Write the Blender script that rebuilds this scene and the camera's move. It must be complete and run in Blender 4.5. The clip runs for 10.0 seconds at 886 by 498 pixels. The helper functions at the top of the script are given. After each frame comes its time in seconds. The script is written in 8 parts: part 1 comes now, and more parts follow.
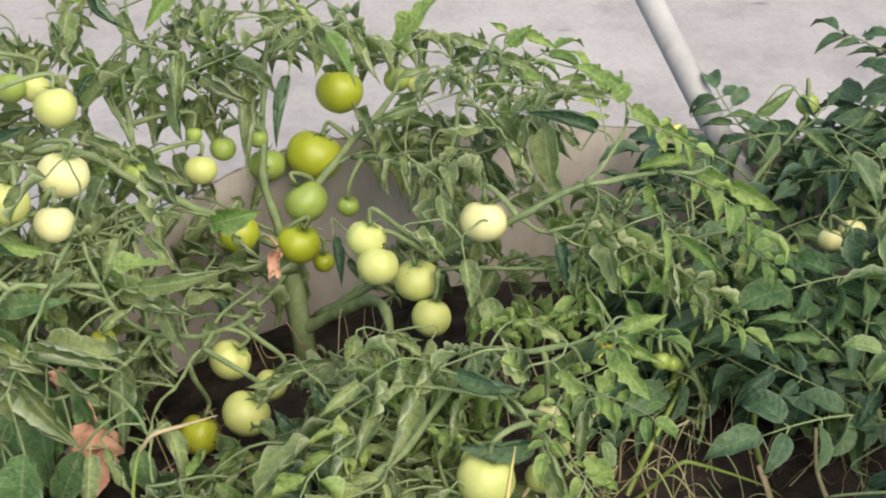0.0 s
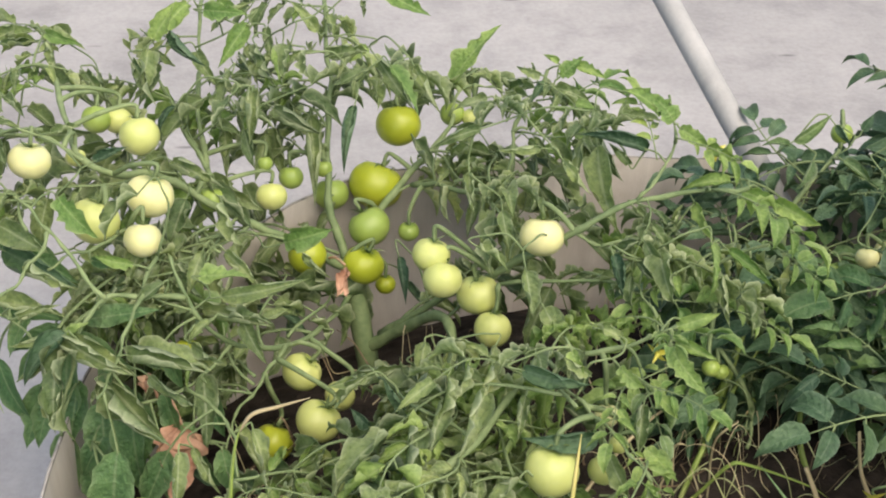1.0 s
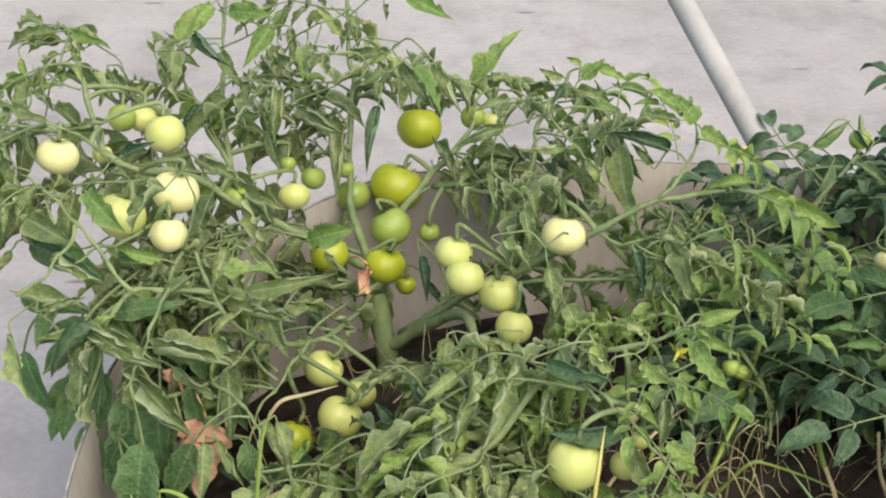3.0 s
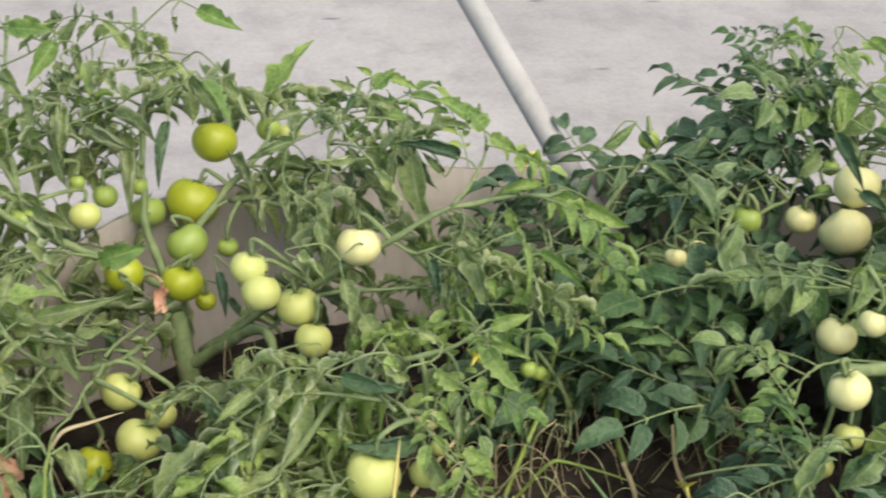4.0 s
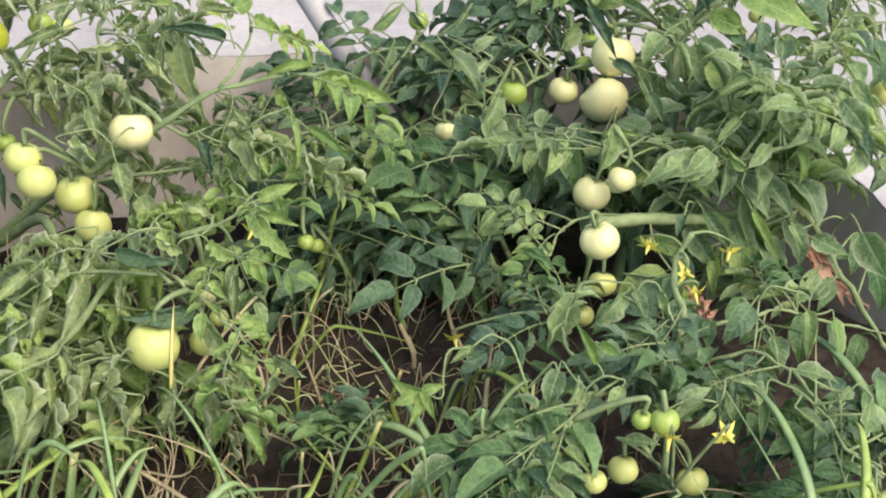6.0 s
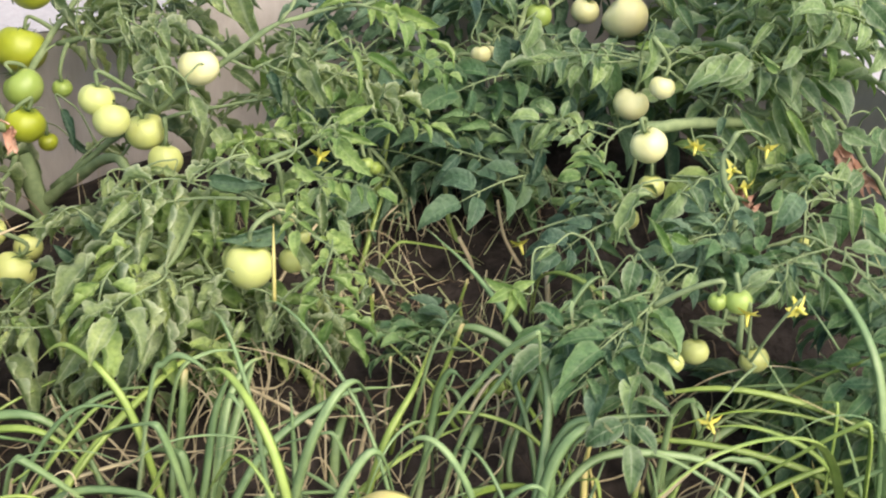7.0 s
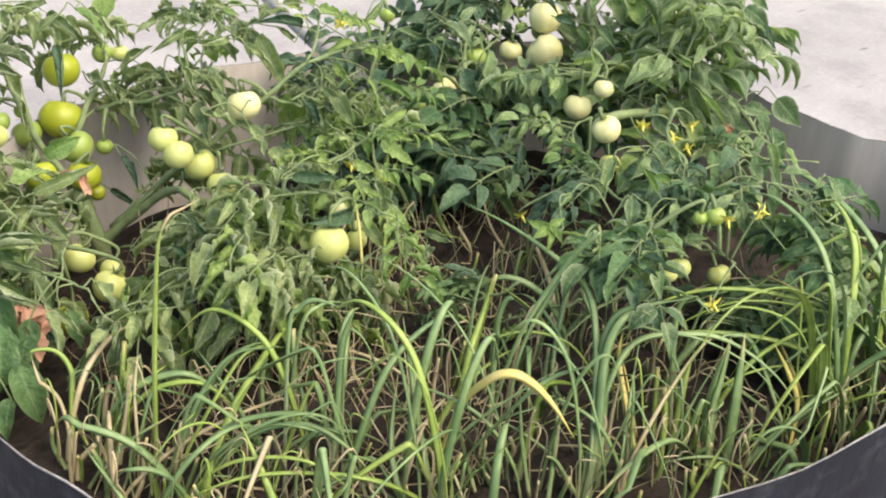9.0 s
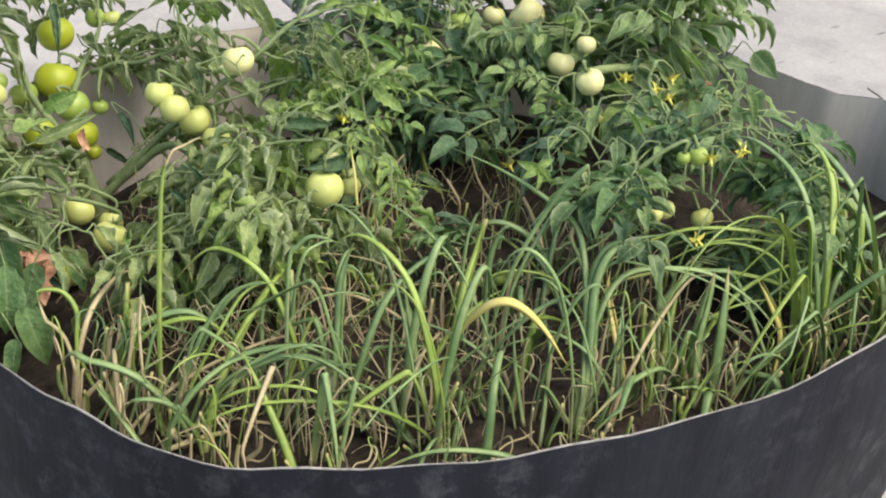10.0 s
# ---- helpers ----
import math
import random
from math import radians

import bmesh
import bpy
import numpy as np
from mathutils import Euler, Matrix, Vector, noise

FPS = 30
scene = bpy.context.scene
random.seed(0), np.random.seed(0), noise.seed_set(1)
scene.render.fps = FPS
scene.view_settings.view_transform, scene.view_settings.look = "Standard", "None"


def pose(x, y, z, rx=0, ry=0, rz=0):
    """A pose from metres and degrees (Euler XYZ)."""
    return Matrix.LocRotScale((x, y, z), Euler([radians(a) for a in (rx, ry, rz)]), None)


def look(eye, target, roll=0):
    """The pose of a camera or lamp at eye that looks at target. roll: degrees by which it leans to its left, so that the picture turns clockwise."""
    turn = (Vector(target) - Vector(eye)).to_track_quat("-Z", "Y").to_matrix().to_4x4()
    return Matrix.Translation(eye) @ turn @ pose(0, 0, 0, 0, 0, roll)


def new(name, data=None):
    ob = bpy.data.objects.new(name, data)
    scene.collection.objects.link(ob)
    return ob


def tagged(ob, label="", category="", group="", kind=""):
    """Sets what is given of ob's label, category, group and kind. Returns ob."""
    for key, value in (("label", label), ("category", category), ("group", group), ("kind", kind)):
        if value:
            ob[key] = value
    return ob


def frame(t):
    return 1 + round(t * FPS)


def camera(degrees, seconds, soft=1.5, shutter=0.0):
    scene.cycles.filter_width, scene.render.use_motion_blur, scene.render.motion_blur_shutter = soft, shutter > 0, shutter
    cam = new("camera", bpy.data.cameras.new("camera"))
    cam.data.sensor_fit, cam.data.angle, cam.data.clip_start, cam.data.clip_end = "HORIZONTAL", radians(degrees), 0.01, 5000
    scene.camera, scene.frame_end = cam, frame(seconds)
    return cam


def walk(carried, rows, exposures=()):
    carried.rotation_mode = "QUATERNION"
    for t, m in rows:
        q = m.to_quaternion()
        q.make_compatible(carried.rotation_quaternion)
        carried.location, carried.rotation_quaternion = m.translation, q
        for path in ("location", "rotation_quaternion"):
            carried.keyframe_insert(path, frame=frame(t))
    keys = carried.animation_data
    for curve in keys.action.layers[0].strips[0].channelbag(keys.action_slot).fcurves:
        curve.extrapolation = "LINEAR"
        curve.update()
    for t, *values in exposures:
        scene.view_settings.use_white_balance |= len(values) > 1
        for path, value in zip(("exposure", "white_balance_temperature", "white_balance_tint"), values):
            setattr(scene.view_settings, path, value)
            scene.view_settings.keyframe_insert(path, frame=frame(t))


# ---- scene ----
cam = camera(36.0, 10.0, soft=2.0, shutter=0.2)
PATH = [
    (0.0, (-0.441, -0.817, 1.405), (-0.262, 0.351, 0.481), 3.83),
    (0.5, (-0.483, -0.883, 1.41), (-0.319, 0.312, 0.518), 2.97),
    (1.0, (-0.496, -0.921, 1.407), (-0.338, 0.298, 0.547), 2.67),
    (1.5, (-0.502, -0.936, 1.401), (-0.342, 0.294, 0.557), 2.78),
    (2.0, (-0.505, -0.938, 1.394), (-0.353, 0.295, 0.553), 2.69),
    (3.3, (-0.516, -0.944, 1.393), (-0.363, 0.288, 0.551), 2.98),
    (3.5, (-0.511, -0.944, 1.393), (-0.32, 0.284, 0.553), 3.5),
    (4.0, (-0.477, -0.942, 1.403), (-0.142, 0.263, 0.574), 5.33),
    (4.5, (-0.432, -0.958, 1.415), (0.034, 0.203, 0.587), 6.72),
    (5.0, (-0.417, -0.977, 1.423), (0.091, 0.155, 0.58), 6.84),
    (5.5, (-0.429, -1.013, 1.427), (0.084, 0.097, 0.558), 6.93),
    (5.7, (-0.431, -1.022, 1.414), (0.07, 0.081, 0.53), 7.14),
    (6.8, (-0.55, -1.068, 1.414), (-0.001, -0.012, 0.5), 7.31),
    (7.0, (-0.606, -1.073, 1.43), (-0.052, -0.038, 0.496), 6.08),
    (7.5, (-0.78, -1.124, 1.408), (-0.16, -0.114, 0.489), 6.06),
    (8.0, (-0.914, -1.212, 1.431), (-0.237, -0.181, 0.577), 5.86),
    (8.5, (-1.031, -1.267, 1.431), (-0.288, -0.274, 0.587), 5.45),
    (9.0, (-1.102, -1.286, 1.45), (-0.3, -0.292, 0.663), 5.02),
    (9.5, (-1.141, -1.32, 1.436), (-0.32, -0.334, 0.659), 4.85),
    (10.0, (-1.175, -1.349, 1.397), (-0.347, -0.366, 0.624), 4.79),
]
walk(cam, [(t, look(eye, target, roll)) for t, eye, target, roll in PATH], exposures=[(0, 0.82, 7250, 9), (4.5, 0.82, 7250, 7), (5.5, 1.03, 7100, 10), (7.0, 1.24, 7050, 13), (8.5, 1.30, 7350, 12), (10, 1.03, 7300, 6)])

# ---- light ----
world = bpy.data.worlds.new("open_sky")
scene.world = world
world.use_nodes = True
wn = world.node_tree
sky = wn.nodes.new("ShaderNodeTexSky")
sky.sky_type, sky.sun_disc = "NISHITA", False
sky.sun_elevation, sky.sun_rotation = radians(57), radians(155)
sky.air_density, sky.dust_density, sky.ozone_density = 1.0, 3.0, 1.0
wn.links.new(sky.outputs[0], wn.nodes["Background"].inputs[0])
wn.nodes["Background"].inputs[1].default_value = 0.15
sun_data = bpy.data.lights.new("sun", "SUN")
sun_data.energy, sun_data.angle, sun_data.color = 1.3, radians(60), (1.0, 0.93, 0.84)
sun = new("sun", sun_data)
sun.matrix_world = look((0.55, -1.2, 2.1), (0, 0, 0))


# ---- materials ----
def nodes_of(name, rough=0.6, spec=0.4):
    m = bpy.data.materials.new(name)
    m.use_nodes = True
    t = m.node_tree
    b = t.nodes["Principled BSDF"]
    b.inputs["Roughness"].default_value = rough
    b.inputs["Specular IOR Level"].default_value = spec
    return m, t, b


def add(t, kind, **values):
    n = t.nodes.new(kind)
    for key, value in values.items():
        n.inputs[key].default_value = value
    return n


def noise_tex(t, scale, detail=4.0, rough=0.55, coords="Object"):
    c = t.nodes.new("ShaderNodeNewGeometry" if coords == "Position" else "ShaderNodeTexCoord")
    n = add(t, "ShaderNodeTexNoise", Scale=scale, Detail=detail, Roughness=rough)
    t.links.new(c.outputs[coords], n.inputs["Vector"])
    return n


def ramp(t, source, stops):
    r = t.nodes.new("ShaderNodeValToRGB")
    while len(r.color_ramp.elements) < len(stops):
        r.color_ramp.elements.new(0.5)
    for e, (at, c) in zip(r.color_ramp.elements, stops):
        e.position, e.color = at, (*c, 1)
    t.links.new(source, r.inputs[0])
    return r.outputs[0]


def mix(t, kind, fac, a, b):
    n = t.nodes.new("ShaderNodeMix")
    n.data_type, n.blend_type = "RGBA", kind
    for socket, value in ((n.inputs[0], fac), (n.inputs[6], a), (n.inputs[7], b)):
        if isinstance(value, (int, float)):
            socket.default_value = value
        elif isinstance(value, tuple):
            socket.default_value = (*value, 1)
        else:
            t.links.new(value, socket)
    return n.outputs[2]


def bump(t, b, height, strength, distance):
    n = add(t, "ShaderNodeBump", Strength=strength, Distance=distance)
    t.links.new(height, n.inputs["Height"])
    t.links.new(n.outputs[0], b.inputs["Normal"])


def math_node(t, op, a, b=0.0):
    n = t.nodes.new("ShaderNodeMath")
    n.operation = op
    for socket, value in zip(n.inputs, (a, b)):
        if isinstance(value, (int, float)):
            socket.default_value = value
        else:
            t.links.new(value, socket)
    return n.outputs[0]


def attribute(t, name):
    n = t.nodes.new("ShaderNodeAttribute")
    n.attribute_name = name
    return n.outputs["Fac"]


def leaf_material(name, dark, light, edge, glow, margin=0.5):
    """Leaf skin: colour by the leaflet, mottling, sunken side veins, pale midrib and margin, light let through."""
    m, t, b = nodes_of(name, 0.52, 0.34)
    info, geo = t.nodes.new("ShaderNodeObjectInfo"), t.nodes.new("ShaderNodeNewGeometry")
    pick = math_node(t, "ADD", math_node(t, "MULTIPLY", info.outputs["Random"], 0.5), math_node(t, "MULTIPLY", geo.outputs["Random Per Island"], 0.5))
    deep = (dark[0] * 0.70, dark[1] * 0.80, dark[2] * 0.92)
    middle = tuple((p + q) / 2 for p, q in zip(dark, light))
    warm = (light[0] * 1.18, light[1] * 1.10, light[2] * 0.95)
    base = ramp(t, pick, [(0.12, deep), (0.34, dark), (0.55, middle), (0.76, light), (0.93, warm)])
    spots = noise_tex(t, 55, 4, 0.55, "Position")
    col = mix(t, "MULTIPLY", 0.75, base, ramp(t, spots.outputs[0], [(0.32, (0.62, 0.70, 0.66)), (0.64, (1.16, 1.12, 1.06))]))
    blister = noise_tex(t, 240, 3, 0.5, "Position")
    col = mix(t, "MULTIPLY", 0.55, col, ramp(t, blister.outputs[0], [(0.36, (0.62, 0.68, 0.64)), (0.62, (1.18, 1.14, 1.08))]))
    patch = noise_tex(t, 14, 3, 0.55, "Position")
    col = mix(t, "MIX", ramp(t, patch.outputs[0], [(0.58, (0, 0, 0)), (0.80, (0.40, 0.40, 0.40))]), col, edge)
    across, along = attribute(t, "across"), attribute(t, "along")
    a = math_node(t, "ABSOLUTE", across)
    rib = ramp(t, a, [(0.0, (0.36, 0.36, 0.36)), (0.10, (0, 0, 0))])
    slant = math_node(t, "SUBTRACT", along, math_node(t, "MULTIPLY", a, 0.20))
    warp = math_node(t, "MULTIPLY", spots.outputs[0], 0.07)
    comb = math_node(t, "SINE", math_node(t, "MULTIPLY", math_node(t, "ADD", slant, warp), 50.0))
    veins = ramp(t, comb, [(0.60, (0, 0, 0)), (1.0, (0.05, 0.05, 0.05))])
    line = mix(t, "ADD", 1.0, rib, veins)
    col = mix(t, "MIX", line, col, edge)
    fray = math_node(t, "ADD", a, math_node(t, "MULTIPLY", math_node(t, "SUBTRACT", spots.outputs[0], 0.5), 0.3))
    rim = ramp(t, fray, [(0.52, (0, 0, 0)), (0.84, (0.4 * margin,) * 3), (1.0, (margin,) * 3)])
    col = mix(t, "MIX", rim, col, edge)
    t.links.new(col, b.inputs["Base Color"])
    bump(t, b, math_node(t, "SUBTRACT", math_node(t, "ADD", math_node(t, "MULTIPLY", spots.outputs[0], 1.6), math_node(t, "MULTIPLY", blister.outputs[0], 0.8)), math_node(t, "MULTIPLY", comb, 0.045)), 0.75, 0.004)
    tr = t.nodes.new("ShaderNodeBsdfTranslucent")
    t.links.new(mix(t, "MULTIPLY", 1.0, col, (1.2, 1.25, 0.65)), tr.inputs[0])
    ms = t.nodes.new("ShaderNodeMixShader")
    ms.inputs[0].default_value = glow
    t.links.new(b.outputs[0], ms.inputs[1])
    t.links.new(tr.outputs[0], ms.inputs[2])
    t.links.new(ms.outputs[0], t.nodes["Material Output"].inputs[0])
    return m


LEAF = leaf_material("leaf_grey_green", (0.097, 0.172, 0.072), (0.228, 0.334, 0.138), (0.52, 0.58, 0.40), 0.28)
WILT = leaf_material("leaf_curled_grey_green", (0.116, 0.177, 0.076), (0.268, 0.345, 0.148), (0.54, 0.59, 0.40), 0.28, 0.68)
BROAD = leaf_material("leaf_broad_green", (0.060, 0.140, 0.056), (0.132, 0.238, 0.096), (0.33, 0.41, 0.23), 0.24, 0.3)
FRESH = leaf_material("leaf_fresh_green", (0.150, 0.265, 0.075), (0.290, 0.410, 0.135), (0.47, 0.55, 0.28), 0.32)
# Dark blue-green leaf; its darkness also stands in for shade on low, inner leaves.
DEEP = leaf_material("leaf_blue_green_shade", (0.034, 0.083, 0.045), (0.088, 0.160, 0.083), (0.19, 0.27, 0.175), 0.14)


def plain(name, low, high, scale, rough=0.6, spec=0.4, relief=0.3, depth=0.002):
    m, t, b = nodes_of(name, rough, spec)
    n = noise_tex(t, scale, 6)
    info = t.nodes.new("ShaderNodeObjectInfo")
    col = ramp(t, n.outputs[0], [(0.3, low), (0.7, high)])
    col = mix(t, "MULTIPLY", 0.5, col, ramp(t, info.outputs["Random"], [(0.0, (0.7, 0.75, 0.7)), (1.0, (1.2, 1.15, 1.1))]))
    t.links.new(col, b.inputs["Base Color"])
    bump(t, b, n.outputs[0], relief, depth)
    return m


STEM = plain("tomato_stem", (0.125, 0.18, 0.08), (0.235, 0.30, 0.145), 60, 0.7, 0.3)
CALYX = plain("calyx_green", (0.09, 0.14, 0.05), (0.17, 0.23, 0.09), 90, 0.7, 0.3)
DRY = plain("dry_leaf_brown", (0.27, 0.135, 0.09), (0.58, 0.38, 0.27), 45, 0.85, 0.2, 0.6, 0.004)
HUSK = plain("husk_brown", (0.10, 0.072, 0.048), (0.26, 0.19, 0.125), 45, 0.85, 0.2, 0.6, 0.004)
PETAL = plain("petal_yellow", (0.60, 0.55, 0.07), (0.74, 0.70, 0.20), 120, 0.6, 0.3)


def blade_material(name, low, high):
    """Onion leaf: pale sheath at the foot, waxy green length with fine streaks, withered tip."""
    m = plain(name, low, high, 14, 0.42, 0.5, 0.15, 0.001)
    t = m.node_tree
    b = t.nodes["Principled BSDF"]
    col = b.inputs["Base Color"].links[0].from_socket
    along = attribute(t, "along")
    col = mix(t, "MIX", ramp(t, along, [(0.0, (0.75, 0.75, 0.75)), (0.14, (0, 0, 0))]), col, (0.46, 0.47, 0.27))
    col = mix(t, "MIX", ramp(t, along, [(0.80, (0, 0, 0)), (0.97, (0.85, 0.85, 0.85))]), col, (0.50, 0.40, 0.20))
    blot = noise_tex(t, 60, 5, 0.6)
    col = mix(t, "MULTIPLY", 0.5, col, ramp(t, blot.outputs[0], [(0.34, (0.66, 0.70, 0.62)), (0.62, (1.16, 1.14, 1.10))]))
    t.links.new(col, b.inputs["Base Color"])
    return m


BLADE = blade_material("onion_green", (0.115, 0.205, 0.082), (0.240, 0.340, 0.145))
LIME = blade_material("onion_lime", (0.19, 0.29, 0.055), (0.31, 0.41, 0.11))
YELLOW = plain("onion_yellow", (0.44, 0.40, 0.10), (0.60, 0.52, 0.20), 18, 0.5, 0.4, 0.2, 0.001)
STRAW = plain("straw_tan", (0.32, 0.265, 0.155), (0.56, 0.49, 0.32), 22, 0.8, 0.2, 0.4, 0.001)


def fruit_material(name, body, shoulder, bottom):
    """Unripe tomato skin: greener round the stalk, paler below, faint streaks, a soft gloss."""
    m, t, b = nodes_of(name, 0.36, 0.45)
    h = attribute(t, "along")
    col = ramp(t, h, [(0.0, bottom), (0.45, body), (0.80, body), (1.0, shoulder)])
    n = noise_tex(t, 55, 5)
    col = mix(t, "MULTIPLY", 0.30, col, ramp(t, n.outputs[0], [(0.3, (0.72, 0.78, 0.6)), (0.7, (1.15, 1.12, 1.1))]))
    streak = attribute(t, "across")
    col = mix(t, "MIX", ramp(t, streak, [(0.75, (0, 0, 0)), (1.0, (0.25, 0.25, 0.25))]), col, shoulder)
    t.links.new(col, b.inputs["Base Color"])
    b.inputs["Subsurface Weight"].default_value = 0.25
    b.inputs["Subsurface Radius"].default_value = (0.012, 0.012, 0.005)
    b.inputs["Subsurface Scale"].default_value = 0.6
    bump(t, b, n.outputs[0], 0.10, 0.001)
    return m


CREAM = fruit_material("fruit_cream", (0.70, 0.68, 0.35), (0.50, 0.55, 0.21), (0.75, 0.72, 0.42))
PALE = fruit_material("fruit_pale_green", (0.52, 0.56, 0.20), (0.34, 0.43, 0.12), (0.60, 0.61, 0.27))
GREEN = fruit_material("fruit_green", (0.28, 0.38, 0.09), (0.17, 0.27, 0.055), (0.36, 0.44, 0.13))
YELLOWGREEN = fruit_material("fruit_yellow_green", (0.36, 0.41, 0.035), (0.20, 0.28, 0.025), (0.48, 0.49, 0.06))


def concrete_material():
    m, t, b = nodes_of("concrete", 0.85, 0.3)
    big, mid, fine = noise_tex(t, 0.9, 5, 0.6), noise_tex(t, 5.5, 8, 0.62), noise_tex(t, 70, 6, 0.7)
    col = ramp(t, big.outputs[0], [(0.35, (0.315, 0.304, 0.30)), (0.65, (0.425, 0.41, 0.404))])
    col = mix(t, "MULTIPLY", 0.75, col, ramp(t, mid.outputs[0], [(0.36, (0.76, 0.76, 0.77)), (0.50, (0.98, 0.98, 0.98)), (0.68, (1.08, 1.08, 1.08))]))
    col = mix(t, "MULTIPLY", 0.45, col, ramp(t, fine.outputs[0], [(0.30, (0.72, 0.72, 0.72)), (0.6, (1.05, 1.05, 1.05))]))
    c = t.nodes.new("ShaderNodeTexCoord")
    st = t.nodes.new("ShaderNodeMapping")
    st.inputs["Scale"].default_value, st.inputs["Rotation"].default_value = (2.2, 9.0, 1.0), (0, 0, 0.25)
    t.links.new(c.outputs["Object"], st.inputs[0])
    v = add(t, "ShaderNodeTexVoronoi", Scale=1.7)
    t.links.new(st.outputs[0], v.inputs["Vector"])
    col = mix(t, "MULTIPLY", 0.85, col, ramp(t, v.outputs["Distance"], [(0.045, (0.40, 0.40, 0.41)), (0.11, (1, 1, 1))]))
    t.links.new(col, b.inputs["Base Color"])
    h = math_node(t, "ADD", math_node(t, "MULTIPLY", mid.outputs[0], 2.0), math_node(t, "MULTIPLY", fine.outputs[0], 0.5))
    bump(t, b, h, 0.45, 0.006)
    return m


def film_material(name, low, high, rough, scuff):
    """Woven plastic sheet: vertical weathering, scuffs and dust."""
    m, t, b = nodes_of(name, rough, 0.2)
    c = t.nodes.new("ShaderNodeTexCoord")
    mp = t.nodes.new("ShaderNodeMapping")
    mp.inputs["Scale"].default_value = (9, 9, 1.6)
    t.links.new(c.outputs["Object"], mp.inputs[0])
    run = add(t, "ShaderNodeTexNoise", Scale=2.2, Detail=6.0, Roughness=0.65)
    t.links.new(mp.outputs[0], run.inputs["Vector"])
    col = ramp(t, run.outputs[0], [(0.32, low), (0.72, high)])
    spots = noise_tex(t, 26, 8, 0.72)
    blots = noise_tex(t, 3.2, 3)
    mask = mix(t, "MULTIPLY", 1.0, ramp(t, spots.outputs[0], [(0.50, (0, 0, 0)), (0.78, (0.5, 0.5, 0.5))]), ramp(t, blots.outputs[0], [(0.45, (0.1, 0.1, 0.1)), (0.7, (1, 1, 1))]))
    col = mix(t, "MIX", mask, col, scuff)
    t.links.new(col, b.inputs["Base Color"])
    weave = noise_tex(t, 420, 2)
    bump(t, b, math_node(t, "ADD", math_node(t, "MULTIPLY", run.outputs[0], 1.5), math_node(t, "MULTIPLY", weave.outputs[0], 0.15)), 0.35, 0.004)
    return m


CONCRETE = concrete_material()
BLACK_FILM = film_material("black_sheet", (0.006, 0.0075, 0.013), (0.014, 0.0165, 0.026), 0.62, (0.15, 0.16, 0.185))
LINING = film_material("lining_sheet", (0.49, 0.455, 0.415), (0.65, 0.61, 0.565), 0.6, (0.30, 0.24, 0.19))
HEM = plain("hem_pale", (0.16, 0.16, 0.16), (0.36, 0.35, 0.34), 90, 0.7, 0.3)
SOIL = plain("soil_dark", (0.017, 0.0138, 0.012), (0.066, 0.052, 0.045), 26, 0.95, 0.1, 1.0, 0.02)
PVC = film_material("pipe_grey", (0.34, 0.338, 0.33), (0.45, 0.445, 0.435), 0.6, (0.6, 0.58, 0.55))


# ---- building ----
def part(name, bm, material, parent, label=""):
    """One mesh object under a thing or a part."""
    me = bpy.data.meshes.new(name)
    bm.to_mesh(me)
    bm.free()
    for f in me.polygons:
        f.use_smooth = True
    for m in material if isinstance(material, (list, tuple)) else [material]:
        me.materials.append(m)
    ob = new(name, me)
    adopt(ob, parent)
    return tagged(ob, label)


def adopt(ob, parent):
    ob.parent = parent
    w = parent.matrix_basis.copy()
    if parent.parent:
        w = parent.parent.matrix_basis @ parent.matrix_parent_inverse @ w
    ob.matrix_parent_inverse = w.inverted()


def thing(name, at, label, category, group="", kind=""):
    ob = new(name)
    ob.empty_display_size = 0.05
    ob.matrix_basis = Matrix.Translation(at)
    return tagged(ob, label, category, group, kind)


def curve_points(pts, per=8):
    """A smooth line through the points."""
    pts = [Vector(p) for p in pts]
    ext = [2 * pts[0] - pts[1], *pts, 2 * pts[-1] - pts[-2]]
    res = []
    for a, b, c, d in zip(ext, ext[1:], ext[2:], ext[3:]):
        for k in range(per):
            u = k / per
            res.append(0.5 * (2 * b + (c - a) * u + (2 * a - 5 * b + 4 * c - d) * u * u + (3 * b - a - 3 * c + d) * u ** 3))
    return res + [pts[-1]]


def tube(bm, line, radius, sides=8, flat=1.0, mat=0):
    """A tube along the line; radius(u) for u from 0 to 1."""
    rings = []
    n = len(line)
    side = None
    for i, p in enumerate(line):
        d = (line[min(i + 1, n - 1)] - line[max(i - 1, 0)]).normalized()
        if side is None:
            side = d.orthogonal().normalized()
        side = (side - d * side.dot(d)).normalized()
        other = d.cross(side)
        r = radius(i / (n - 1))
        rings.append([bm.verts.new(p + r * (math.cos(a) * side + flat * math.sin(a) * other)) for a in (2 * math.pi * k / sides for k in range(sides))])
    for a, b in zip(rings, rings[1:]):
        for k in range(sides):
            bm.faces.new((a[k], a[(k + 1) % sides], b[(k + 1) % sides], b[k])).material_index = mat
    bm.faces.new(rings[-1]).material_index = mat
    bm.faces.new(rings[0][::-1]).material_index = mat


rng = random.Random(7)
SOIL_Z = 0.325


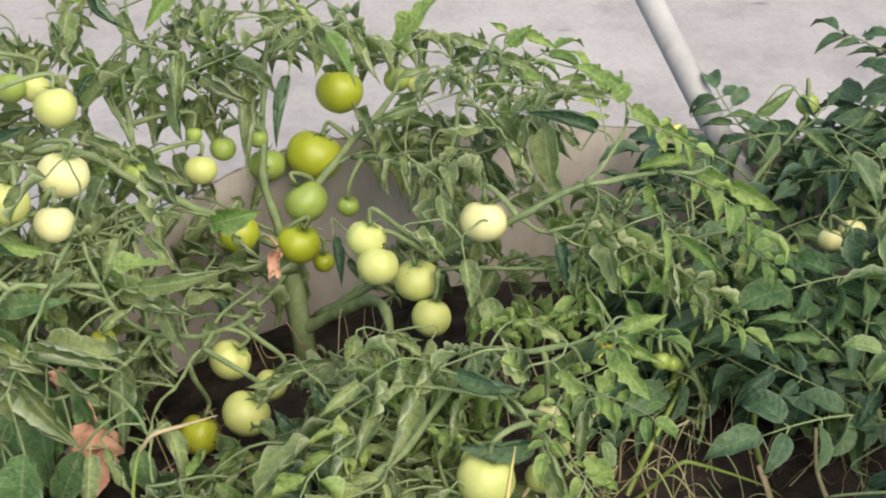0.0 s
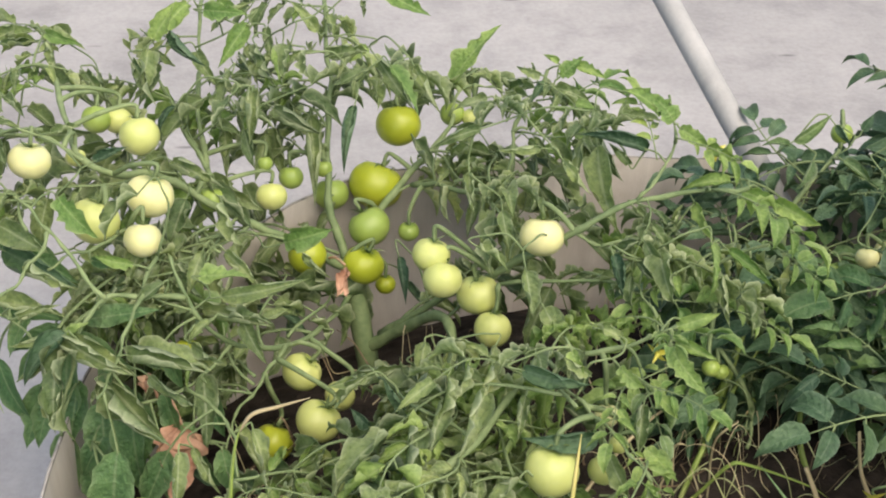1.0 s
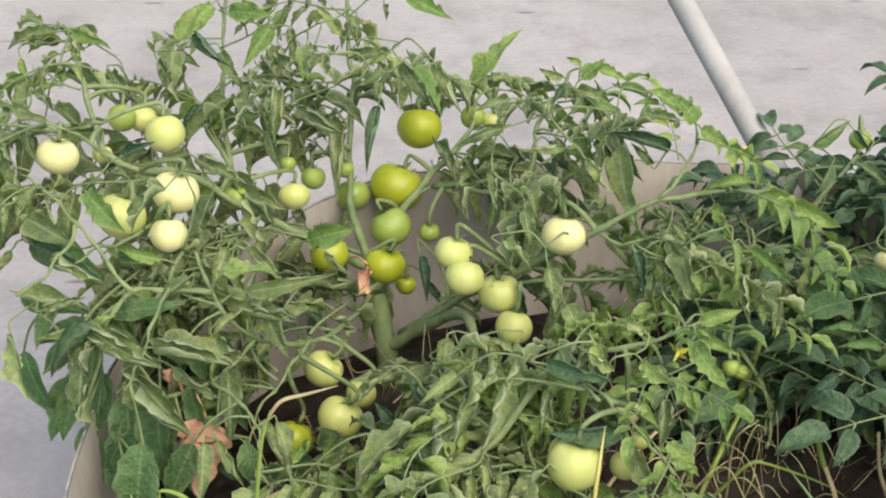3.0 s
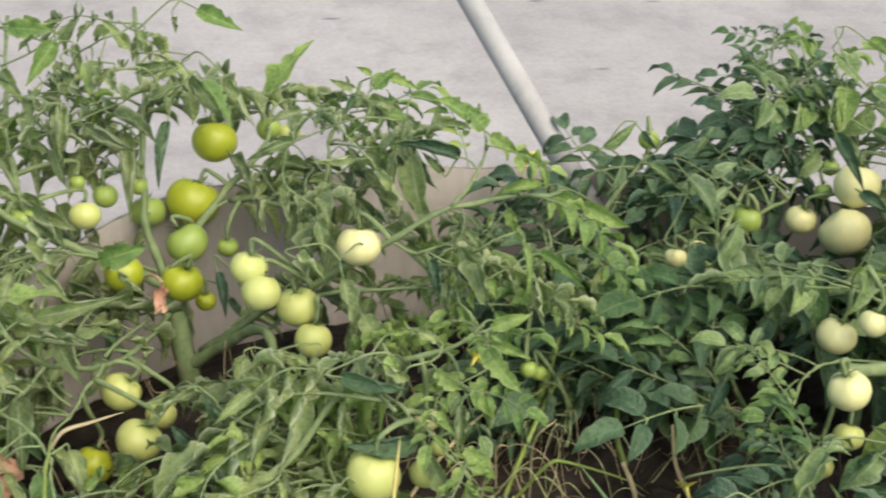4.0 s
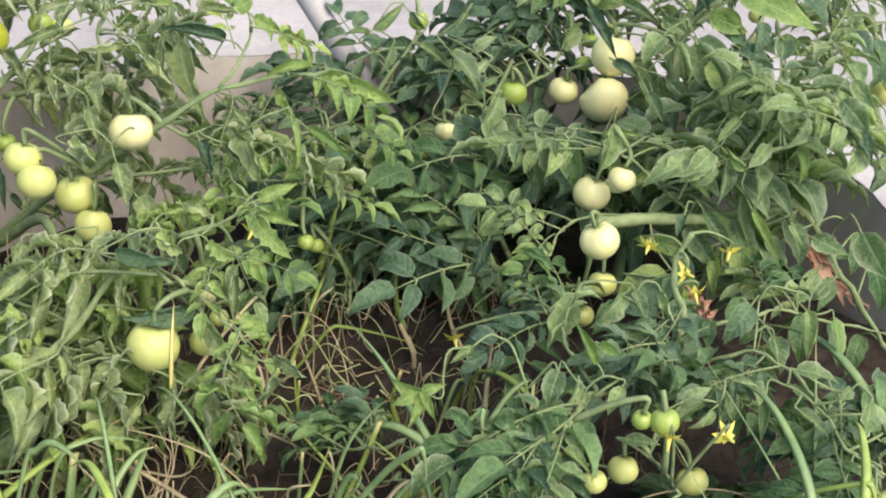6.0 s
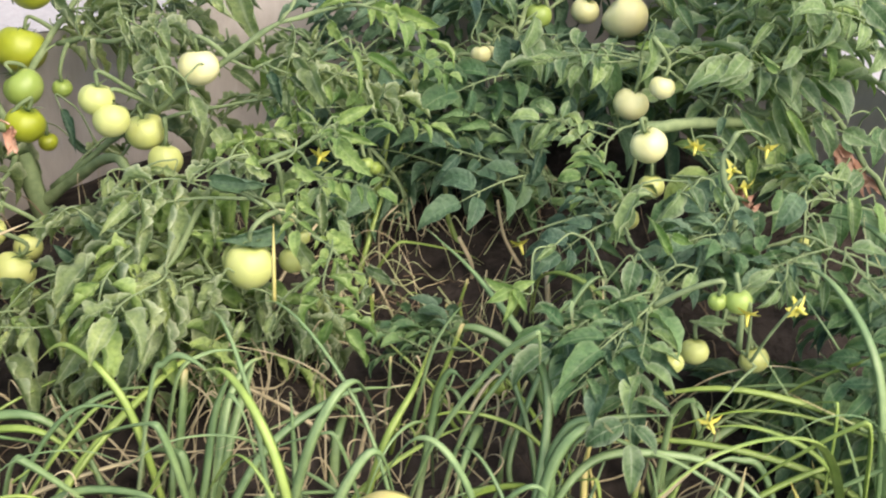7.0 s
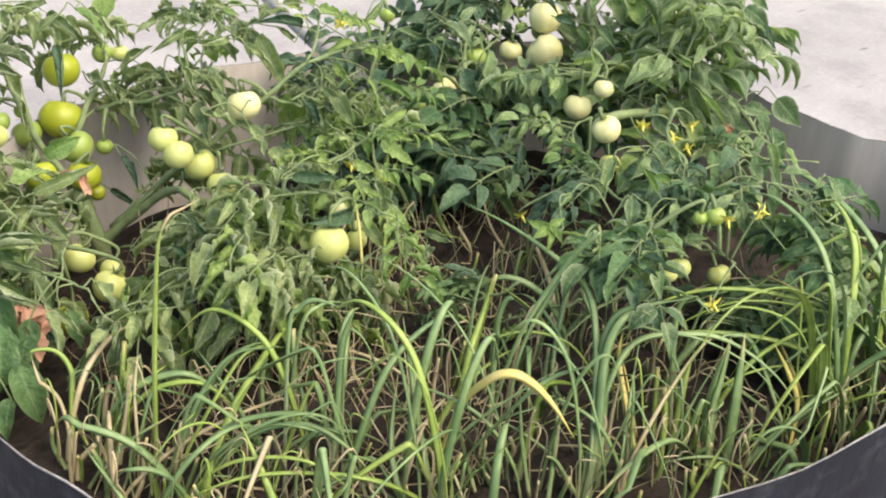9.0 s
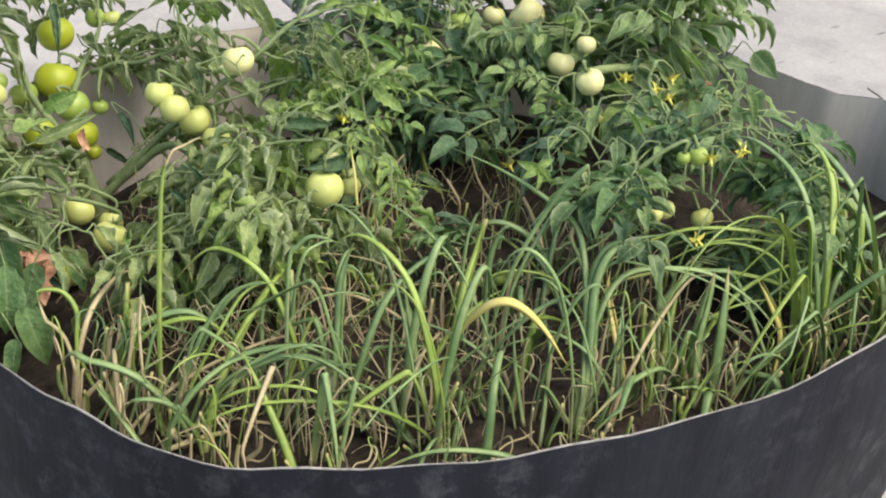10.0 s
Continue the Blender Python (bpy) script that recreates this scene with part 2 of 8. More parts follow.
# ---- the bed ----
def outline(a):
    """The bag's rim from above: a rounded oval, pulled a little out of shape."""
    c, s = math.cos(a), math.sin(a)
    p = 2 / 2.3
    x = 0.79 * math.copysign(abs(c) ** p, c)
    y = 0.62 * math.copysign(abs(s) ** p, s)
    k = 1 + 0.012 * math.sin(3 * a + 0.6) + 0.006 * math.sin(7 * a)
    k -= 0.155 * math.exp(-((a - 0.22) / 0.42) ** 2) + 0.03 * math.exp(-((a - 6.28) / 0.3) ** 2) + 0.012 * math.exp(-((a - 4.9) / 0.5) ** 2)
    q = radians(-9)
    return 0.03 + k * (x * math.cos(q) - y * math.sin(q)), k * (x * math.sin(q) + y * math.cos(q))


def rim_height(a):
    return 0.447 - 0.013 * math.cos(a - radians(210)) + 0.012 * math.sin(2 * a + radians(210)) + 0.004 * math.sin(9 * a) + 0.003 * math.sin(14 * a + 1) + 0.0022 * math.sin(31 * a + 2) + 0.010 - 0.010 * math.sin(a)


def wall_point(a, v, inward):
    """A point of the wall; v runs from 0 at the ground to 1 at the rim."""
    x, y = outline(a)
    k = 0.955 + 0.045 * v + 0.012 * math.sin(math.pi * v) + 0.004 * math.sin(23 * a + 5 * v) * (1 - v) + 0.003 * math.sin(11 * a + 3 * v)
    k += 0.005 * math.sin(13 * v + 1.5 * math.sin(2 * a)) * math.sin(math.pi * v)
    k -= inward
    return (0.03 + (x - 0.03) * k, y * k, 0.004 + (rim_height(a) - 0.004) * v)


N_ROUND, N_UP = 144, 14
bag = thing("grow_bag", (0.03, 0, 0), "large black plastic grow bag with pale inner lining on concrete", "planter")
for name, inward, mat_, lbl in (("outer_wall", 0.0, BLACK_FILM, "scuffed black plastic outside wall"), ("lining", 0.0045, LINING, "pale grey inner lining")):
    bm = bmesh.new()
    grid = [[bm.verts.new(wall_point(2 * math.pi * i / N_ROUND, j / N_UP, inward)) for j in range(N_UP + 1)] for i in range(N_ROUND)]
    for i in range(N_ROUND):
        for j in range(N_UP):
            q = (grid[i][j], grid[(i + 1) % N_ROUND][j], grid[(i + 1) % N_ROUND][j + 1], grid[i][j + 1])
            bm.faces.new(q if inward == 0 else q[::-1])
    part(name, bm, mat_, bag, lbl)
bm = bmesh.new()
loop = [Vector(wall_point(2 * math.pi * i / N_ROUND, 1, 0.002)) + Vector((0, 0, 0.0005)) for i in range(N_ROUND + 1)]
tube(bm, loop, lambda u: 0.0014 + 0.0005 * math.sin(90 * u), 6, 0.8)
part("hem", bm, HEM, bag, "pale folded edge along the rim")

# soil, heaped a little in the middle
bm = bmesh.new()
rows = []
for j in range(1, 26):
    ring = []
    for i in range(96):
        a = 2 * math.pi * i / 96
        x, y, _ = wall_point(a, 0.62, 0.012)
        x, y = 0.03 + (x - 0.03) * j / 25, y * j / 25
        n = noise.noise((x * 6, y * 6, 0)) * 0.018 + noise.noise((x * 26, y * 26, 3)) * 0.010 + noise.noise((x * 70, y * 70, 5)) * 0.005
        back = min(1.0, max(0.0, (y - 0.02) / 0.33))
        sink = 0.115 * back * max(0.0, 1 - (1 - j / 25) / 0.30) ** 1.3
        ring.append(bm.verts.new((x, y, SOIL_Z + n - 0.012 * (j / 25) ** 4 - sink)))
    rows.append(ring)
mid = bm.verts.new((0.03, 0, SOIL_Z))
for i in range(96):
    bm.faces.new((mid, rows[0][i], rows[0][(i + 1) % 96]))
for a, b in zip(rows, rows[1:]):
    for i in range(96):
        bm.faces.new((a[i], b[i], b[(i + 1) % 96], a[(i + 1) % 96]))
me = bpy.data.meshes.new("soil")
bm.to_mesh(me)
bm.free()
me.materials.append(SOIL)
for f in me.polygons:
    f.use_smooth = True
tagged(new("soil", me), "dark crumbly brown soil inside the bag", "soil", kind="structure")

# the concrete yard
bm = bmesh.new()
bmesh.ops.create_grid(bm, x_segments=8, y_segments=8, size=60)
me = bpy.data.meshes.new("ground")
bm.to_mesh(me)
bm.free()
me.materials.append(CONCRETE)
tagged(new("ground", me), "pale grey trowelled concrete yard", "ground", kind="structure")

# the plastic pipe that stands in the soil and leans out over the rim
pipe = thing("plastic_pipe", (0.224, 0.285, SOIL_Z), "weathered grey plastic pipe leaning out over the rim of the bag", "pipe")
bm = bmesh.new()
foot, lean = Vector((0.224, 0.285, 0.305)), Vector((-0.056, 0.18, 0.086)).normalized()
tube(bm, [foot + lean * 0.1 * k for k in range(15)], lambda u: 0.0175, 20)
part("tube", bm, PVC, pipe)
bm = bmesh.new()
tube(bm, [foot + lean * (1.4 + 0.01 * k) for k in range(5)], lambda u: 0.0215, 20)
part("socket", bm, PVC, pipe, "thicker socket end")


# ---- tomato plants ----
limbs = {}


def plant(label, at):
    ob = thing("tomato_plant", (at[0], at[1], SOIL_Z), label, "tomato plant", "tomato plants in the bag")
    limbs[ob] = []
    return ob


def rolled(reach, curl):
    """Half a leaf's width laid flat near the midrib and rolled up towards the margin."""
    x = z = 0.0
    for k in range(6):
        ang = curl * (0.15 + 0.85 * (reach * (k + 0.5) / 6) ** 2)
        x += math.cos(ang) * reach / 6
        z += math.sin(ang) * reach / 6
    return x, z


def blade_mesh(bm, base, axis, normal, length, width, curl, bend, wave, phase, lobes, mat=0, nu=19, nv=3, twist=0.0):
    """One leaflet: pointed, with a toothed edge, margins rolled up and ruffled, drooping tip."""
    la, lc = bm.verts.layers.float["along"], bm.verts.layers.float["across"]
    axis, side = axis.normalized(), axis.cross(normal).normalized()
    up = side.cross(axis)
    p, ang = base.copy(), -bend * 0.45
    uneven = 0.22 * math.sin(17 * phase + 1)
    rows_ = []
    for i in range(nu + 1):
        u = i / nu
        d = (axis * math.cos(ang) - up * math.sin(ang)).normalized()
        un = (up * math.cos(ang) + axis * math.sin(ang)).normalized()
        s_ = math.sin(math.pi * min(1, u ** 0.68 * 0.985 + 0.015))
        w = width * 0.5 * (s_ ** 0.8 if u < 0.36 else s_ ** 1.2)
        tooth = (u * 4.6 + phase + 0.16 * math.sin(11 * phase + 7 * u)) % 1.0
        saw = 1.10 - lobes * (0.75 + 0.5 * math.sin(23 * phase + 9 * u)) * (1.35 if 0.06 < u < 0.90 else 0.3) * (tooth / 0.7 if tooth < 0.7 else (1 - tooth) / 0.3)
        tw = twist * u
        sd, un = side * math.cos(tw) + un * math.sin(tw), un * math.cos(tw) - side * math.sin(tw)
        row = []
        for j in range(-nv, nv + 1):
            v = j / nv
            a = abs(v)
            reach = a * (saw if a > 0.9 else 1 - 0.4 * (1 - saw) if a > 0.5 else 1)
            flat, rise = rolled(reach, curl * (0.75 + 0.4 * u) * (1 + math.copysign(uneven, v)))
            out = sd * math.copysign(w * flat, v)
            slow = math.sin((8 + 7 * phase) * u + phase * 6 + (2.1 if v > 0 else 0))
            ruffle = math.sin(21 * u + 40 * phase + (1.3 if v > 0 else 0)) * a * a
            lift = un * w * (rise + wave * a * a * (slow + 0.6 * ruffle) - 0.05 * (1 - a) ** 2)
            vert = bm.verts.new(p + out + lift)
            vert[la], vert[lc] = u, v
            row.append(vert)
        rows_.append(row)
        p = p + d * (length / nu)
        ang += bend / nu * 1.45
    for r, s in zip(rows_, rows_[1:]):
        for k in range(2 * nv):
            bm.faces.new((r[k], r[k + 1], s[k + 1], s[k])).material_index = mat


def leaf_bmesh():
    bm = bmesh.new()
    bm.verts.layers.float.new("along")
    bm.verts.layers.float.new("across")
    return bm


# Direction towards the camera; leaf faces are turned about it.
TO_CAMERA = Vector((-0.30, -0.74, 0.60)).normalized()


def nearest_limb(owner, p):
    return min((q for line in limbs[owner] for q in line), key=lambda q: (q - p).length_squared)


def leaflet(owner, base, tip, width, skin):
    """A single leaflet from its base to its tip, with its stalk back to the nearest stem."""
    base, tip = Vector(base), Vector(tip)
    axis = tip - base
    middle = base + axis * 0.5
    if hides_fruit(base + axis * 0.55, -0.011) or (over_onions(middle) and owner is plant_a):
        return None
    if in_hollow(middle) or width in (0.36, 0.38) and sparse(middle) and rng.random() < 0.5:
        return None
    normal = TO_CAMERA + Vector((rng.uniform(-0.7, 0.7), rng.uniform(-0.5, 0.5), rng.uniform(-0.3, 0.3)))
    bm = leaf_bmesh()
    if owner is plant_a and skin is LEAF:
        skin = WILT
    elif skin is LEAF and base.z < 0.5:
        # low leaflets get the dark skin in place of shade near the soil
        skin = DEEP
    length = axis.length * 1.06
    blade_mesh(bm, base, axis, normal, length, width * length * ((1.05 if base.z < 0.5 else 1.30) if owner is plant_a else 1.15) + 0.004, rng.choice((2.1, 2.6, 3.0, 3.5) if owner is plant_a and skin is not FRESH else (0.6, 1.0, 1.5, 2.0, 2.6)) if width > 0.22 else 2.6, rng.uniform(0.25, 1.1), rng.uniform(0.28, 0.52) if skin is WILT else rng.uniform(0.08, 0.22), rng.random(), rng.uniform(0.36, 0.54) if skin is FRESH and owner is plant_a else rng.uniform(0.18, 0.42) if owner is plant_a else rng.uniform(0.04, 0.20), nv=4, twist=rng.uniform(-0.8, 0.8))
    root = nearest_limb(owner, base)
    gap = (root - base).length
    if gap > 0.004:
        back = base - axis.normalized() * min(0.03, gap * 0.3)
        sag = Vector((rng.uniform(-0.22, 0.22), rng.uniform(-0.22, 0.22), rng.uniform(-0.05, 0.30))) * gap
        stalk = curve_points([root, root.lerp(back, 0.35) + sag, root.lerp(back, 0.7) + sag * 0.6, back, base + axis * 0.05], 4)
        tube(bm, stalk, lambda u: 0.0013 - 0.0004 * u, 5, 1, 1)
        limbs[owner].append(stalk)
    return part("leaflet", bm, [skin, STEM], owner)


def compound_mesh(k):
    """A whole tomato leaf along +x, one unit long: a drooping stalk with paired, curled leaflets."""
    r = random.Random(100 + k)
    bm = leaf_bmesh()
    wilt = k < 9
    droop = r.uniform(0.45, 0.95) if wilt else r.uniform(0.25, 0.7)
    line = [Vector((u - 0.12 * droop * u * u, (0.10 if wilt else 0.06) * math.sin((5 if wilt else 3) * u + k), 0.10 * u - droop * u * u * 0.75)) for u in (i / 10 for i in range(11))]
    tube(bm, line, lambda u: 0.013 - 0.008 * u, 5, 1, 1)
    for u, size in ((0.22, 0.26), (0.41, 0.36), (0.62, 0.43), (0.83, 0.43)) if wilt else ((0.28, 0.26), (0.46, 0.33), (0.66, 0.36), (0.85, 0.34)):
        i = int(u * 10)
        p, d = line[i].lerp(line[i + 1], u * 10 - i), (line[i + 1] - line[i]).normalized()
        for s in (-1, 1):
            out = (d * r.uniform(0.35, 0.8) + Vector((0, s, 0)) + Vector((0, 0, r.uniform(-1.9, -0.3) if wilt else r.uniform(-1.0, 0.05)))).normalized()
            q = p + out * 0.05 * size / 0.3
            tube(bm, [p, q], lambda v: 0.007, 4, 1, 1)
            z = size * r.uniform(0.8, 1.25)
            blade_mesh(bm, q, out, Vector((r.uniform(-0.4, 0.4), -0.25 * s, 1)), z, z * (r.uniform(0.48, 0.64) if wilt else r.uniform(0.38, 0.50)), r.choice((2.1, 2.6, 3.0, 3.5) if wilt else (0.6, 1.0, 1.5, 2.1)), r.uniform(0.4, 1.5), r.uniform(0.18, 0.40) if wilt else r.uniform(0.04, 0.14), r.random(), r.uniform(0.18, 0.42) if wilt else r.uniform(0.02, 0.16), 0, 17, 3, r.uniform(-0.9, 0.9))
    z = r.uniform(0.44, 0.54) if wilt else r.uniform(0.38, 0.48)
    blade_mesh(bm, line[-1], (line[-1] - line[-2]).normalized(), Vector((0, 0, 1)), z, z * (0.54 if wilt else 0.46), r.uniform(1.8, 3.0) if wilt else r.uniform(0.6, 1.8), r.uniform(0.4, 1.2), 0.35 if wilt else 0.12, r.random(), 0.34 if wilt else 0.12, 0, 15, 3)
    me = bpy.data.meshes.new("leaf")
    bm.to_mesh(me)
    bm.free()
    for f in me.polygons:
        f.use_smooth = True
    for m in (LEAF, STEM):
        me.materials.append(m)
    return me


COMPOUND = [compound_mesh(k) for k in range(17)]


def whole_leaf(owner, at, heading, size, skin, kinds):
    ob = new("leaf", rng.choice(COMPOUND[:9] if kinds == "wilted" else COMPOUND[9:]))
    x = heading.normalized()
    y = Vector((0, 0, 1)).cross(x).normalized()
    z = x.cross(y)
    m = Matrix((x, y, z)).transposed().to_4x4()
    adopt(ob, owner)
    ob.matrix_basis = Matrix.Translation(at) @ m @ Matrix.Rotation(rng.uniform(-0.5, 0.5), 4, "X") @ Matrix.Diagonal((size, size, size, 1))
    ob.material_slots[0].link = "OBJECT"
    ob.material_slots[0].material = skin
    return ob


def set_leaf(owner, base, tip, skin):
    """A whole firm leaf from its base to about its tip."""
    base, tip = Vector(base), Vector(tip)
    ob = whole_leaf(owner, base, tip - base + Vector((0, 0, 0.25 * (tip - base).length)), (tip - base).length * 0.9, skin, "firm")
    root = nearest_limb(owner, base)
    if (root - base).length > 0.004:
        bm = bmesh.new()
        tube(bm, curve_points([root, root.lerp(base, 0.5) + Vector((0, 0, 0.004)), base], 4), lambda u: 0.0022 - 0.0006 * u, 6)
        part("leaf_stalk", bm, STEM, ob)


def branch(owner, r0, r1, leaves, size, *pts):
    """A stem or side shoot through the points, with whole leaves set round it."""
    line = curve_points(pts, 8)
    sway = 0.008 if r0 < 0.005 else 0.005 if r0 < 0.0095 else 0.0015
    line = [line[0]] + [p + Vector(noise.noise_vector(p * 26)) * sway + Vector(noise.noise_vector(p * 70)) * sway * 0.3 for p in line[1:]]
    limbs[owner].append(line)
    bm = bmesh.new()
    tube(bm, line, lambda u: (0.74 if r0 > 0.006 else 0.58) * (r0 + (r1 - r0) * u) + 0.0006 * math.sin(40 * u), 8)
    part("stem" if r0 > 0.0095 else "branch", bm, STEM, owner)
    shoots.append((owner, line, leaves, size))


shoots = []
# fruit, blossoms and leaves that later leaves must not cover from the camera
visible_spots = []


# Directions from the bed to the camera along its path; the last points sunward.
CAMERA_SUN_DIRS = [Vector(v).normalized() for v in ((-0.34, -0.72, 0.60), (-0.46, -0.73, 0.51), (-0.58, -0.68, 0.43), (0.31, -0.46, 0.80))]


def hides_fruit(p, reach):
    """Leaves over the trusses are dropped where they block the camera's view, or sun."""
    for c, r in visible_spots:
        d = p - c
        for front, far, share in zip(CAMERA_SUN_DIRS, (0.5, 0.5, 0.3, 0.25), (1.0, 0.9, 0.55, 1.0)):
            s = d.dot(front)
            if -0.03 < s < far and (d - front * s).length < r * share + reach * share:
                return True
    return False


# ends of the gap cleared along the line of sight from the camera
GAP = Vector((0.31, 0.28, 0.34)), Vector((0.18, 0.06, 0.48))


def in_hollow(p):
    """Places with no leaves: the bare hollow, a gap along the camera's line of sight under the tall plant, the foot of
    the thick stem, and the outside of the bag below its rim.
    """
    if p.z < 0.46 and ((p.x - 0.03) / 0.15) ** 2 + ((p.y - 0.09) / 0.09) ** 2 < 1:
        return True
    run = GAP[1] - GAP[0]
    u = min(1.0, max(0.0, (p - GAP[0]).dot(run) / run.length_squared))
    if (p - GAP[0] - run * u).length < 0.058:
        return True
    return p.z < 0.40 and -0.46 < p.x < -0.20 and 0.08 < p.y < 0.40 or p.x < -0.70 and p.z < 0.50 and p.y < 0.30


def sparse(p):
    """The open tangle of stalks before the thick stem, where only every second leaf is left."""
    return p.z < 0.52 and -0.46 < p.x < -0.14 and -0.02 < p.y < 0.34


def over_onions(p):
    """The strip along the front where only spring onions stand."""
    return p.z < 0.47 and p.x < 0.20 and p.y < -0.04 - 0.12 * (p.x + 0.5)


def foliage(owner, skins, more=1.0, kinds="firm"):
    """Whole leaves round every shoot of the plant, leaving the fruit trusses clear to the camera and the sun."""
    for who, line, leaves, size in shoots:
        if who is not owner:
            continue
        turn = rng.uniform(0, 6.28)
        n = round(leaves * more)
        for k in range(n):
            u = 0.15 + 0.85 * (k + 0.5) / n
            i = min(int(u * (len(line) - 1)), len(line) - 2)
            d = (line[i + 1] - line[i]).normalized()
            s = min(0.18, size * rng.uniform(0.85, 1.35) * (1.1 - 0.45 * u))
            for _ in range(12):
                turn += 2.4 + rng.uniform(-0.4, 0.4)
                out = (Vector((math.cos(turn), math.sin(turn), rng.uniform(-0.15, 0.45))) + d * 0.4).normalized()
                reach = [line[i] + out * s * f - Vector((0, 0, 0.45 * f * f * s)) for f in (0.35, 0.7, 1.1)]
                if sparse(reach[1]) and rng.random() < 0.5:
                    break
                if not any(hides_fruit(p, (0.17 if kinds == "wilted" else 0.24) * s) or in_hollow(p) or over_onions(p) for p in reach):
                    whole_leaf(owner, line[i], out, s, rng.choice(skins), kinds)
                    break


def tomato(owner, at, radius, skin, tilt=0, cleft=0.0):
    """An unripe fruit: ribbed shoulders, sunken stalk end, star of sepals, stalk to the nearest stem."""
    at = Vector(at)
    visible_spots.append((at, radius))
    r = random.Random(int(abs(at.x) * 9000 + abs(at.z) * 700))
    lean = Matrix.Rotation(radians(tilt), 4, "Y") @ Matrix.Rotation(radians(r.uniform(-42, -2)), 4, "X")
    bm = leaf_bmesh()
    la, lc = bm.verts.layers.float["along"], bm.verts.layers.float["across"]
    ribs, ph, squash, egg = r.choice((5, 6, 7)), r.uniform(0, 6), r.uniform(0.87, 0.99), r.uniform(-0.06, 0.08)
    grid_ = []
    for j in range(1, 16):
        th = math.pi * j / 16
        ring = []
        for i in range(28):
            a = 2 * math.pi * i / 28
            top = max(0.0, math.cos(th))
            k = 1 + 0.035 * math.cos(ribs * a + ph) * (0.25 + top) * math.sin(th) + 0.03 * math.sin(a + ph) + egg * math.cos(th)
            k *= 1 - cleft * math.exp(-((math.remainder(a - 2.8, 2 * math.pi)) / 0.6) ** 2 - ((th - 0.8) / 0.45) ** 2)
            v = bm.verts.new(Vector((radius * k * math.sin(th) * math.cos(a), radius * k * math.sin(th) * math.sin(a), radius * squash * (math.cos(th) * k - 0.20 * max(0, math.cos(th)) ** 9))))
            v[la], v[lc] = 1 - j / 16, 0.5 + 0.5 * math.cos(ribs * 2 * a + ph) * top
            ring.append(v)
        grid_.append(ring)
    n_, s_ = bm.verts.new((0, 0, radius * squash * 0.78)), bm.verts.new((0, 0, -radius * squash * (1 - egg)))
    n_[la], s_[la] = 1.0, 0.0
    for i in range(28):
        bm.faces.new((n_, grid_[0][i], grid_[0][(i + 1) % 28]))
        bm.faces.new((s_, grid_[-1][(i + 1) % 28], grid_[-1][i]))
        for p, q in zip(grid_, grid_[1:]):
            bm.faces.new((p[i], q[i], q[(i + 1) % 28], p[(i + 1) % 28]))
    bm.transform(Matrix.Translation(at) @ lean)
    ob = part("tomato", bm, skin, owner)
    bm = leaf_bmesh()
    crown = Vector((0, 0, radius * squash * 0.83))
    for k in range(6):
        a = 2 * math.pi * k / 6 + ph
        d = Vector((math.cos(a), math.sin(a), r.uniform(-0.05, 0.9)))
        blade_mesh(bm, crown, d, Vector((0, 0, 1)), radius * r.uniform(0.55, 0.95), radius * 0.15, 0.5, r.uniform(-1.3, 1.2), 0.1, 0.3, 0.0, 0, 7, 1)
    tube(bm, [crown, crown + Vector((0, 0, 0.005))], lambda u: radius * 0.10, 8)
    bm.transform(Matrix.Translation(at) @ lean)
    part("calyx", bm, CALYX, ob, "spiky green calyx")
    top = at + lean.to_3x3() @ crown
    root = nearest_limb(owner, top + Vector((0, 0, 0.03)))
    bm = bmesh.new()
    tube(bm, curve_points([top, top + lean.to_3x3() @ Vector((0, 0, 0.018)), top.lerp(root, 0.5) + Vector((0, 0, 0.015)), root], 5), lambda u: 0.0022 + 0.0012 * u, 6)
    part("fruit_stalk", bm, STEM, ob)
    return ob


def flower(owner, at):
    at = Vector(at)
    visible_spots.append((at, 0.012))
    r = random.Random(int(abs(at.x) * 5000 + abs(at.y) * 900))
    bm = leaf_bmesh()
    face = Vector((r.uniform(-0.6, 0.4), -0.7, r.uniform(-0.7, 0.3))).normalized()
    a0, b0 = face.orthogonal().normalized(), None
    b0 = face.cross(a0)
    for k in range(6):
        a = 2 * math.pi * k / 6
        d = (a0 * math.cos(a) + b0 * math.sin(a) - face * r.uniform(-0.1, 0.7)).normalized()
        blade_mesh(bm, at, d, face, r.uniform(0.012, 0.017), 0.0062, 0.3, r.uniform(-0.5, 0.6), 0.1, 0.2, 0, 0, 5, 1)
    tube(bm, [at, at + face * 0.012], lambda u: 0.0026 - 0.0016 * u, 6)
    ob = part("flower", bm, PETAL, owner, "yellow star-shaped blossom")
    root = nearest_limb(owner, at + Vector((0, 0, 0.02)))
    bm = bmesh.new()
    tube(bm, curve_points([at - face * 0.002, at + Vector((0, 0, 0.014)), at.lerp(root, 0.6) + Vector((0, 0, 0.012)), root], 4), lambda u: 0.0012 + 0.0006 * u, 5)
    part("flower_stalk", bm, STEM, ob)


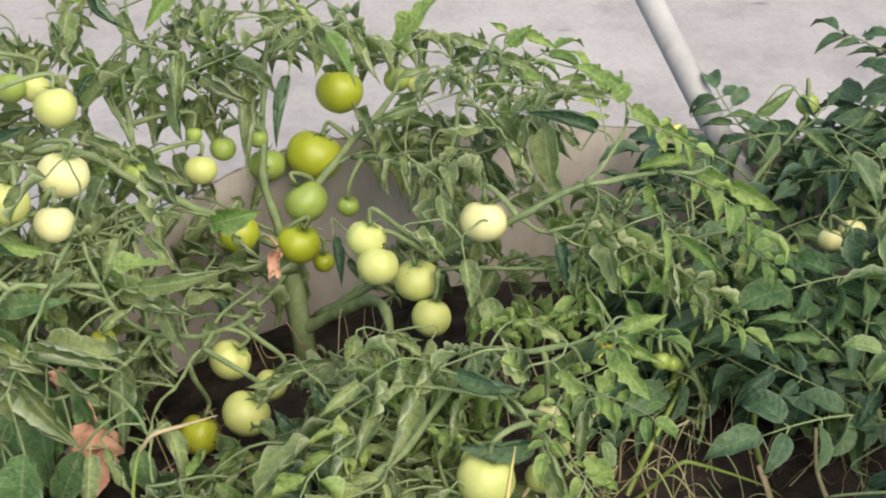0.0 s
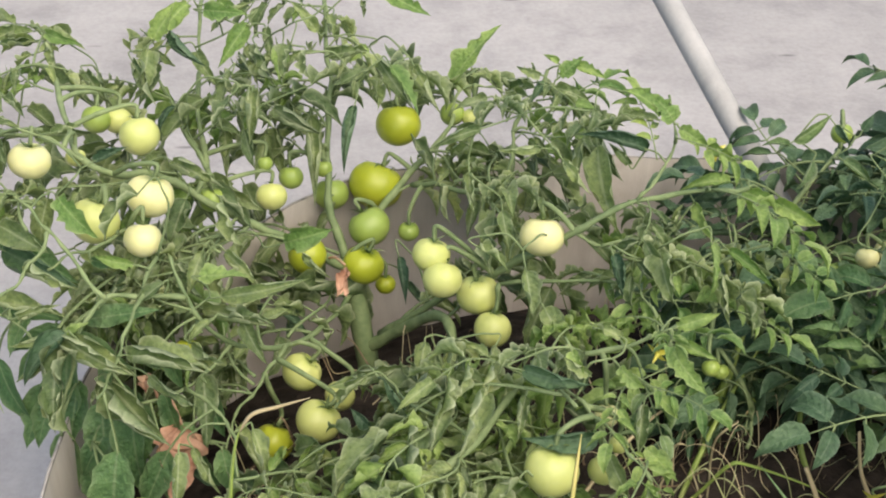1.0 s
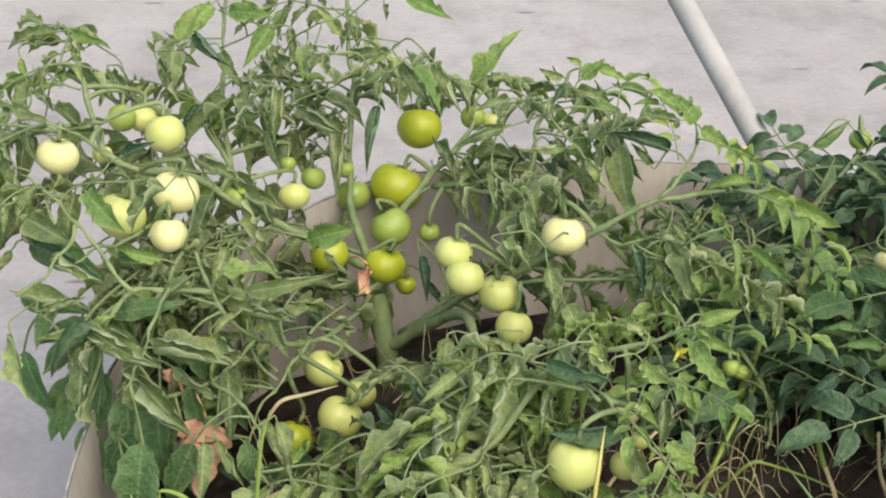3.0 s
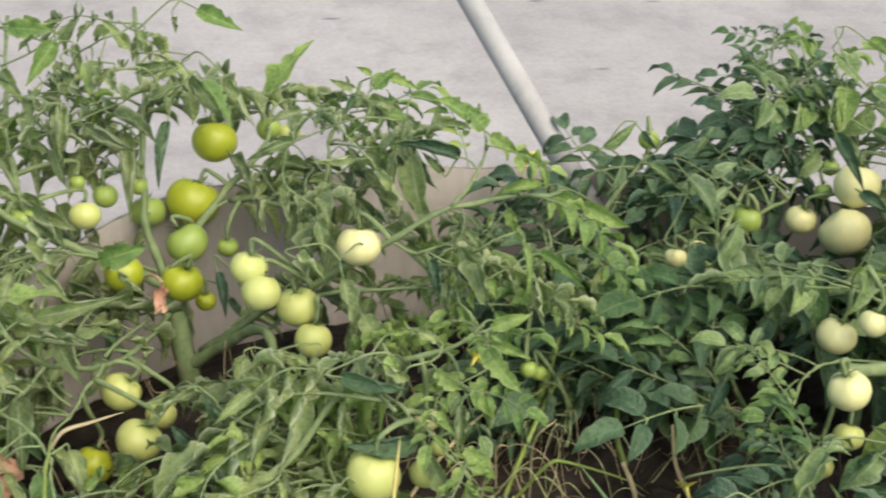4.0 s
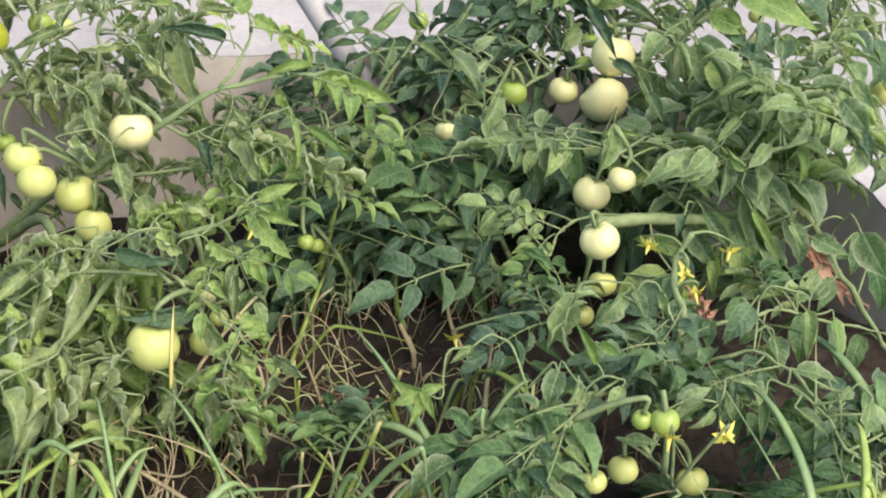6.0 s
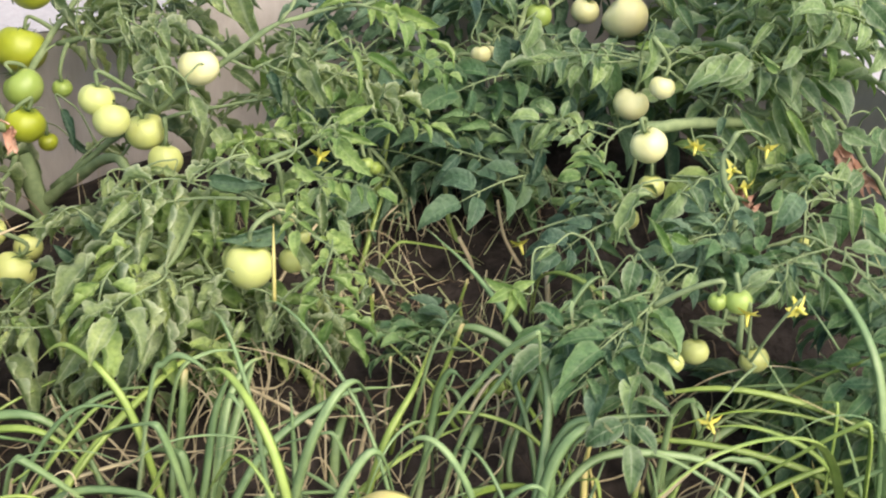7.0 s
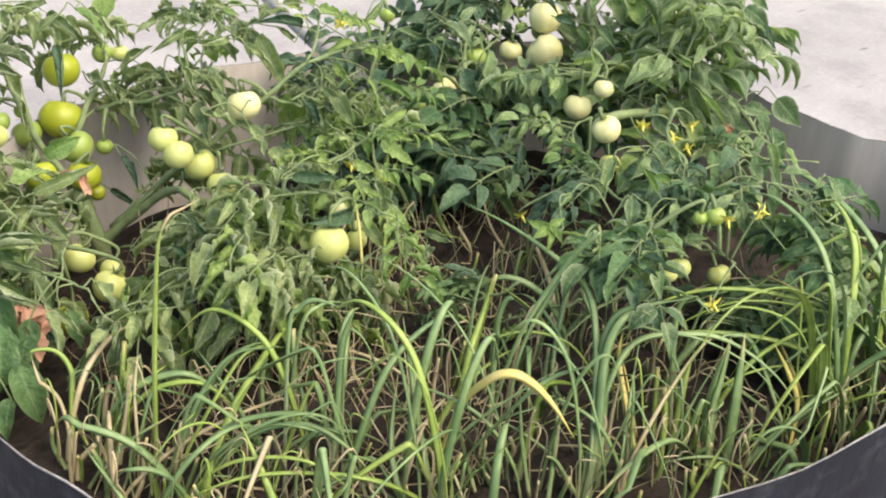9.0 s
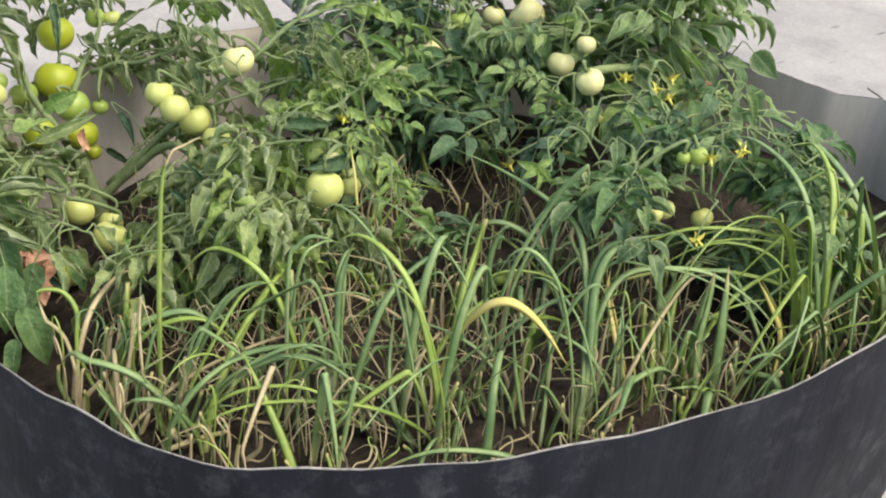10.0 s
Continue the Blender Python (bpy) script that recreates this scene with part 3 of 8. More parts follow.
def broad_leaf(owner, base, tip, width):
    """A firm, almost flat leaflet; on the bushy plant, later leaves covering it from the camera are dropped."""
    base, tip = Vector(base), Vector(tip)
    axis = tip - base
    if owner is plant_a:
        visible_spots.append((base + axis * 0.5, 0.2 * axis.length))
    normal = TO_CAMERA + Vector((rng.uniform(-0.35, 0.35), rng.uniform(-0.3, 0.3), rng.uniform(-0.2, 0.2)))
    bm = leaf_bmesh()
    blade_mesh(bm, base, axis, normal, axis.length * 1.05, width * axis.length, rng.uniform(0.5, 1.2), rng.uniform(0.3, 0.8), 0.12, rng.random(), rng.uniform(0.08, 0.2), nv=4, twist=rng.uniform(-0.4, 0.4))
    root = nearest_limb(owner, base)
    back = root.lerp(base, 0.6) + Vector((0, 0, 0.12)) * (root - base).length
    tube(bm, curve_points([root, back, base, base + axis * 0.06], 4), lambda u: 0.0016 - 0.0005 * u, 5, 1, 1)
    part("leaflet", bm, [BROAD, STEM], owner)


def dry_leaf(owner, base, tip, width):
    base, tip = Vector(base), Vector(tip)
    bm = leaf_bmesh()
    length = (tip - base).length
    visible_spots.append((base.lerp(tip, 0.55), 0.4 * length))
    for k in range(3):
        d = (tip - base) + Vector((rng.uniform(-0.14, 0.14), rng.uniform(-0.12, 0.12), rng.uniform(-0.1, 0.1))) * length
        blade_mesh(bm, base + d * 0.05 * k, d, TO_CAMERA + Vector((rng.uniform(-0.8, 0.8), rng.uniform(-0.5, 0.5), 0)), length * rng.uniform(0.8, 1.05), width * length, rng.uniform(0.8, 1.6), rng.uniform(-0.4, 0.6), 0.6, rng.random(), 0.5, 0, 14, 3)
    for v in bm.verts:
        v.co += Vector(noise.noise_vector(v.co * 60)) * 0.006
    root = nearest_limb(owner, base)
    tube(bm, curve_points([root, root.lerp(base, 0.5) + Vector((0, 0, 0.005)), base], 4), lambda u: 0.0016, 5)
    part("dry_leaf", bm, DRY, owner, "crumpled brown dried leaf")


# the bushy plant by the pale stretch of lining
rng.seed(21)
plant_a = plant("bushy tomato plant with curled grey-green leaves and pale green fruit", (-0.407, 0.378))
branch(plant_a, 0.019, 0.017, 0, 0.17, (-0.403, 0.377, 0.241), (-0.416, 0.381, 0.334), (-0.428, 0.416, 0.400), (-0.433, 0.436, 0.429))
branch(plant_a, 0.009, 0.003, 7, 0.17, (-0.432, 0.432, 0.423), (-0.450, 0.483, 0.457), (-0.458, 0.541, 0.504), (-0.451, 0.636, 0.574), (-0.454, 0.740, 0.654))
branch(plant_a, 0.009, 0.003, 3, 0.17, (-0.433, 0.426, 0.431), (-0.507, 0.415, 0.487), (-0.569, 0.420, 0.517), (-0.602, 0.489, 0.538), (-0.613, 0.590, 0.577), (-0.615, 0.756, 0.640))
branch(plant_a, 0.007, 0.003, 4, 0.17, (-0.569, 0.420, 0.517), (-0.652, 0.413, 0.577), (-0.724, 0.372, 0.625), (-0.781, 0.558, 0.634), (-0.821, 0.566, 0.637))
branch(plant_a, 0.006, 0.003, 1, 0.17, (-0.602, 0.489, 0.538), (-0.629, 0.537, 0.566), (-0.669, 0.621, 0.609))
branch(plant_a, 0.011, 0.004, 4, 0.17, (-0.416, 0.385, 0.340), (-0.369, 0.347, 0.402), (-0.339, 0.294, 0.457), (-0.329, 0.245, 0.459), (-0.345, 0.165, 0.445), (-0.352, 0.087, 0.436))
branch(plant_a, 0.009, 0.003, 4, 0.15, (-0.424, 0.436, 0.412), (-0.393, 0.501, 0.461), (-0.350, 0.552, 0.491), (-0.298, 0.603, 0.524), (-0.288, 0.675, 0.561))
branch(plant_a, 0.006, 0.003, 4, 0.13, (-0.352, 0.525, 0.487), (-0.259, 0.419, 0.550), (-0.239, 0.449, 0.617), (-0.199, 0.489, 0.666))
branch(plant_a, 0.007, 0.003, 1, 0.12, (-0.400, 0.377, 0.367), (-0.292, 0.304, 0.500), (-0.202, 0.256, 0.593), (-0.140, 0.259, 0.629), (0.000, 0.302, 0.616))
branch(plant_a, 0.004, 0.002, 0, 0.1, (-0.140, 0.259, 0.629), (-0.103, 0.292, 0.667), (-0.090, 0.351, 0.704))
branch(plant_a, 0.004, 0.002, 1, 0.15, (-0.277, 0.275, 0.513), (-0.160, 0.213, 0.556), (-0.136, 0.162, 0.560))
branch(plant_a, 0.007, 0.003, 4, 0.13, (-0.390, -0.037, 0.496), (-0.378, -0.018, 0.509), (-0.335, 0.013, 0.528), (-0.298, 0.062, 0.537), (-0.257, 0.109, 0.544), (-0.192, 0.097, 0.559), (-0.124, 0.090, 0.599))
branch(plant_a, 0.004, 0.002, 3, 0.12, (-0.335, 0.013, 0.528), (-0.396, 0.078, 0.521), (-0.419, 0.141, 0.500))
branch(plant_a, 0.006, 0.003, 4, 0.17, (-0.433, 0.409, 0.406), (-0.497, 0.289, 0.431), (-0.570, 0.218, 0.490), (-0.613, 0.218, 0.551), (-0.630, 0.252, 0.578))
branch(plant_a, 0.005, 0.003, 5, 0.17, (-0.613, 0.218, 0.551), (-0.690, 0.203, 0.565), (-0.717, 0.168, 0.543), (-0.745, 0.152, 0.513))
branch(plant_a, 0.004, 0.002, 4, 0.17, (-0.570, 0.218, 0.490), (-0.616, 0.174, 0.467), (-0.684, 0.153, 0.457), (-0.707, 0.129, 0.434))
branch(plant_a, 0.004, 0.002, 4, 0.17, (-0.685, 0.170, 0.589), (-0.742, 0.231, 0.630), (-0.805, 0.305, 0.652))
branch(plant_a, 0.003, 0.002, 0, 0.17, (-0.298, 0.611, 0.536), (-0.275, 0.629, 0.568), (-0.242, 0.627, 0.573), (-0.218, 0.612, 0.556))
branch(plant_a, 0.004, 0.002, 2, 0.13, (-0.268, 0.120, 0.450), (-0.337, 0.128, 0.420), (-0.406, 0.117, 0.400), (-0.472, 0.125, 0.380))
branch(plant_a, 0.004, 0.002, 4, 0.13, (-0.256, 0.020, 0.450), (-0.322, 0.030, 0.410), (-0.395, 0.028, 0.380))
branch(plant_a, 0.004, 0.002, 4, 0.13, (-0.184, 0.014, 0.450), (-0.243, -0.019, 0.420), (-0.290, -0.036, 0.380))
branch(plant_a, 0.004, 0.002, 4, 0.13, (-0.512, 0.262, 0.450), (-0.551, 0.198, 0.430), (-0.581, 0.135, 0.410))
branch(plant_a, 0.004, 0.002, 5, 0.17, (-0.690, 0.203, 0.565), (-0.748, 0.184, 0.524), (-0.782, 0.201, 0.541))
branch(plant_a, 0.004, 0.002, 5, 0.17, (-0.714, 0.151, 0.555), (-0.729, 0.134, 0.491), (-0.739, 0.131, 0.449))
branch(plant_a, 0.004, 0.002, 5, 0.17, (-0.724, 0.372, 0.625), (-0.768, 0.373, 0.653), (-0.816, 0.386, 0.661))
branch(plant_a, 0.004, 0.002, 5, 0.17, (-0.569, 0.420, 0.517), (-0.588, 0.337, 0.534), (-0.604, 0.275, 0.547))
branch(plant_a, 0.004, 0.002, 5, 0.17, (-0.742, 0.231, 0.630), (-0.758, 0.175, 0.615), (-0.787, 0.149, 0.607))
branch(plant_a, 0.004, 0.002, 5, 0.17, (-0.674, 0.299, 0.584), (-0.715, 0.249, 0.590), (-0.743, 0.209, 0.597))
branch(plant_a, 0.004, 0.002, 5, 0.17, (-0.642, 0.253, 0.578), (-0.676, 0.137, 0.543), (-0.688, 0.083, 0.532))
branch(plant_a, 0.004, 0.002, 5, 0.17, (-0.345, 0.165, 0.445), (-0.388, 0.089, 0.467), (-0.436, 0.052, 0.473), (-0.471, 0.008, 0.472))
branch(plant_a, 0.004, 0.002, 5, 0.17, (-0.349, 0.115, 0.442), (-0.304, 0.033, 0.475), (-0.277, -0.030, 0.496))
branch(plant_a, 0.004, 0.002, 2, 0.17, (-0.257, 0.109, 0.544), (-0.234, 0.028, 0.556), (-0.212, -0.023, 0.557), (-0.187, -0.062, 0.542))
branch(plant_a, 0.004, 0.002, 2, 0.15, (-0.401, 0.350, 0.345), (-0.371, 0.256, 0.411), (-0.313, 0.210, 0.446), (-0.271, 0.163, 0.459))
branch(plant_a, 0.004, 0.002, 2, 0.17, (-0.202, 0.256, 0.593), (-0.161, 0.248, 0.573), (-0.095, 0.254, 0.560), (-0.039, 0.256, 0.541))
branch(plant_a, 0.004, 0.002, 4, 0.17, (-0.615, 0.158, 0.480), (-0.568, 0.102, 0.481), (-0.557, 0.042, 0.467))
tomato(plant_a, (-0.396, 0.558, 0.467), 0.0351, YELLOWGREEN, 25)
tomato(plant_a, (-0.408, 0.469, 0.463), 0.0259, GREEN, -30)
tomato(plant_a, (-0.419, 0.422, 0.440), 0.0255, YELLOWGREEN, 20)
tomato(plant_a, (-0.361, 0.629, 0.512), 0.0298, YELLOWGREEN, 0)
tomato(plant_a, (-0.291, 0.630, 0.530), 0.0164, GREEN, 0)
tomato(plant_a, (-0.264, 0.624, 0.526), 0.0149, PALE, 0)
tomato(plant_a, (-0.462, 0.541, 0.504), 0.0114, GREEN, 0)
tomato(plant_a, (-0.503, 0.523, 0.504), 0.0155, GREEN, 0)
tomato(plant_a, (-0.534, 0.502, 0.537), 0.0096, GREEN, 0)
tomato(plant_a, (-0.527, 0.478, 0.504), 0.0193, PALE, 0)
tomato(plant_a, (-0.453, 0.556, 0.457), 0.0233, GREEN, 0)
tomato(plant_a, (-0.485, 0.416, 0.459), 0.0231, YELLOWGREEN, 0)
tomato(plant_a, (-0.389, 0.450, 0.387), 0.0128, YELLOWGREEN, 0)
tomato(plant_a, (-0.358, 0.484, 0.444), 0.0135, GREEN, 0)
tomato(plant_a, (-0.351, 0.291, 0.544), 0.0212, PALE, 10)
tomato(plant_a, (-0.340, 0.268, 0.529), 0.0217, PALE, 15)
tomato(plant_a, (-0.297, 0.285, 0.491), 0.0242, PALE, -10)
tomato(plant_a, (-0.285, 0.246, 0.473), 0.0208, PALE, 10)
tomato(plant_a, (-0.235, 0.268, 0.581), 0.0246, CREAM, 5)
tomato(plant_a, (-0.265, -0.011, 0.510), 0.0262, PALE, 5)
tomato(plant_a, (-0.212, 0.004, 0.489), 0.0148, PALE, 0)
tomato(plant_a, (-0.194, 0.077, 0.493), 0.0126, CREAM, 0)
tomato(plant_a, (-0.187, 0.045, 0.484), 0.0101, PALE, 0)
tomato(plant_a, (-0.479, 0.202, 0.387), 0.0256, PALE, 30)
tomato(plant_a, (-0.496, 0.269, 0.402), 0.0231, PALE, 35)
tomato(plant_a, (-0.454, 0.257, 0.376), 0.0175, PALE, 30)
tomato(plant_a, (-0.530, 0.222, 0.339), 0.0230, YELLOWGREEN, 20)
visible_spots.append((Vector((-0.490, 0.235, 0.378)), 0.052))
tomato(plant_a, (-0.774, 0.334, 0.648), 0.0225, CREAM, 10)
tomato(plant_a, (-0.671, 0.441, 0.613), 0.0231, PALE, -10)
tomato(plant_a, (-0.653, 0.333, 0.602), 0.0262, CREAM, 15)
tomato(plant_a, (-0.657, 0.274, 0.587), 0.0201, CREAM, 0)
tomato(plant_a, (-0.709, 0.300, 0.595), 0.0269, PALE, 20)
tomato(plant_a, (-0.727, 0.502, 0.601), 0.0172, GREEN, 0)
tomato(plant_a, (-0.704, 0.517, 0.592), 0.0175, PALE, 0)
tomato(plant_a, (-0.736, 0.392, 0.617), 0.0112, PALE, 0)
tomato(plant_a, (-0.617, 0.220, 0.481), 0.0132, YELLOWGREEN, 0)
tomato(plant_a, (-0.594, 0.435, 0.532), 0.0172, GREEN, 0)
tomato(plant_a, (-0.054, 0.180, 0.462), 0.0099, GREEN, 0)
broad_leaf(plant_a, (-0.733, 0.200, 0.513), (-0.742, 0.165, 0.405), 0.46)
broad_leaf(plant_a, (-0.724, 0.200, 0.523), (-0.667, 0.170, 0.494), 0.42)
broad_leaf(plant_a, (-0.737, 0.200, 0.517), (-0.792, 0.180, 0.478), 0.42)
broad_leaf(plant_a, (-0.715, 0.210, 0.533), (-0.640, 0.190, 0.558), 0.30)
broad_leaf(plant_a, (-0.741, 0.220, 0.517), (-0.795, 0.210, 0.495), 0.40)
broad_leaf(plant_a, (-0.695, 0.190, 0.459), (-0.640, 0.150, 0.412), 0.45)
broad_leaf(plant_a, (-0.724, 0.190, 0.401), (-0.721, 0.160, 0.335), 0.50)
broad_leaf(plant_a, (-0.815, 0.260, 0.522), (-0.741, 0.220, 0.526), 0.36)
broad_leaf(plant_a, (-0.802, 0.280, 0.599), (-0.728, 0.250, 0.550), 0.40)
broad_leaf(plant_a, (-0.670, 0.220, 0.486), (-0.597, 0.200, 0.474), 0.40)
broad_leaf(plant_a, (-0.617, 0.150, 0.412), (-0.587, 0.120, 0.372), 0.45)
broad_leaf(plant_a, (-0.812, 0.220, 0.478), (-0.785, 0.190, 0.405), 0.36)
broad_leaf(plant_a, (-0.709, 0.250, 0.579), (-0.667, 0.230, 0.586), 0.30)
broad_leaf(plant_a, (-0.759, 0.210, 0.453), (-0.795, 0.190, 0.377), 0.40)
broad_leaf(plant_a, (-0.682, 0.140, 0.417), (-0.675, 0.110, 0.377), 0.50)
broad_leaf(plant_a, (-0.724, 0.180, 0.477), (-0.739, 0.150, 0.411), 0.46)
broad_leaf(plant_a, (-0.698, 0.150, 0.474), (-0.697, 0.120, 0.397), 0.46)
broad_leaf(plant_a, (-0.656, 0.130, 0.475), (-0.666, 0.100, 0.405), 0.46)
broad_leaf(plant_a, (-0.637, 0.160, 0.474), (-0.618, 0.130, 0.423), 0.42)
broad_leaf(plant_a, (-0.746, 0.170, 0.417), (-0.738, 0.140, 0.347), 0.44)
broad_leaf(plant_a, (-0.594, 0.180, 0.463), (-0.580, 0.150, 0.414), 0.42)
broad_leaf(plant_a, (-0.684, 0.170, 0.513), (-0.699, 0.140, 0.460), 0.45)
broad_leaf(plant_a, (-0.773, 0.220, 0.536), (-0.798, 0.200, 0.494), 0.40)
broad_leaf(plant_a, (-0.635, 0.190, 0.517), (-0.620, 0.170, 0.465), 0.40)
broad_leaf(plant_a, (-0.717, 0.130, 0.404), (-0.706, 0.110, 0.350), 0.46)
broad_leaf(plant_a, (-0.670, 0.120, 0.446), (-0.660, 0.100, 0.386), 0.46)
broad_leaf(plant_a, (-0.639, 0.120, 0.421), (-0.627, 0.100, 0.368), 0.46)
broad_leaf(plant_a, (-0.691, 0.140, 0.452), (-0.725, 0.120, 0.398), 0.46)
broad_leaf(plant_a, (-0.608, 0.140, 0.448), (-0.639, 0.120, 0.393), 0.40)
broad_leaf(plant_a, (-0.755, 0.200, 0.446), (-0.780, 0.180, 0.385), 0.42)
broad_leaf(plant_a, (-0.579, 0.110, 0.439), (-0.569, 0.090, 0.386), 0.42)
broad_leaf(plant_a, (-0.667, 0.060, 0.419), (-0.651, 0.030, 0.331), 0.50)
broad_leaf(plant_a, (-0.677, 0.080, 0.470), (-0.690, 0.060, 0.376), 0.50)
broad_leaf(plant_a, (-0.664, 0.120, 0.495), (-0.661, 0.090, 0.387), 0.42)
broad_leaf(plant_a, (-0.631, 0.100, 0.449), (-0.661, 0.080, 0.384), 0.45)
broad_leaf(plant_a, (-0.685, 0.040, 0.386), (-0.706, 0.020, 0.337), 0.45)
dry_leaf(plant_a, (-0.620, 0.140, 0.447), (-0.630, 0.090, 0.396), .7)
dry_leaf(plant_a, (-0.654, 0.177, 0.486), (-0.659, 0.157, 0.475), .6)
dry_leaf(plant_a, (-0.443, 0.374, 0.475), (-0.446, 0.336, 0.453), .35)
leaflet(plant_a, (-0.629, 0.712, 0.651), (-0.673, 0.675, 0.618), 0.34, FRESH)
leaflet(plant_a, (-0.605, 0.708, 0.650), (-0.551, 0.683, 0.648), 0.30, FRESH)
leaflet(plant_a, (-0.375, 0.694, 0.671), (-0.323, 0.659, 0.656), 0.30, FRESH)
leaflet(plant_a, (-0.483, 0.692, 0.649), (-0.497, 0.681, 0.638), 0.50, FRESH)
leaflet(plant_a, (-0.444, 0.686, 0.646), (-0.450, 0.664, 0.626), 0.40, LEAF)
leaflet(plant_a, (-0.407, 0.692, 0.662), (-0.405, 0.674, 0.646), 0.40, LEAF)
leaflet(plant_a, (-0.464, 0.675, 0.627), (-0.497, 0.689, 0.664), 0.30, LEAF)
leaflet(plant_a, (-0.401, 0.658, 0.613), (-0.429, 0.642, 0.600), 0.35, FRESH)
leaflet(plant_a, (-0.812, 0.629, 0.639), (-0.859, 0.621, 0.641), 0.30, LEAF)
leaflet(plant_a, (-0.795, 0.633, 0.647), (-0.748, 0.609, 0.643), 0.28, LEAF)
leaflet(plant_a, (-0.786, 0.625, 0.638), (-0.782, 0.596, 0.612), 0.40, LEAF)
leaflet(plant_a, (-0.859, 0.621, 0.620), (-0.851, 0.599, 0.601), 0.40, FRESH)
leaflet(plant_a, (-0.733, 0.600, 0.611), (-0.714, 0.562, 0.580), 0.35, LEAF)
leaflet(plant_a, (-0.662, 0.608, 0.635), (-0.689, 0.579, 0.608), 0.30, LEAF)
leaflet(plant_a, (-0.660, 0.600, 0.623), (-0.686, 0.561, 0.587), 0.30, LEAF)
leaflet(plant_a, (-0.613, 0.603, 0.637), (-0.592, 0.567, 0.609), 0.35, LEAF)
leaflet(plant_a, (-0.550, 0.617, 0.668), (-0.586, 0.577, 0.632), 0.30, FRESH)
leaflet(plant_a, (-0.550, 0.602, 0.647), (-0.519, 0.556, 0.612), 0.28, LEAF)
leaflet(plant_a, (-0.529, 0.611, 0.663), (-0.522, 0.579, 0.636), 0.40, LEAF)
leaflet(plant_a, (-0.536, 0.596, 0.640), (-0.551, 0.568, 0.614), 0.35, LEAF)
leaflet(plant_a, (-0.644, 0.598, 0.624), (-0.666, 0.604, 0.642), 0.30, LEAF)
leaflet(plant_a, (-0.573, 0.623, 0.673), (-0.544, 0.623, 0.694), 0.30, LEAF)
leaflet(plant_a, (-0.499, 0.524, 0.685), (-0.511, 0.494, 0.656), 0.45, LEAF)
leaflet(plant_a, (-0.482, 0.518, 0.678), (-0.481, 0.493, 0.656), 0.45, LEAF)
leaflet(plant_a, (-0.427, 0.477, 0.628), (-0.445, 0.416, 0.572), 0.26, DEEP)
leaflet(plant_a, (-0.384, 0.499, 0.669), (-0.353, 0.452, 0.633), 0.27, FRESH)
leaflet(plant_a, (-0.634, 0.497, 0.620), (-0.657, 0.472, 0.598), 0.30, DEEP)
leaflet(plant_a, (-0.569, 0.498, 0.633), (-0.596, 0.464, 0.602), 0.25, LEAF)
leaflet(plant_a, (-0.542, 0.450, 0.568), (-0.552, 0.408, 0.530), 0.30, LEAF)
leaflet(plant_a, (-0.474, 0.471, 0.612), (-0.472, 0.378, 0.529), 0.12, FRESH)
leaflet(plant_a, (-0.502, 0.451, 0.577), (-0.477, 0.386, 0.524), 0.15, LEAF)
leaflet(plant_a, (-0.596, 0.443, 0.548), (-0.547, 0.392, 0.515), 0.28, LEAF)
leaflet(plant_a, (-0.353, 0.492, 0.664), (-0.342, 0.456, 0.634), 0.30, LEAF)
leaflet(plant_a, (-0.545, 0.498, 0.638), (-0.550, 0.450, 0.594), 0.40, LEAF)
leaflet(plant_a, (-0.442, 0.493, 0.650), (-0.407, 0.491, 0.671), 0.25, LEAF)
leaflet(plant_a, (-0.590, 0.358, 0.602), (-0.619, 0.340, 0.587), 0.40, LEAF)
leaflet(plant_a, (-0.578, 0.355, 0.601), (-0.603, 0.345, 0.594), 0.40, LEAF)
leaflet(plant_a, (-0.638, 0.326, 0.547), (-0.661, 0.331, 0.564), 0.30, LEAF)
leaflet(plant_a, (-0.655, 0.255, 0.655), (-0.696, 0.222, 0.626), 0.40, LEAF)
leaflet(plant_a, (-0.735, 0.261, 0.649), (-0.698, 0.223, 0.624), 0.35, FRESH)
leaflet(plant_a, (-0.809, 0.294, 0.684), (-0.772, 0.275, 0.679), 0.30, LEAF)
leaflet(plant_a, (-0.698, 0.278, 0.680), (-0.665, 0.276, 0.699), 0.35, DEEP)
leaflet(plant_a, (-0.740, 0.298, 0.703), (-0.707, 0.292, 0.714), 0.30, LEAF)
leaflet(plant_a, (-0.808, 0.318, 0.719), (-0.770, 0.296, 0.711), 0.30, LEAF)
leaflet(plant_a, (-0.785, 0.323, 0.731), (-0.764, 0.304, 0.719), 0.40, LEAF)
leaflet(plant_a, (-0.787, 0.268, 0.650), (-0.805, 0.241, 0.625), 0.35, LEAF)
leaflet(plant_a, (-0.746, 0.253, 0.636), (-0.740, 0.225, 0.611), 0.35, LEAF)
leaflet(plant_a, (-0.795, 0.252, 0.624), (-0.747, 0.221, 0.611), 0.50, LEAF)
leaflet(plant_a, (-0.694, 0.275, 0.676), (-0.663, 0.258, 0.672), 0.30, LEAF)
leaflet(plant_a, (-0.293, 0.639, 0.570), (-0.237, 0.655, 0.645), 0.27, FRESH)
leaflet(plant_a, (-0.210, 0.476, 0.666), (-0.240, 0.477, 0.676), 0.30, LEAF)
leaflet(plant_a, (-0.189, 0.482, 0.678), (-0.206, 0.485, 0.689), 0.40, FRESH)
leaflet(plant_a, (-0.187, 0.473, 0.665), (-0.162, 0.475, 0.690), 0.35, FRESH)
leaflet(plant_a, (-0.169, 0.478, 0.676), (-0.135, 0.458, 0.671), 0.30, FRESH)
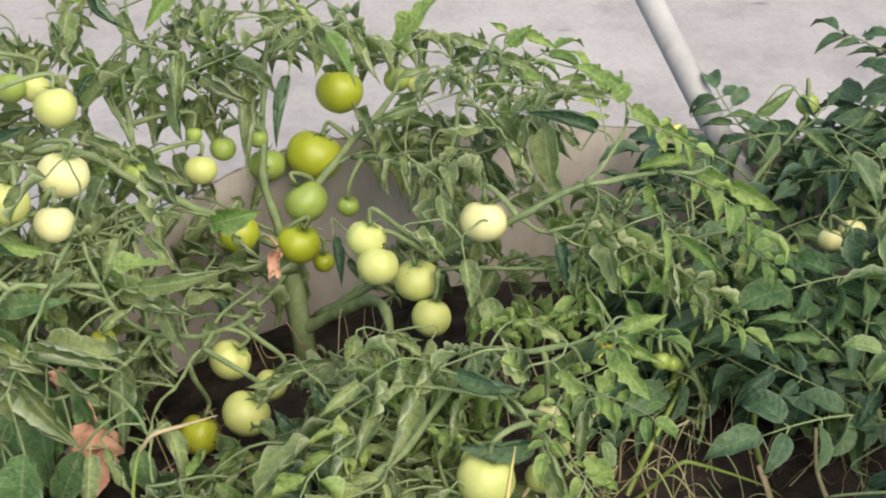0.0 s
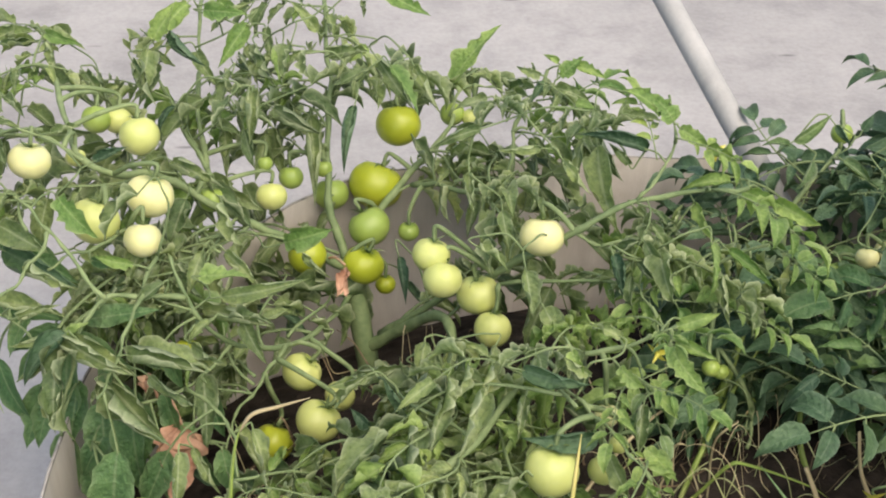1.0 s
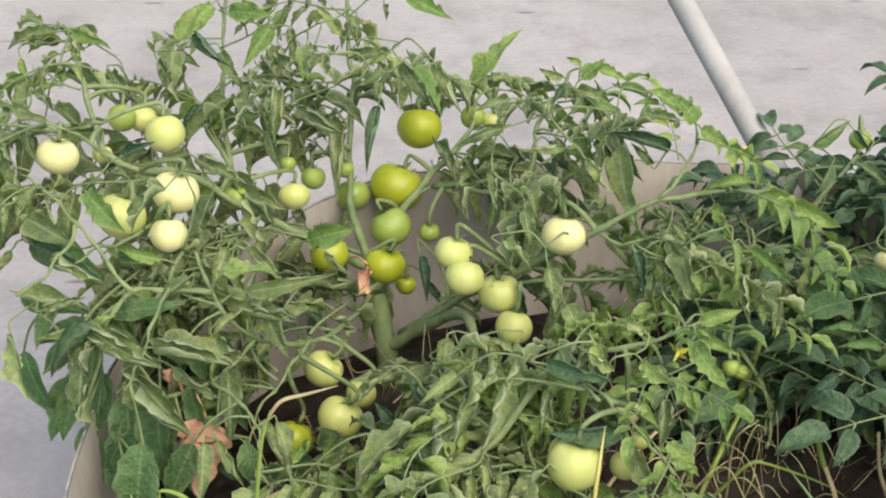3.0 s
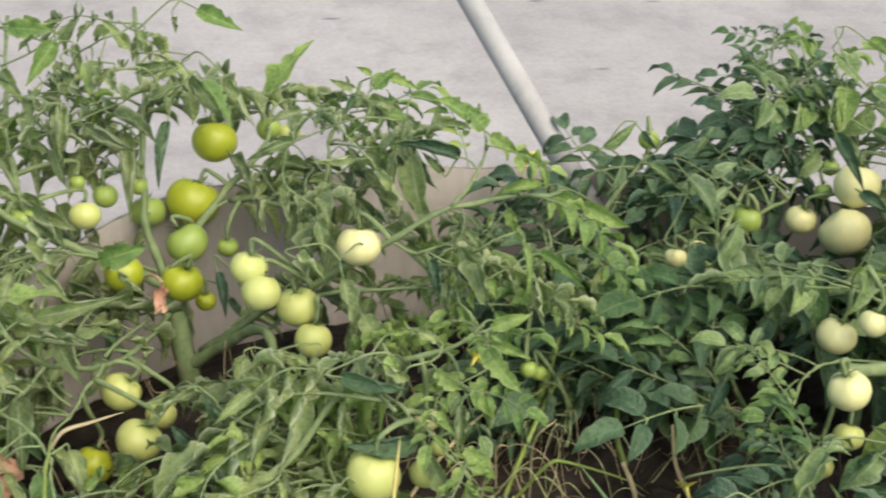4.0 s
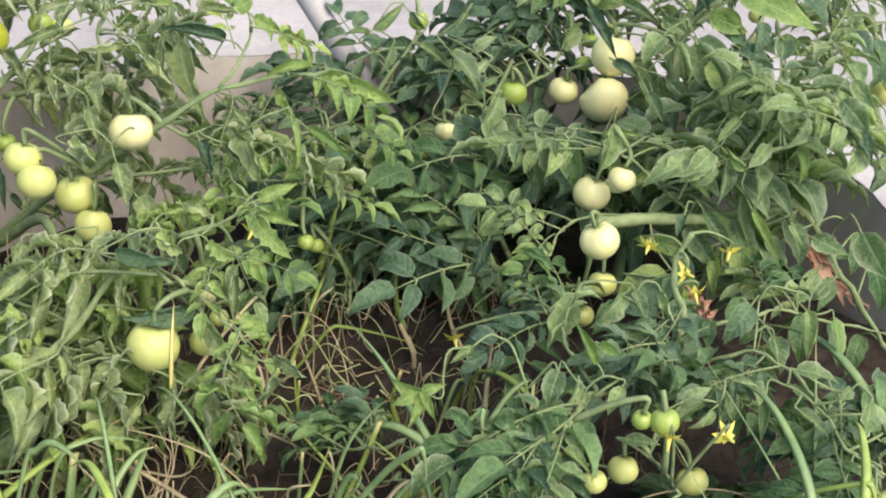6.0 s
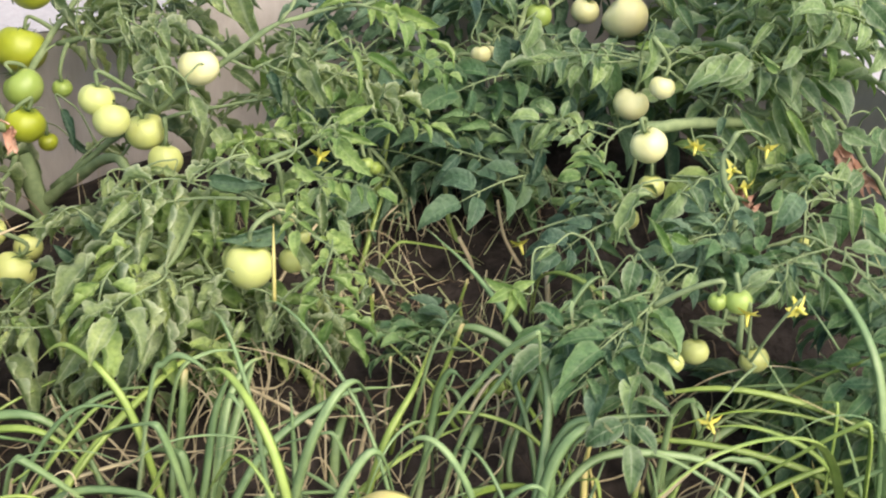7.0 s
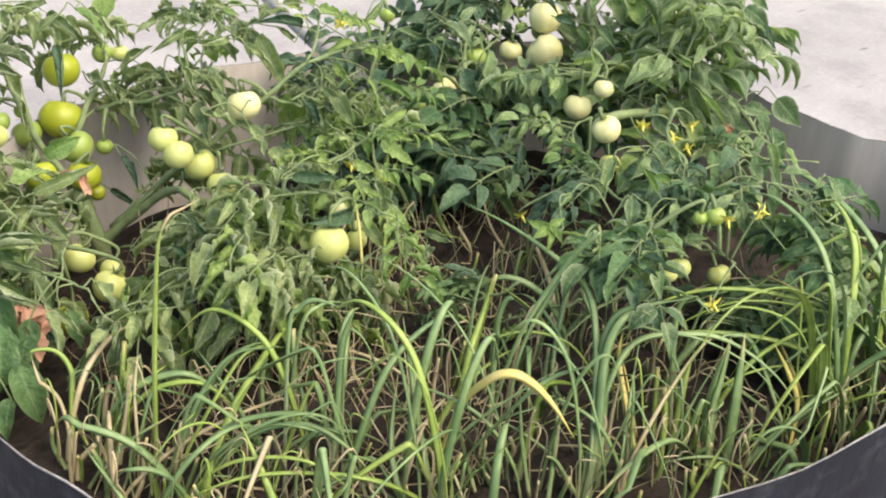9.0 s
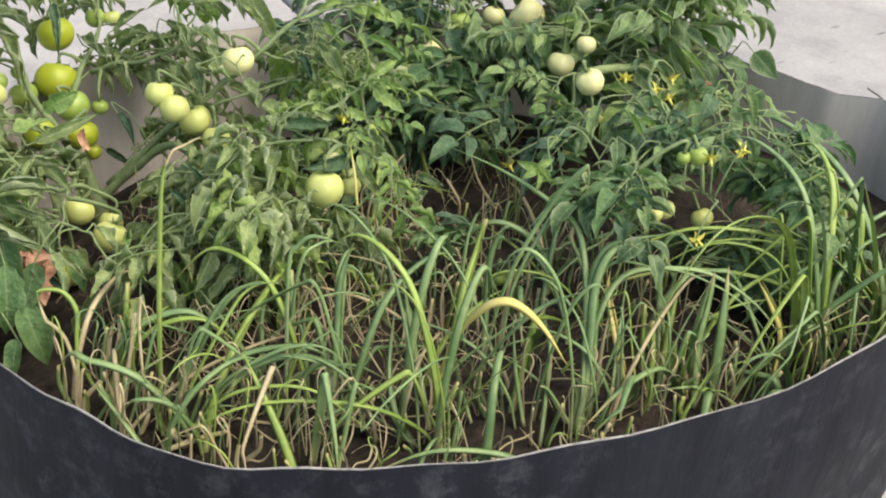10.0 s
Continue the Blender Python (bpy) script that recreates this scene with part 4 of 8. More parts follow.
leaflet(plant_a, (-0.192, 0.466, 0.654), (-0.154, 0.444, 0.649), 0.30, LEAF)
leaflet(plant_a, (-0.205, 0.471, 0.659), (-0.223, 0.453, 0.643), 0.40, DEEP)
leaflet(plant_a, (-0.253, 0.461, 0.636), (-0.232, 0.460, 0.649), 0.50, LEAF)
leaflet(plant_a, (-0.272, 0.467, 0.642), (-0.314, 0.454, 0.634), 0.25, LEAF)
leaflet(plant_a, (-0.179, 0.326, 0.702), (-0.186, 0.309, 0.686), 0.45, LEAF)
leaflet(plant_a, (-0.143, 0.320, 0.700), (-0.111, 0.306, 0.700), 0.30, LEAF)
leaflet(plant_a, (-0.109, 0.317, 0.701), (-0.146, 0.327, 0.731), 0.38, FRESH)
leaflet(plant_a, (-0.095, 0.311, 0.695), (-0.119, 0.322, 0.724), 0.40, FRESH)
leaflet(plant_a, (-0.089, 0.307, 0.690), (-0.060, 0.283, 0.678), 0.34, FRESH)
leaflet(plant_a, (-0.059, 0.293, 0.675), (-0.028, 0.272, 0.667), 0.30, FRESH)
leaflet(plant_a, (-0.124, 0.297, 0.670), (-0.199, 0.300, 0.693), 0.27, DEEP)
leaflet(plant_a, (-0.301, 0.327, 0.681), (-0.356, 0.310, 0.671), 0.24, LEAF)
leaflet(plant_a, (-0.236, 0.309, 0.667), (-0.284, 0.303, 0.669), 0.25, LEAF)
leaflet(plant_a, (-0.313, 0.302, 0.643), (-0.312, 0.267, 0.611), 0.35, LEAF)
leaflet(plant_a, (-0.279, 0.276, 0.610), (-0.275, 0.246, 0.584), 0.38, LEAF)
leaflet(plant_a, (-0.213, 0.300, 0.657), (-0.188, 0.267, 0.634), 0.35, LEAF)
leaflet(plant_a, (-0.144, 0.291, 0.656), (-0.166, 0.300, 0.679), 0.35, LEAF)
leaflet(plant_a, (-0.163, 0.355, 0.640), (-0.155, 0.280, 0.574), 0.34, LEAF)
leaflet(plant_a, (-0.179, 0.360, 0.645), (-0.191, 0.328, 0.615), 0.30, LEAF)
leaflet(plant_a, (-0.058, 0.310, 0.593), (-0.041, 0.273, 0.564), 0.30, FRESH)
leaflet(plant_a, (-0.018, 0.318, 0.613), (-0.077, 0.310, 0.615), 0.28, FRESH)
leaflet(plant_a, (-0.005, 0.312, 0.605), (0.036, 0.287, 0.599), 0.36, FRESH)
leaflet(plant_a, (0.032, 0.302, 0.597), (0.078, 0.267, 0.582), 0.34, FRESH)
leaflet(plant_a, (-0.080, 0.298, 0.572), (-0.073, 0.306, 0.596), 0.40, LEAF)
leaflet(plant_a, (-0.122, 0.312, 0.584), (-0.107, 0.296, 0.574), 0.40, LEAF)
leaflet(plant_a, (-0.796, 0.254, 0.592), (-0.722, 0.210, 0.577), 0.36, DEEP)
leaflet(plant_a, (-0.664, 0.233, 0.584), (-0.706, 0.232, 0.596), 0.26, FRESH)
leaflet(plant_a, (-0.641, 0.204, 0.546), (-0.710, 0.198, 0.558), 0.28, FRESH)
leaflet(plant_a, (-0.809, 0.227, 0.549), (-0.735, 0.196, 0.550), 0.30, LEAF)
leaflet(plant_a, (-0.816, 0.252, 0.585), (-0.838, 0.231, 0.567), 0.40, LEAF)
leaflet(plant_a, (-0.725, 0.161, 0.539), (-0.734, 0.087, 0.474), 0.34, LEAF)
leaflet(plant_a, (-0.726, 0.165, 0.545), (-0.658, 0.123, 0.530), 0.34, LEAF)
leaflet(plant_a, (-0.730, 0.166, 0.545), (-0.779, 0.131, 0.516), 0.36, LEAF)
leaflet(plant_a, (-0.733, 0.168, 0.548), (-0.781, 0.155, 0.544), 0.30, LEAF)
leaflet(plant_a, (-0.685, 0.135, 0.509), (-0.631, 0.080, 0.475), 0.36, LEAF)
leaflet(plant_a, (-0.709, 0.112, 0.471), (-0.700, 0.061, 0.427), 0.40, LEAF)
leaflet(plant_a, (-0.745, 0.124, 0.482), (-0.771, 0.096, 0.457), 0.38, DEEP)
leaflet(plant_a, (-0.739, 0.112, 0.465), (-0.737, 0.072, 0.430), 0.20, DEEP)
leaflet(plant_a, (-0.798, 0.166, 0.533), (-0.764, 0.100, 0.482), 0.22, LEAF)
leaflet(plant_a, (-0.809, 0.171, 0.539), (-0.791, 0.117, 0.495), 0.30, LEAF)
leaflet(plant_a, (-0.727, 0.166, 0.547), (-0.705, 0.167, 0.563), 0.30, FRESH)
leaflet(plant_a, (-0.662, 0.184, 0.513), (-0.588, 0.151, 0.512), 0.30, LEAF)
leaflet(plant_a, (-0.575, 0.206, 0.560), (-0.485, 0.187, 0.590), 0.21, LEAF)
leaflet(plant_a, (-0.598, 0.219, 0.577), (-0.550, 0.206, 0.587), 0.30, FRESH)
leaflet(plant_a, (-0.608, 0.182, 0.520), (-0.576, 0.158, 0.509), 0.25, LEAF)
leaflet(plant_a, (-0.580, 0.169, 0.505), (-0.538, 0.113, 0.466), 0.20, FRESH)
leaflet(plant_a, (-0.576, 0.169, 0.507), (-0.566, 0.138, 0.482), 0.35, LEAF)
leaflet(plant_a, (-0.599, 0.176, 0.513), (-0.616, 0.147, 0.486), 0.20, FRESH)
leaflet(plant_a, (-0.553, 0.169, 0.511), (-0.519, 0.116, 0.472), 0.28, LEAF)
leaflet(plant_a, (-0.634, 0.219, 0.570), (-0.668, 0.198, 0.552), 0.30, LEAF)
leaflet(plant_a, (-0.588, 0.192, 0.539), (-0.615, 0.175, 0.524), 0.30, LEAF)
leaflet(plant_a, (-0.568, 0.193, 0.543), (-0.521, 0.177, 0.549), 0.24, LEAF)
leaflet(plant_a, (-0.546, 0.096, 0.477), (-0.531, 0.051, 0.441), 0.36, LEAF)
leaflet(plant_a, (-0.605, 0.091, 0.459), (-0.580, 0.053, 0.431), 0.33, LEAF)
leaflet(plant_a, (-0.647, 0.136, 0.517), (-0.598, 0.101, 0.501), 0.20, LEAF)
leaflet(plant_a, (-0.568, 0.131, 0.523), (-0.583, 0.103, 0.498), 0.40, LEAF)
leaflet(plant_a, (-0.460, 0.330, 0.408), (-0.472, 0.311, 0.390), 0.50, LEAF)
leaflet(plant_a, (-0.524, 0.357, 0.435), (-0.485, 0.316, 0.409), 0.35, DEEP)
leaflet(plant_a, (-0.491, 0.386, 0.484), (-0.461, 0.357, 0.466), 0.35, LEAF)
leaflet(plant_a, (-0.380, 0.373, 0.485), (-0.373, 0.331, 0.449), 0.30, DEEP)
leaflet(plant_a, (-0.372, 0.111, 0.565), (-0.419, 0.085, 0.544), 0.28, LEAF)
leaflet(plant_a, (-0.433, 0.100, 0.538), (-0.472, 0.089, 0.533), 0.33, LEAF)
leaflet(plant_a, (-0.396, 0.077, 0.512), (-0.420, 0.089, 0.542), 0.30, DEEP)
leaflet(plant_a, (-0.432, 0.071, 0.496), (-0.450, 0.078, 0.514), 0.50, DEEP)
leaflet(plant_a, (-0.440, 0.052, 0.466), (-0.472, 0.049, 0.471), 0.28, LEAF)
leaflet(plant_a, (-0.411, 0.068, 0.496), (-0.378, 0.037, 0.478), 0.25, FRESH)
leaflet(plant_a, (-0.374, 0.073, 0.510), (-0.416, 0.053, 0.495), 0.30, LEAF)
leaflet(plant_a, (-0.459, 0.088, 0.516), (-0.433, 0.094, 0.548), 0.40, LEAF)
leaflet(plant_a, (-0.340, 0.173, 0.520), (-0.306, 0.158, 0.520), 0.30, LEAF)
leaflet(plant_a, (-0.296, 0.165, 0.516), (-0.335, 0.114, 0.469), 0.25, LEAF)
leaflet(plant_a, (-0.262, 0.206, 0.582), (-0.258, 0.169, 0.550), 0.40, LEAF)
leaflet(plant_a, (-0.244, 0.182, 0.550), (-0.222, 0.145, 0.523), 0.45, LEAF)
leaflet(plant_a, (-0.124, 0.204, 0.605), (-0.117, 0.160, 0.566), 0.42, LEAF)
leaflet(plant_a, (-0.071, 0.203, 0.613), (-0.075, 0.154, 0.568), 0.16, FRESH)
leaflet(plant_a, (-0.053, 0.197, 0.607), (-0.008, 0.157, 0.585), 0.20, FRESH)
leaflet(plant_a, (-0.310, 0.224, 0.600), (-0.280, 0.200, 0.587), 0.40, LEAF)
leaflet(plant_a, (-0.172, 0.206, 0.599), (-0.164, 0.172, 0.570), 0.40, DEEP)
leaflet(plant_a, (-0.146, 0.051, 0.625), (-0.107, 0.045, 0.644), 0.30, FRESH)
leaflet(plant_a, (-0.148, 0.044, 0.614), (-0.112, 0.021, 0.607), 0.30, FRESH)
leaflet(plant_a, (-0.153, 0.040, 0.609), (-0.126, 0.002, 0.582), 0.28, FRESH)
leaflet(plant_a, (-0.245, 0.048, 0.603), (-0.236, 0.028, 0.587), 0.40, FRESH)
leaflet(plant_a, (-0.200, 0.035, 0.592), (-0.180, 0.014, 0.579), 0.35, FRESH)
leaflet(plant_a, (-0.291, 0.042, 0.587), (-0.231, 0.014, 0.586), 0.32, DEEP)
leaflet(plant_a, (-0.166, 0.017, 0.572), (-0.148, -0.003, 0.559), 0.33, FRESH)
leaflet(plant_a, (-0.222, 0.000, 0.538), (-0.294, -0.008, 0.543), 0.28, DEEP)
leaflet(plant_a, (-0.179, 0.012, 0.563), (-0.190, -0.025, 0.529), 0.38, LEAF)
leaflet(plant_a, (-0.178, -0.010, 0.530), (-0.151, -0.039, 0.512), 0.30, FRESH)
leaflet(plant_a, (-0.212, -0.011, 0.523), (-0.197, -0.044, 0.497), 0.40, LEAF)
leaflet(plant_a, (-0.199, 0.051, 0.615), (-0.229, 0.055, 0.631), 0.35, LEAF)
leaflet(plant_a, (-0.229, 0.033, 0.585), (-0.255, 0.040, 0.603), 0.30, LEAF)
leaflet(plant_a, (-0.367, -0.015, 0.495), (-0.365, -0.051, 0.469), 0.40, LEAF)
leaflet(plant_a, (-0.300, -0.029, 0.516), (-0.334, -0.051, 0.490), 0.40, LEAF)
leaflet(plant_a, (-0.314, -0.043, 0.489), (-0.304, -0.084, 0.464), 0.38, LEAF)
leaflet(plant_a, (-0.255, -0.071, 0.489), (-0.274, -0.089, 0.469), 0.50, LEAF)
leaflet(plant_a, (-0.187, -0.065, 0.537), (-0.202, -0.098, 0.506), 0.34, LEAF)
leaflet(plant_a, (-0.167, -0.090, 0.516), (-0.186, -0.108, 0.496), 0.45, LEAF)
leaflet(plant_a, (-0.161, -0.081, 0.531), (-0.138, -0.109, 0.525), 0.40, LEAF)
leaflet(plant_a, (-0.347, -0.009, 0.514), (-0.343, -0.029, 0.501), 0.40, LEAF)
leaflet(plant_a, (-0.393, -0.032, 0.457), (-0.374, -0.057, 0.449), 0.40, LEAF)
leaflet(plant_a, (-0.289, -0.062, 0.480), (-0.307, -0.079, 0.461), 0.40, LEAF)
leaflet(plant_a, (-0.218, -0.071, 0.511), (-0.236, -0.088, 0.492), 0.40, LEAF)
leaflet(plant_a, (-0.761, 0.198, 0.612), (-0.716, 0.169, 0.603), 0.36, LEAF)
leaflet(plant_a, (-0.771, 0.170, 0.570), (-0.730, 0.164, 0.587), 0.36, LEAF)
leaflet(plant_a, (-0.725, 0.155, 0.559), (-0.772, 0.119, 0.527), 0.36, DEEP)
leaflet(plant_a, (-0.725, 0.152, 0.554), (-0.660, 0.108, 0.537), 0.36, LEAF)
leaflet(plant_a, (-0.730, 0.150, 0.549), (-0.740, 0.084, 0.491), 0.36, LEAF)
leaflet(plant_a, (-0.695, 0.125, 0.521), (-0.629, 0.066, 0.490), 0.36, LEAF)
leaflet(plant_a, (-0.693, 0.123, 0.519), (-0.703, 0.107, 0.504), 0.36, LEAF)
leaflet(plant_a, (-0.773, 0.127, 0.506), (-0.758, 0.099, 0.485), 0.36, DEEP)
leaflet(plant_a, (-0.734, 0.119, 0.503), (-0.768, 0.079, 0.467), 0.36, LEAF)
leaflet(plant_a, (-0.741, 0.098, 0.471), (-0.735, 0.060, 0.439), 0.30, DEEP)
leaflet(plant_a, (-0.716, 0.103, 0.484), (-0.701, 0.049, 0.440), 0.50, LEAF)
leaflet(plant_a, (-0.680, 0.097, 0.483), (-0.688, 0.044, 0.436), 0.45, LEAF)
leaflet(plant_a, (-0.644, 0.089, 0.480), (-0.663, 0.058, 0.451), 0.45, LEAF)
leaflet(plant_a, (-0.612, 0.079, 0.473), (-0.582, 0.040, 0.447), 0.36, LEAF)
leaflet(plant_a, (-0.665, 0.136, 0.544), (-0.587, 0.103, 0.549), 0.36, LEAF)
leaflet(plant_a, (-0.566, 0.174, 0.408), (-0.537, 0.129, 0.376), 0.45, LEAF)
leaflet(plant_a, (-0.588, 0.232, 0.487), (-0.518, 0.141, 0.427), 0.30, LEAF)
leaflet(plant_a, (-0.558, 0.221, 0.479), (-0.517, 0.185, 0.460), 0.36, LEAF)
leaflet(plant_a, (-0.599, 0.250, 0.511), (-0.527, 0.216, 0.512), 0.36, LEAF)
leaflet(plant_a, (-0.677, 0.260, 0.508), (-0.598, 0.237, 0.528), 0.36, LEAF)
leaflet(plant_a, (-0.573, 0.281, 0.563), (-0.538, 0.246, 0.542), 0.36, LEAF)
leaflet(plant_a, (-0.622, 0.280, 0.550), (-0.598, 0.244, 0.524), 0.36, LEAF)
leaflet(plant_a, (-0.439, 0.186, 0.455), (-0.386, 0.179, 0.482), 0.45, LEAF)
leaflet(plant_a, (-0.415, 0.177, 0.446), (-0.357, 0.151, 0.449), 0.40, LEAF)
leaflet(plant_a, (-0.447, 0.153, 0.404), (-0.393, 0.146, 0.432), 0.45, LEAF)
leaflet(plant_a, (-0.441, 0.139, 0.385), (-0.382, 0.130, 0.413), 0.36, LEAF)
leaflet(plant_a, (-0.403, 0.189, 0.467), (-0.367, 0.187, 0.490), 0.36, LEAF)
leaflet(plant_a, (-0.354, 0.193, 0.484), (-0.360, 0.157, 0.452), 0.36, LEAF)
leaflet(plant_a, (-0.381, 0.145, 0.408), (-0.336, 0.104, 0.386), 0.36, LEAF)
leaflet(plant_a, (-0.476, 0.177, 0.433), (-0.446, 0.171, 0.444), 0.50, DEEP)
leaflet(plant_a, (-0.614, 0.528, 0.415), (-0.564, 0.489, 0.396), 0.40, LEAF)
leaflet(plant_a, (-0.550, 0.516, 0.412), (-0.579, 0.474, 0.372), 0.40, LEAF)
leaflet(plant_a, (-0.514, 0.496, 0.390), (-0.473, 0.459, 0.371), 0.40, LEAF)
leaflet(plant_a, (-0.580, 0.483, 0.357), (-0.530, 0.449, 0.344), 0.36, DEEP)
leaflet(plant_a, (-0.494, 0.465, 0.349), (-0.517, 0.428, 0.315), 0.36, DEEP)
leaflet(plant_a, (-0.740, 0.592, 0.480), (-0.704, 0.546, 0.448), 0.40, LEAF)
leaflet(plant_a, (-0.668, 0.600, 0.507), (-0.632, 0.548, 0.470), 0.40, LEAF)
leaflet(plant_a, (-0.791, 0.590, 0.465), (-0.754, 0.539, 0.429), 0.40, LEAF)
leaflet(plant_a, (-0.631, 0.620, 0.545), (-0.610, 0.566, 0.501), 0.40, LEAF)
leaflet(plant_a, (-0.532, 0.592, 0.526), (-0.547, 0.548, 0.485), 0.40, LEAF)
leaflet(plant_a, (-0.605, 0.560, 0.463), (-0.634, 0.517, 0.423), 0.40, LEAF)
leaflet(plant_a, (-0.562, 0.559, 0.471), (-0.535, 0.509, 0.434), 0.40, LEAF)
leaflet(plant_a, (-0.721, 0.537, 0.403), (-0.678, 0.500, 0.384), 0.40, LEAF)
leaflet(plant_a, (-0.804, 0.620, 0.506), (-0.774, 0.581, 0.479), 0.40, LEAF)
leaflet(plant_a, (-0.649, 0.541, 0.425), (-0.614, 0.495, 0.394), 0.40, LEAF)
leaflet(plant_a, (-0.765, 0.526, 0.377), (-0.714, 0.487, 0.359), 0.40, LEAF)
leaflet(plant_a, (-0.390, 0.550, 0.497), (-0.420, 0.513, 0.462), 0.40, LEAF)
leaflet(plant_a, (-0.346, 0.565, 0.529), (-0.320, 0.521, 0.497), 0.36, LEAF)
leaflet(plant_a, (-0.560, 0.620, 0.543), (-0.540, 0.560, 0.494), 0.36, LEAF)
leaflet(plant_a, (-0.524, 0.604, 0.527), (-0.512, 0.545, 0.478), 0.36, LEAF)
leaflet(plant_a, (-0.509, 0.630, 0.570), (-0.489, 0.576, 0.526), 0.36, LEAF)
leaflet(plant_a, (-0.448, 0.541, 0.453), (-0.478, 0.498, 0.413), 0.36, LEAF)
leaflet(plant_a, (-0.550, 0.521, 0.400), (-0.508, 0.468, 0.365), 0.36, LEAF)
leaflet(plant_a, (-0.578, 0.532, 0.411), (-0.551, 0.483, 0.374), 0.36, LEAF)
leaflet(plant_a, (-0.636, 0.531, 0.396), (-0.593, 0.489, 0.371), 0.36, LEAF)
leaflet(plant_a, (-0.687, 0.529, 0.381), (-0.636, 0.485, 0.358), 0.36, LEAF)
leaflet(plant_a, (-0.357, 0.473, 0.374), (-0.324, 0.433, 0.349), 0.36, DEEP)
leaflet(plant_a, (-0.347, 0.521, 0.447), (-0.379, 0.478, 0.406), 0.36, LEAF)
leaflet(plant_a, (-0.252, 0.558, 0.523), (-0.220, 0.512, 0.491), 0.36, LEAF)
leaflet(plant_a, (-0.233, 0.499, 0.440), (-0.279, 0.472, 0.416), 0.36, LEAF)
leaflet(plant_a, (-0.201, 0.556, 0.532), (-0.162, 0.519, 0.511), 0.36, LEAF)
leaflet(plant_a, (-0.160, 0.519, 0.486), (-0.128, 0.473, 0.454), 0.36, LEAF)
leaflet(plant_a, (-0.132, 0.478, 0.434), (-0.094, 0.437, 0.408), 0.36, LEAF)
leaflet(plant_a, (-0.722, 0.291, 0.561), (-0.673, 0.264, 0.556), 0.36, LEAF)
leaflet(plant_a, (-0.656, 0.287, 0.570), (-0.680, 0.256, 0.541), 0.36, LEAF)
leaflet(plant_a, (-0.639, 0.261, 0.536), (-0.598, 0.224, 0.517), 0.36, LEAF)
leaflet(plant_a, (-0.758, 0.289, 0.550), (-0.721, 0.253, 0.529), 0.36, LEAF)
leaflet(plant_a, (-0.597, 0.276, 0.568), (-0.615, 0.241, 0.535), 0.36, LEAF)
leaflet(plant_a, (-0.694, 0.247, 0.503), (-0.723, 0.212, 0.471), 0.36, LEAF)
leaflet(plant_a, (-0.665, 0.237, 0.495), (-0.629, 0.198, 0.471), 0.36, LEAF)
leaflet(plant_a, (-0.783, 0.258, 0.499), (-0.752, 0.216, 0.470), 0.36, LEAF)
leaflet(plant_a, (-0.557, 0.230, 0.510), (-0.534, 0.190, 0.480), 0.30, LEAF)
leaflet(plant_a, (-0.725, 0.224, 0.462), (-0.742, 0.184, 0.426), 0.36, LEAF)
leaflet(plant_a, (-0.648, 0.211, 0.461), (-0.671, 0.176, 0.429), 0.36, LEAF)
leaflet(plant_a, (-0.762, 0.208, 0.430), (-0.778, 0.164, 0.391), 0.36, LEAF)
leaflet(plant_a, (-0.685, 0.185, 0.414), (-0.655, 0.143, 0.386), 0.36, LEAF)
leaflet(plant_a, (-0.787, 0.177, 0.379), (-0.744, 0.141, 0.362), 0.36, LEAF)
leaflet(plant_a, (-0.625, 0.181, 0.422), (-0.590, 0.147, 0.403), 0.36, LEAF)
leaflet(plant_a, (-0.790, 0.604, 0.664), (-0.749, 0.581, 0.659), 0.30, FRESH)
leaflet(plant_a, (-0.784, 0.595, 0.653), (-0.777, 0.567, 0.629), 0.40, LEAF)
leaflet(plant_a, (-0.798, 0.578, 0.624), (-0.729, 0.529, 0.603), 0.30, LEAF)
leaflet(plant_a, (-0.744, 0.571, 0.627), (-0.713, 0.533, 0.601), 0.40, LEAF)
leaflet(plant_a, (-0.807, 0.537, 0.562), (-0.737, 0.515, 0.576), 0.36, LEAF)
leaflet(plant_a, (-0.813, 0.557, 0.589), (-0.774, 0.524, 0.572), 0.36, LEAF)
leaflet(plant_a, (-0.687, 0.572, 0.641), (-0.660, 0.527, 0.607), 0.36, LEAF)
leaflet(plant_a, (-0.669, 0.578, 0.653), (-0.676, 0.535, 0.614), 0.36, LEAF)
leaflet(plant_a, (-0.642, 0.586, 0.671), (-0.602, 0.545, 0.646), 0.36, DEEP)
leaflet(plant_a, (-0.604, 0.535, 0.606), (-0.664, 0.494, 0.568), 0.36, LEAF)
leaflet(plant_a, (-0.569, 0.550, 0.636), (-0.590, 0.499, 0.587), 0.28, LEAF)
leaflet(plant_a, (-0.541, 0.566, 0.665), (-0.522, 0.530, 0.638), 0.36, LEAF)
leaflet(plant_a, (-0.508, 0.562, 0.667), (-0.515, 0.530, 0.637), 0.40, FRESH)
leaflet(plant_a, (-0.451, 0.547, 0.658), (-0.407, 0.536, 0.671), 0.50, LEAF)
leaflet(plant_a, (-0.353, 0.528, 0.652), (-0.326, 0.480, 0.616), 0.36, LEAF)
leaflet(plant_a, (-0.428, 0.514, 0.615), (-0.423, 0.481, 0.586), 0.40, LEAF)
leaflet(plant_a, (-0.557, 0.510, 0.580), (-0.545, 0.471, 0.548), 0.35, LEAF)
leaflet(plant_a, (-0.606, 0.482, 0.527), (-0.539, 0.438, 0.513), 0.40, LEAF)
leaflet(plant_a, (-0.620, 0.480, 0.521), (-0.593, 0.438, 0.490), 0.36, LEAF)
leaflet(plant_a, (-0.342, 0.484, 0.591), (-0.300, 0.477, 0.610), 0.36, LEAF)
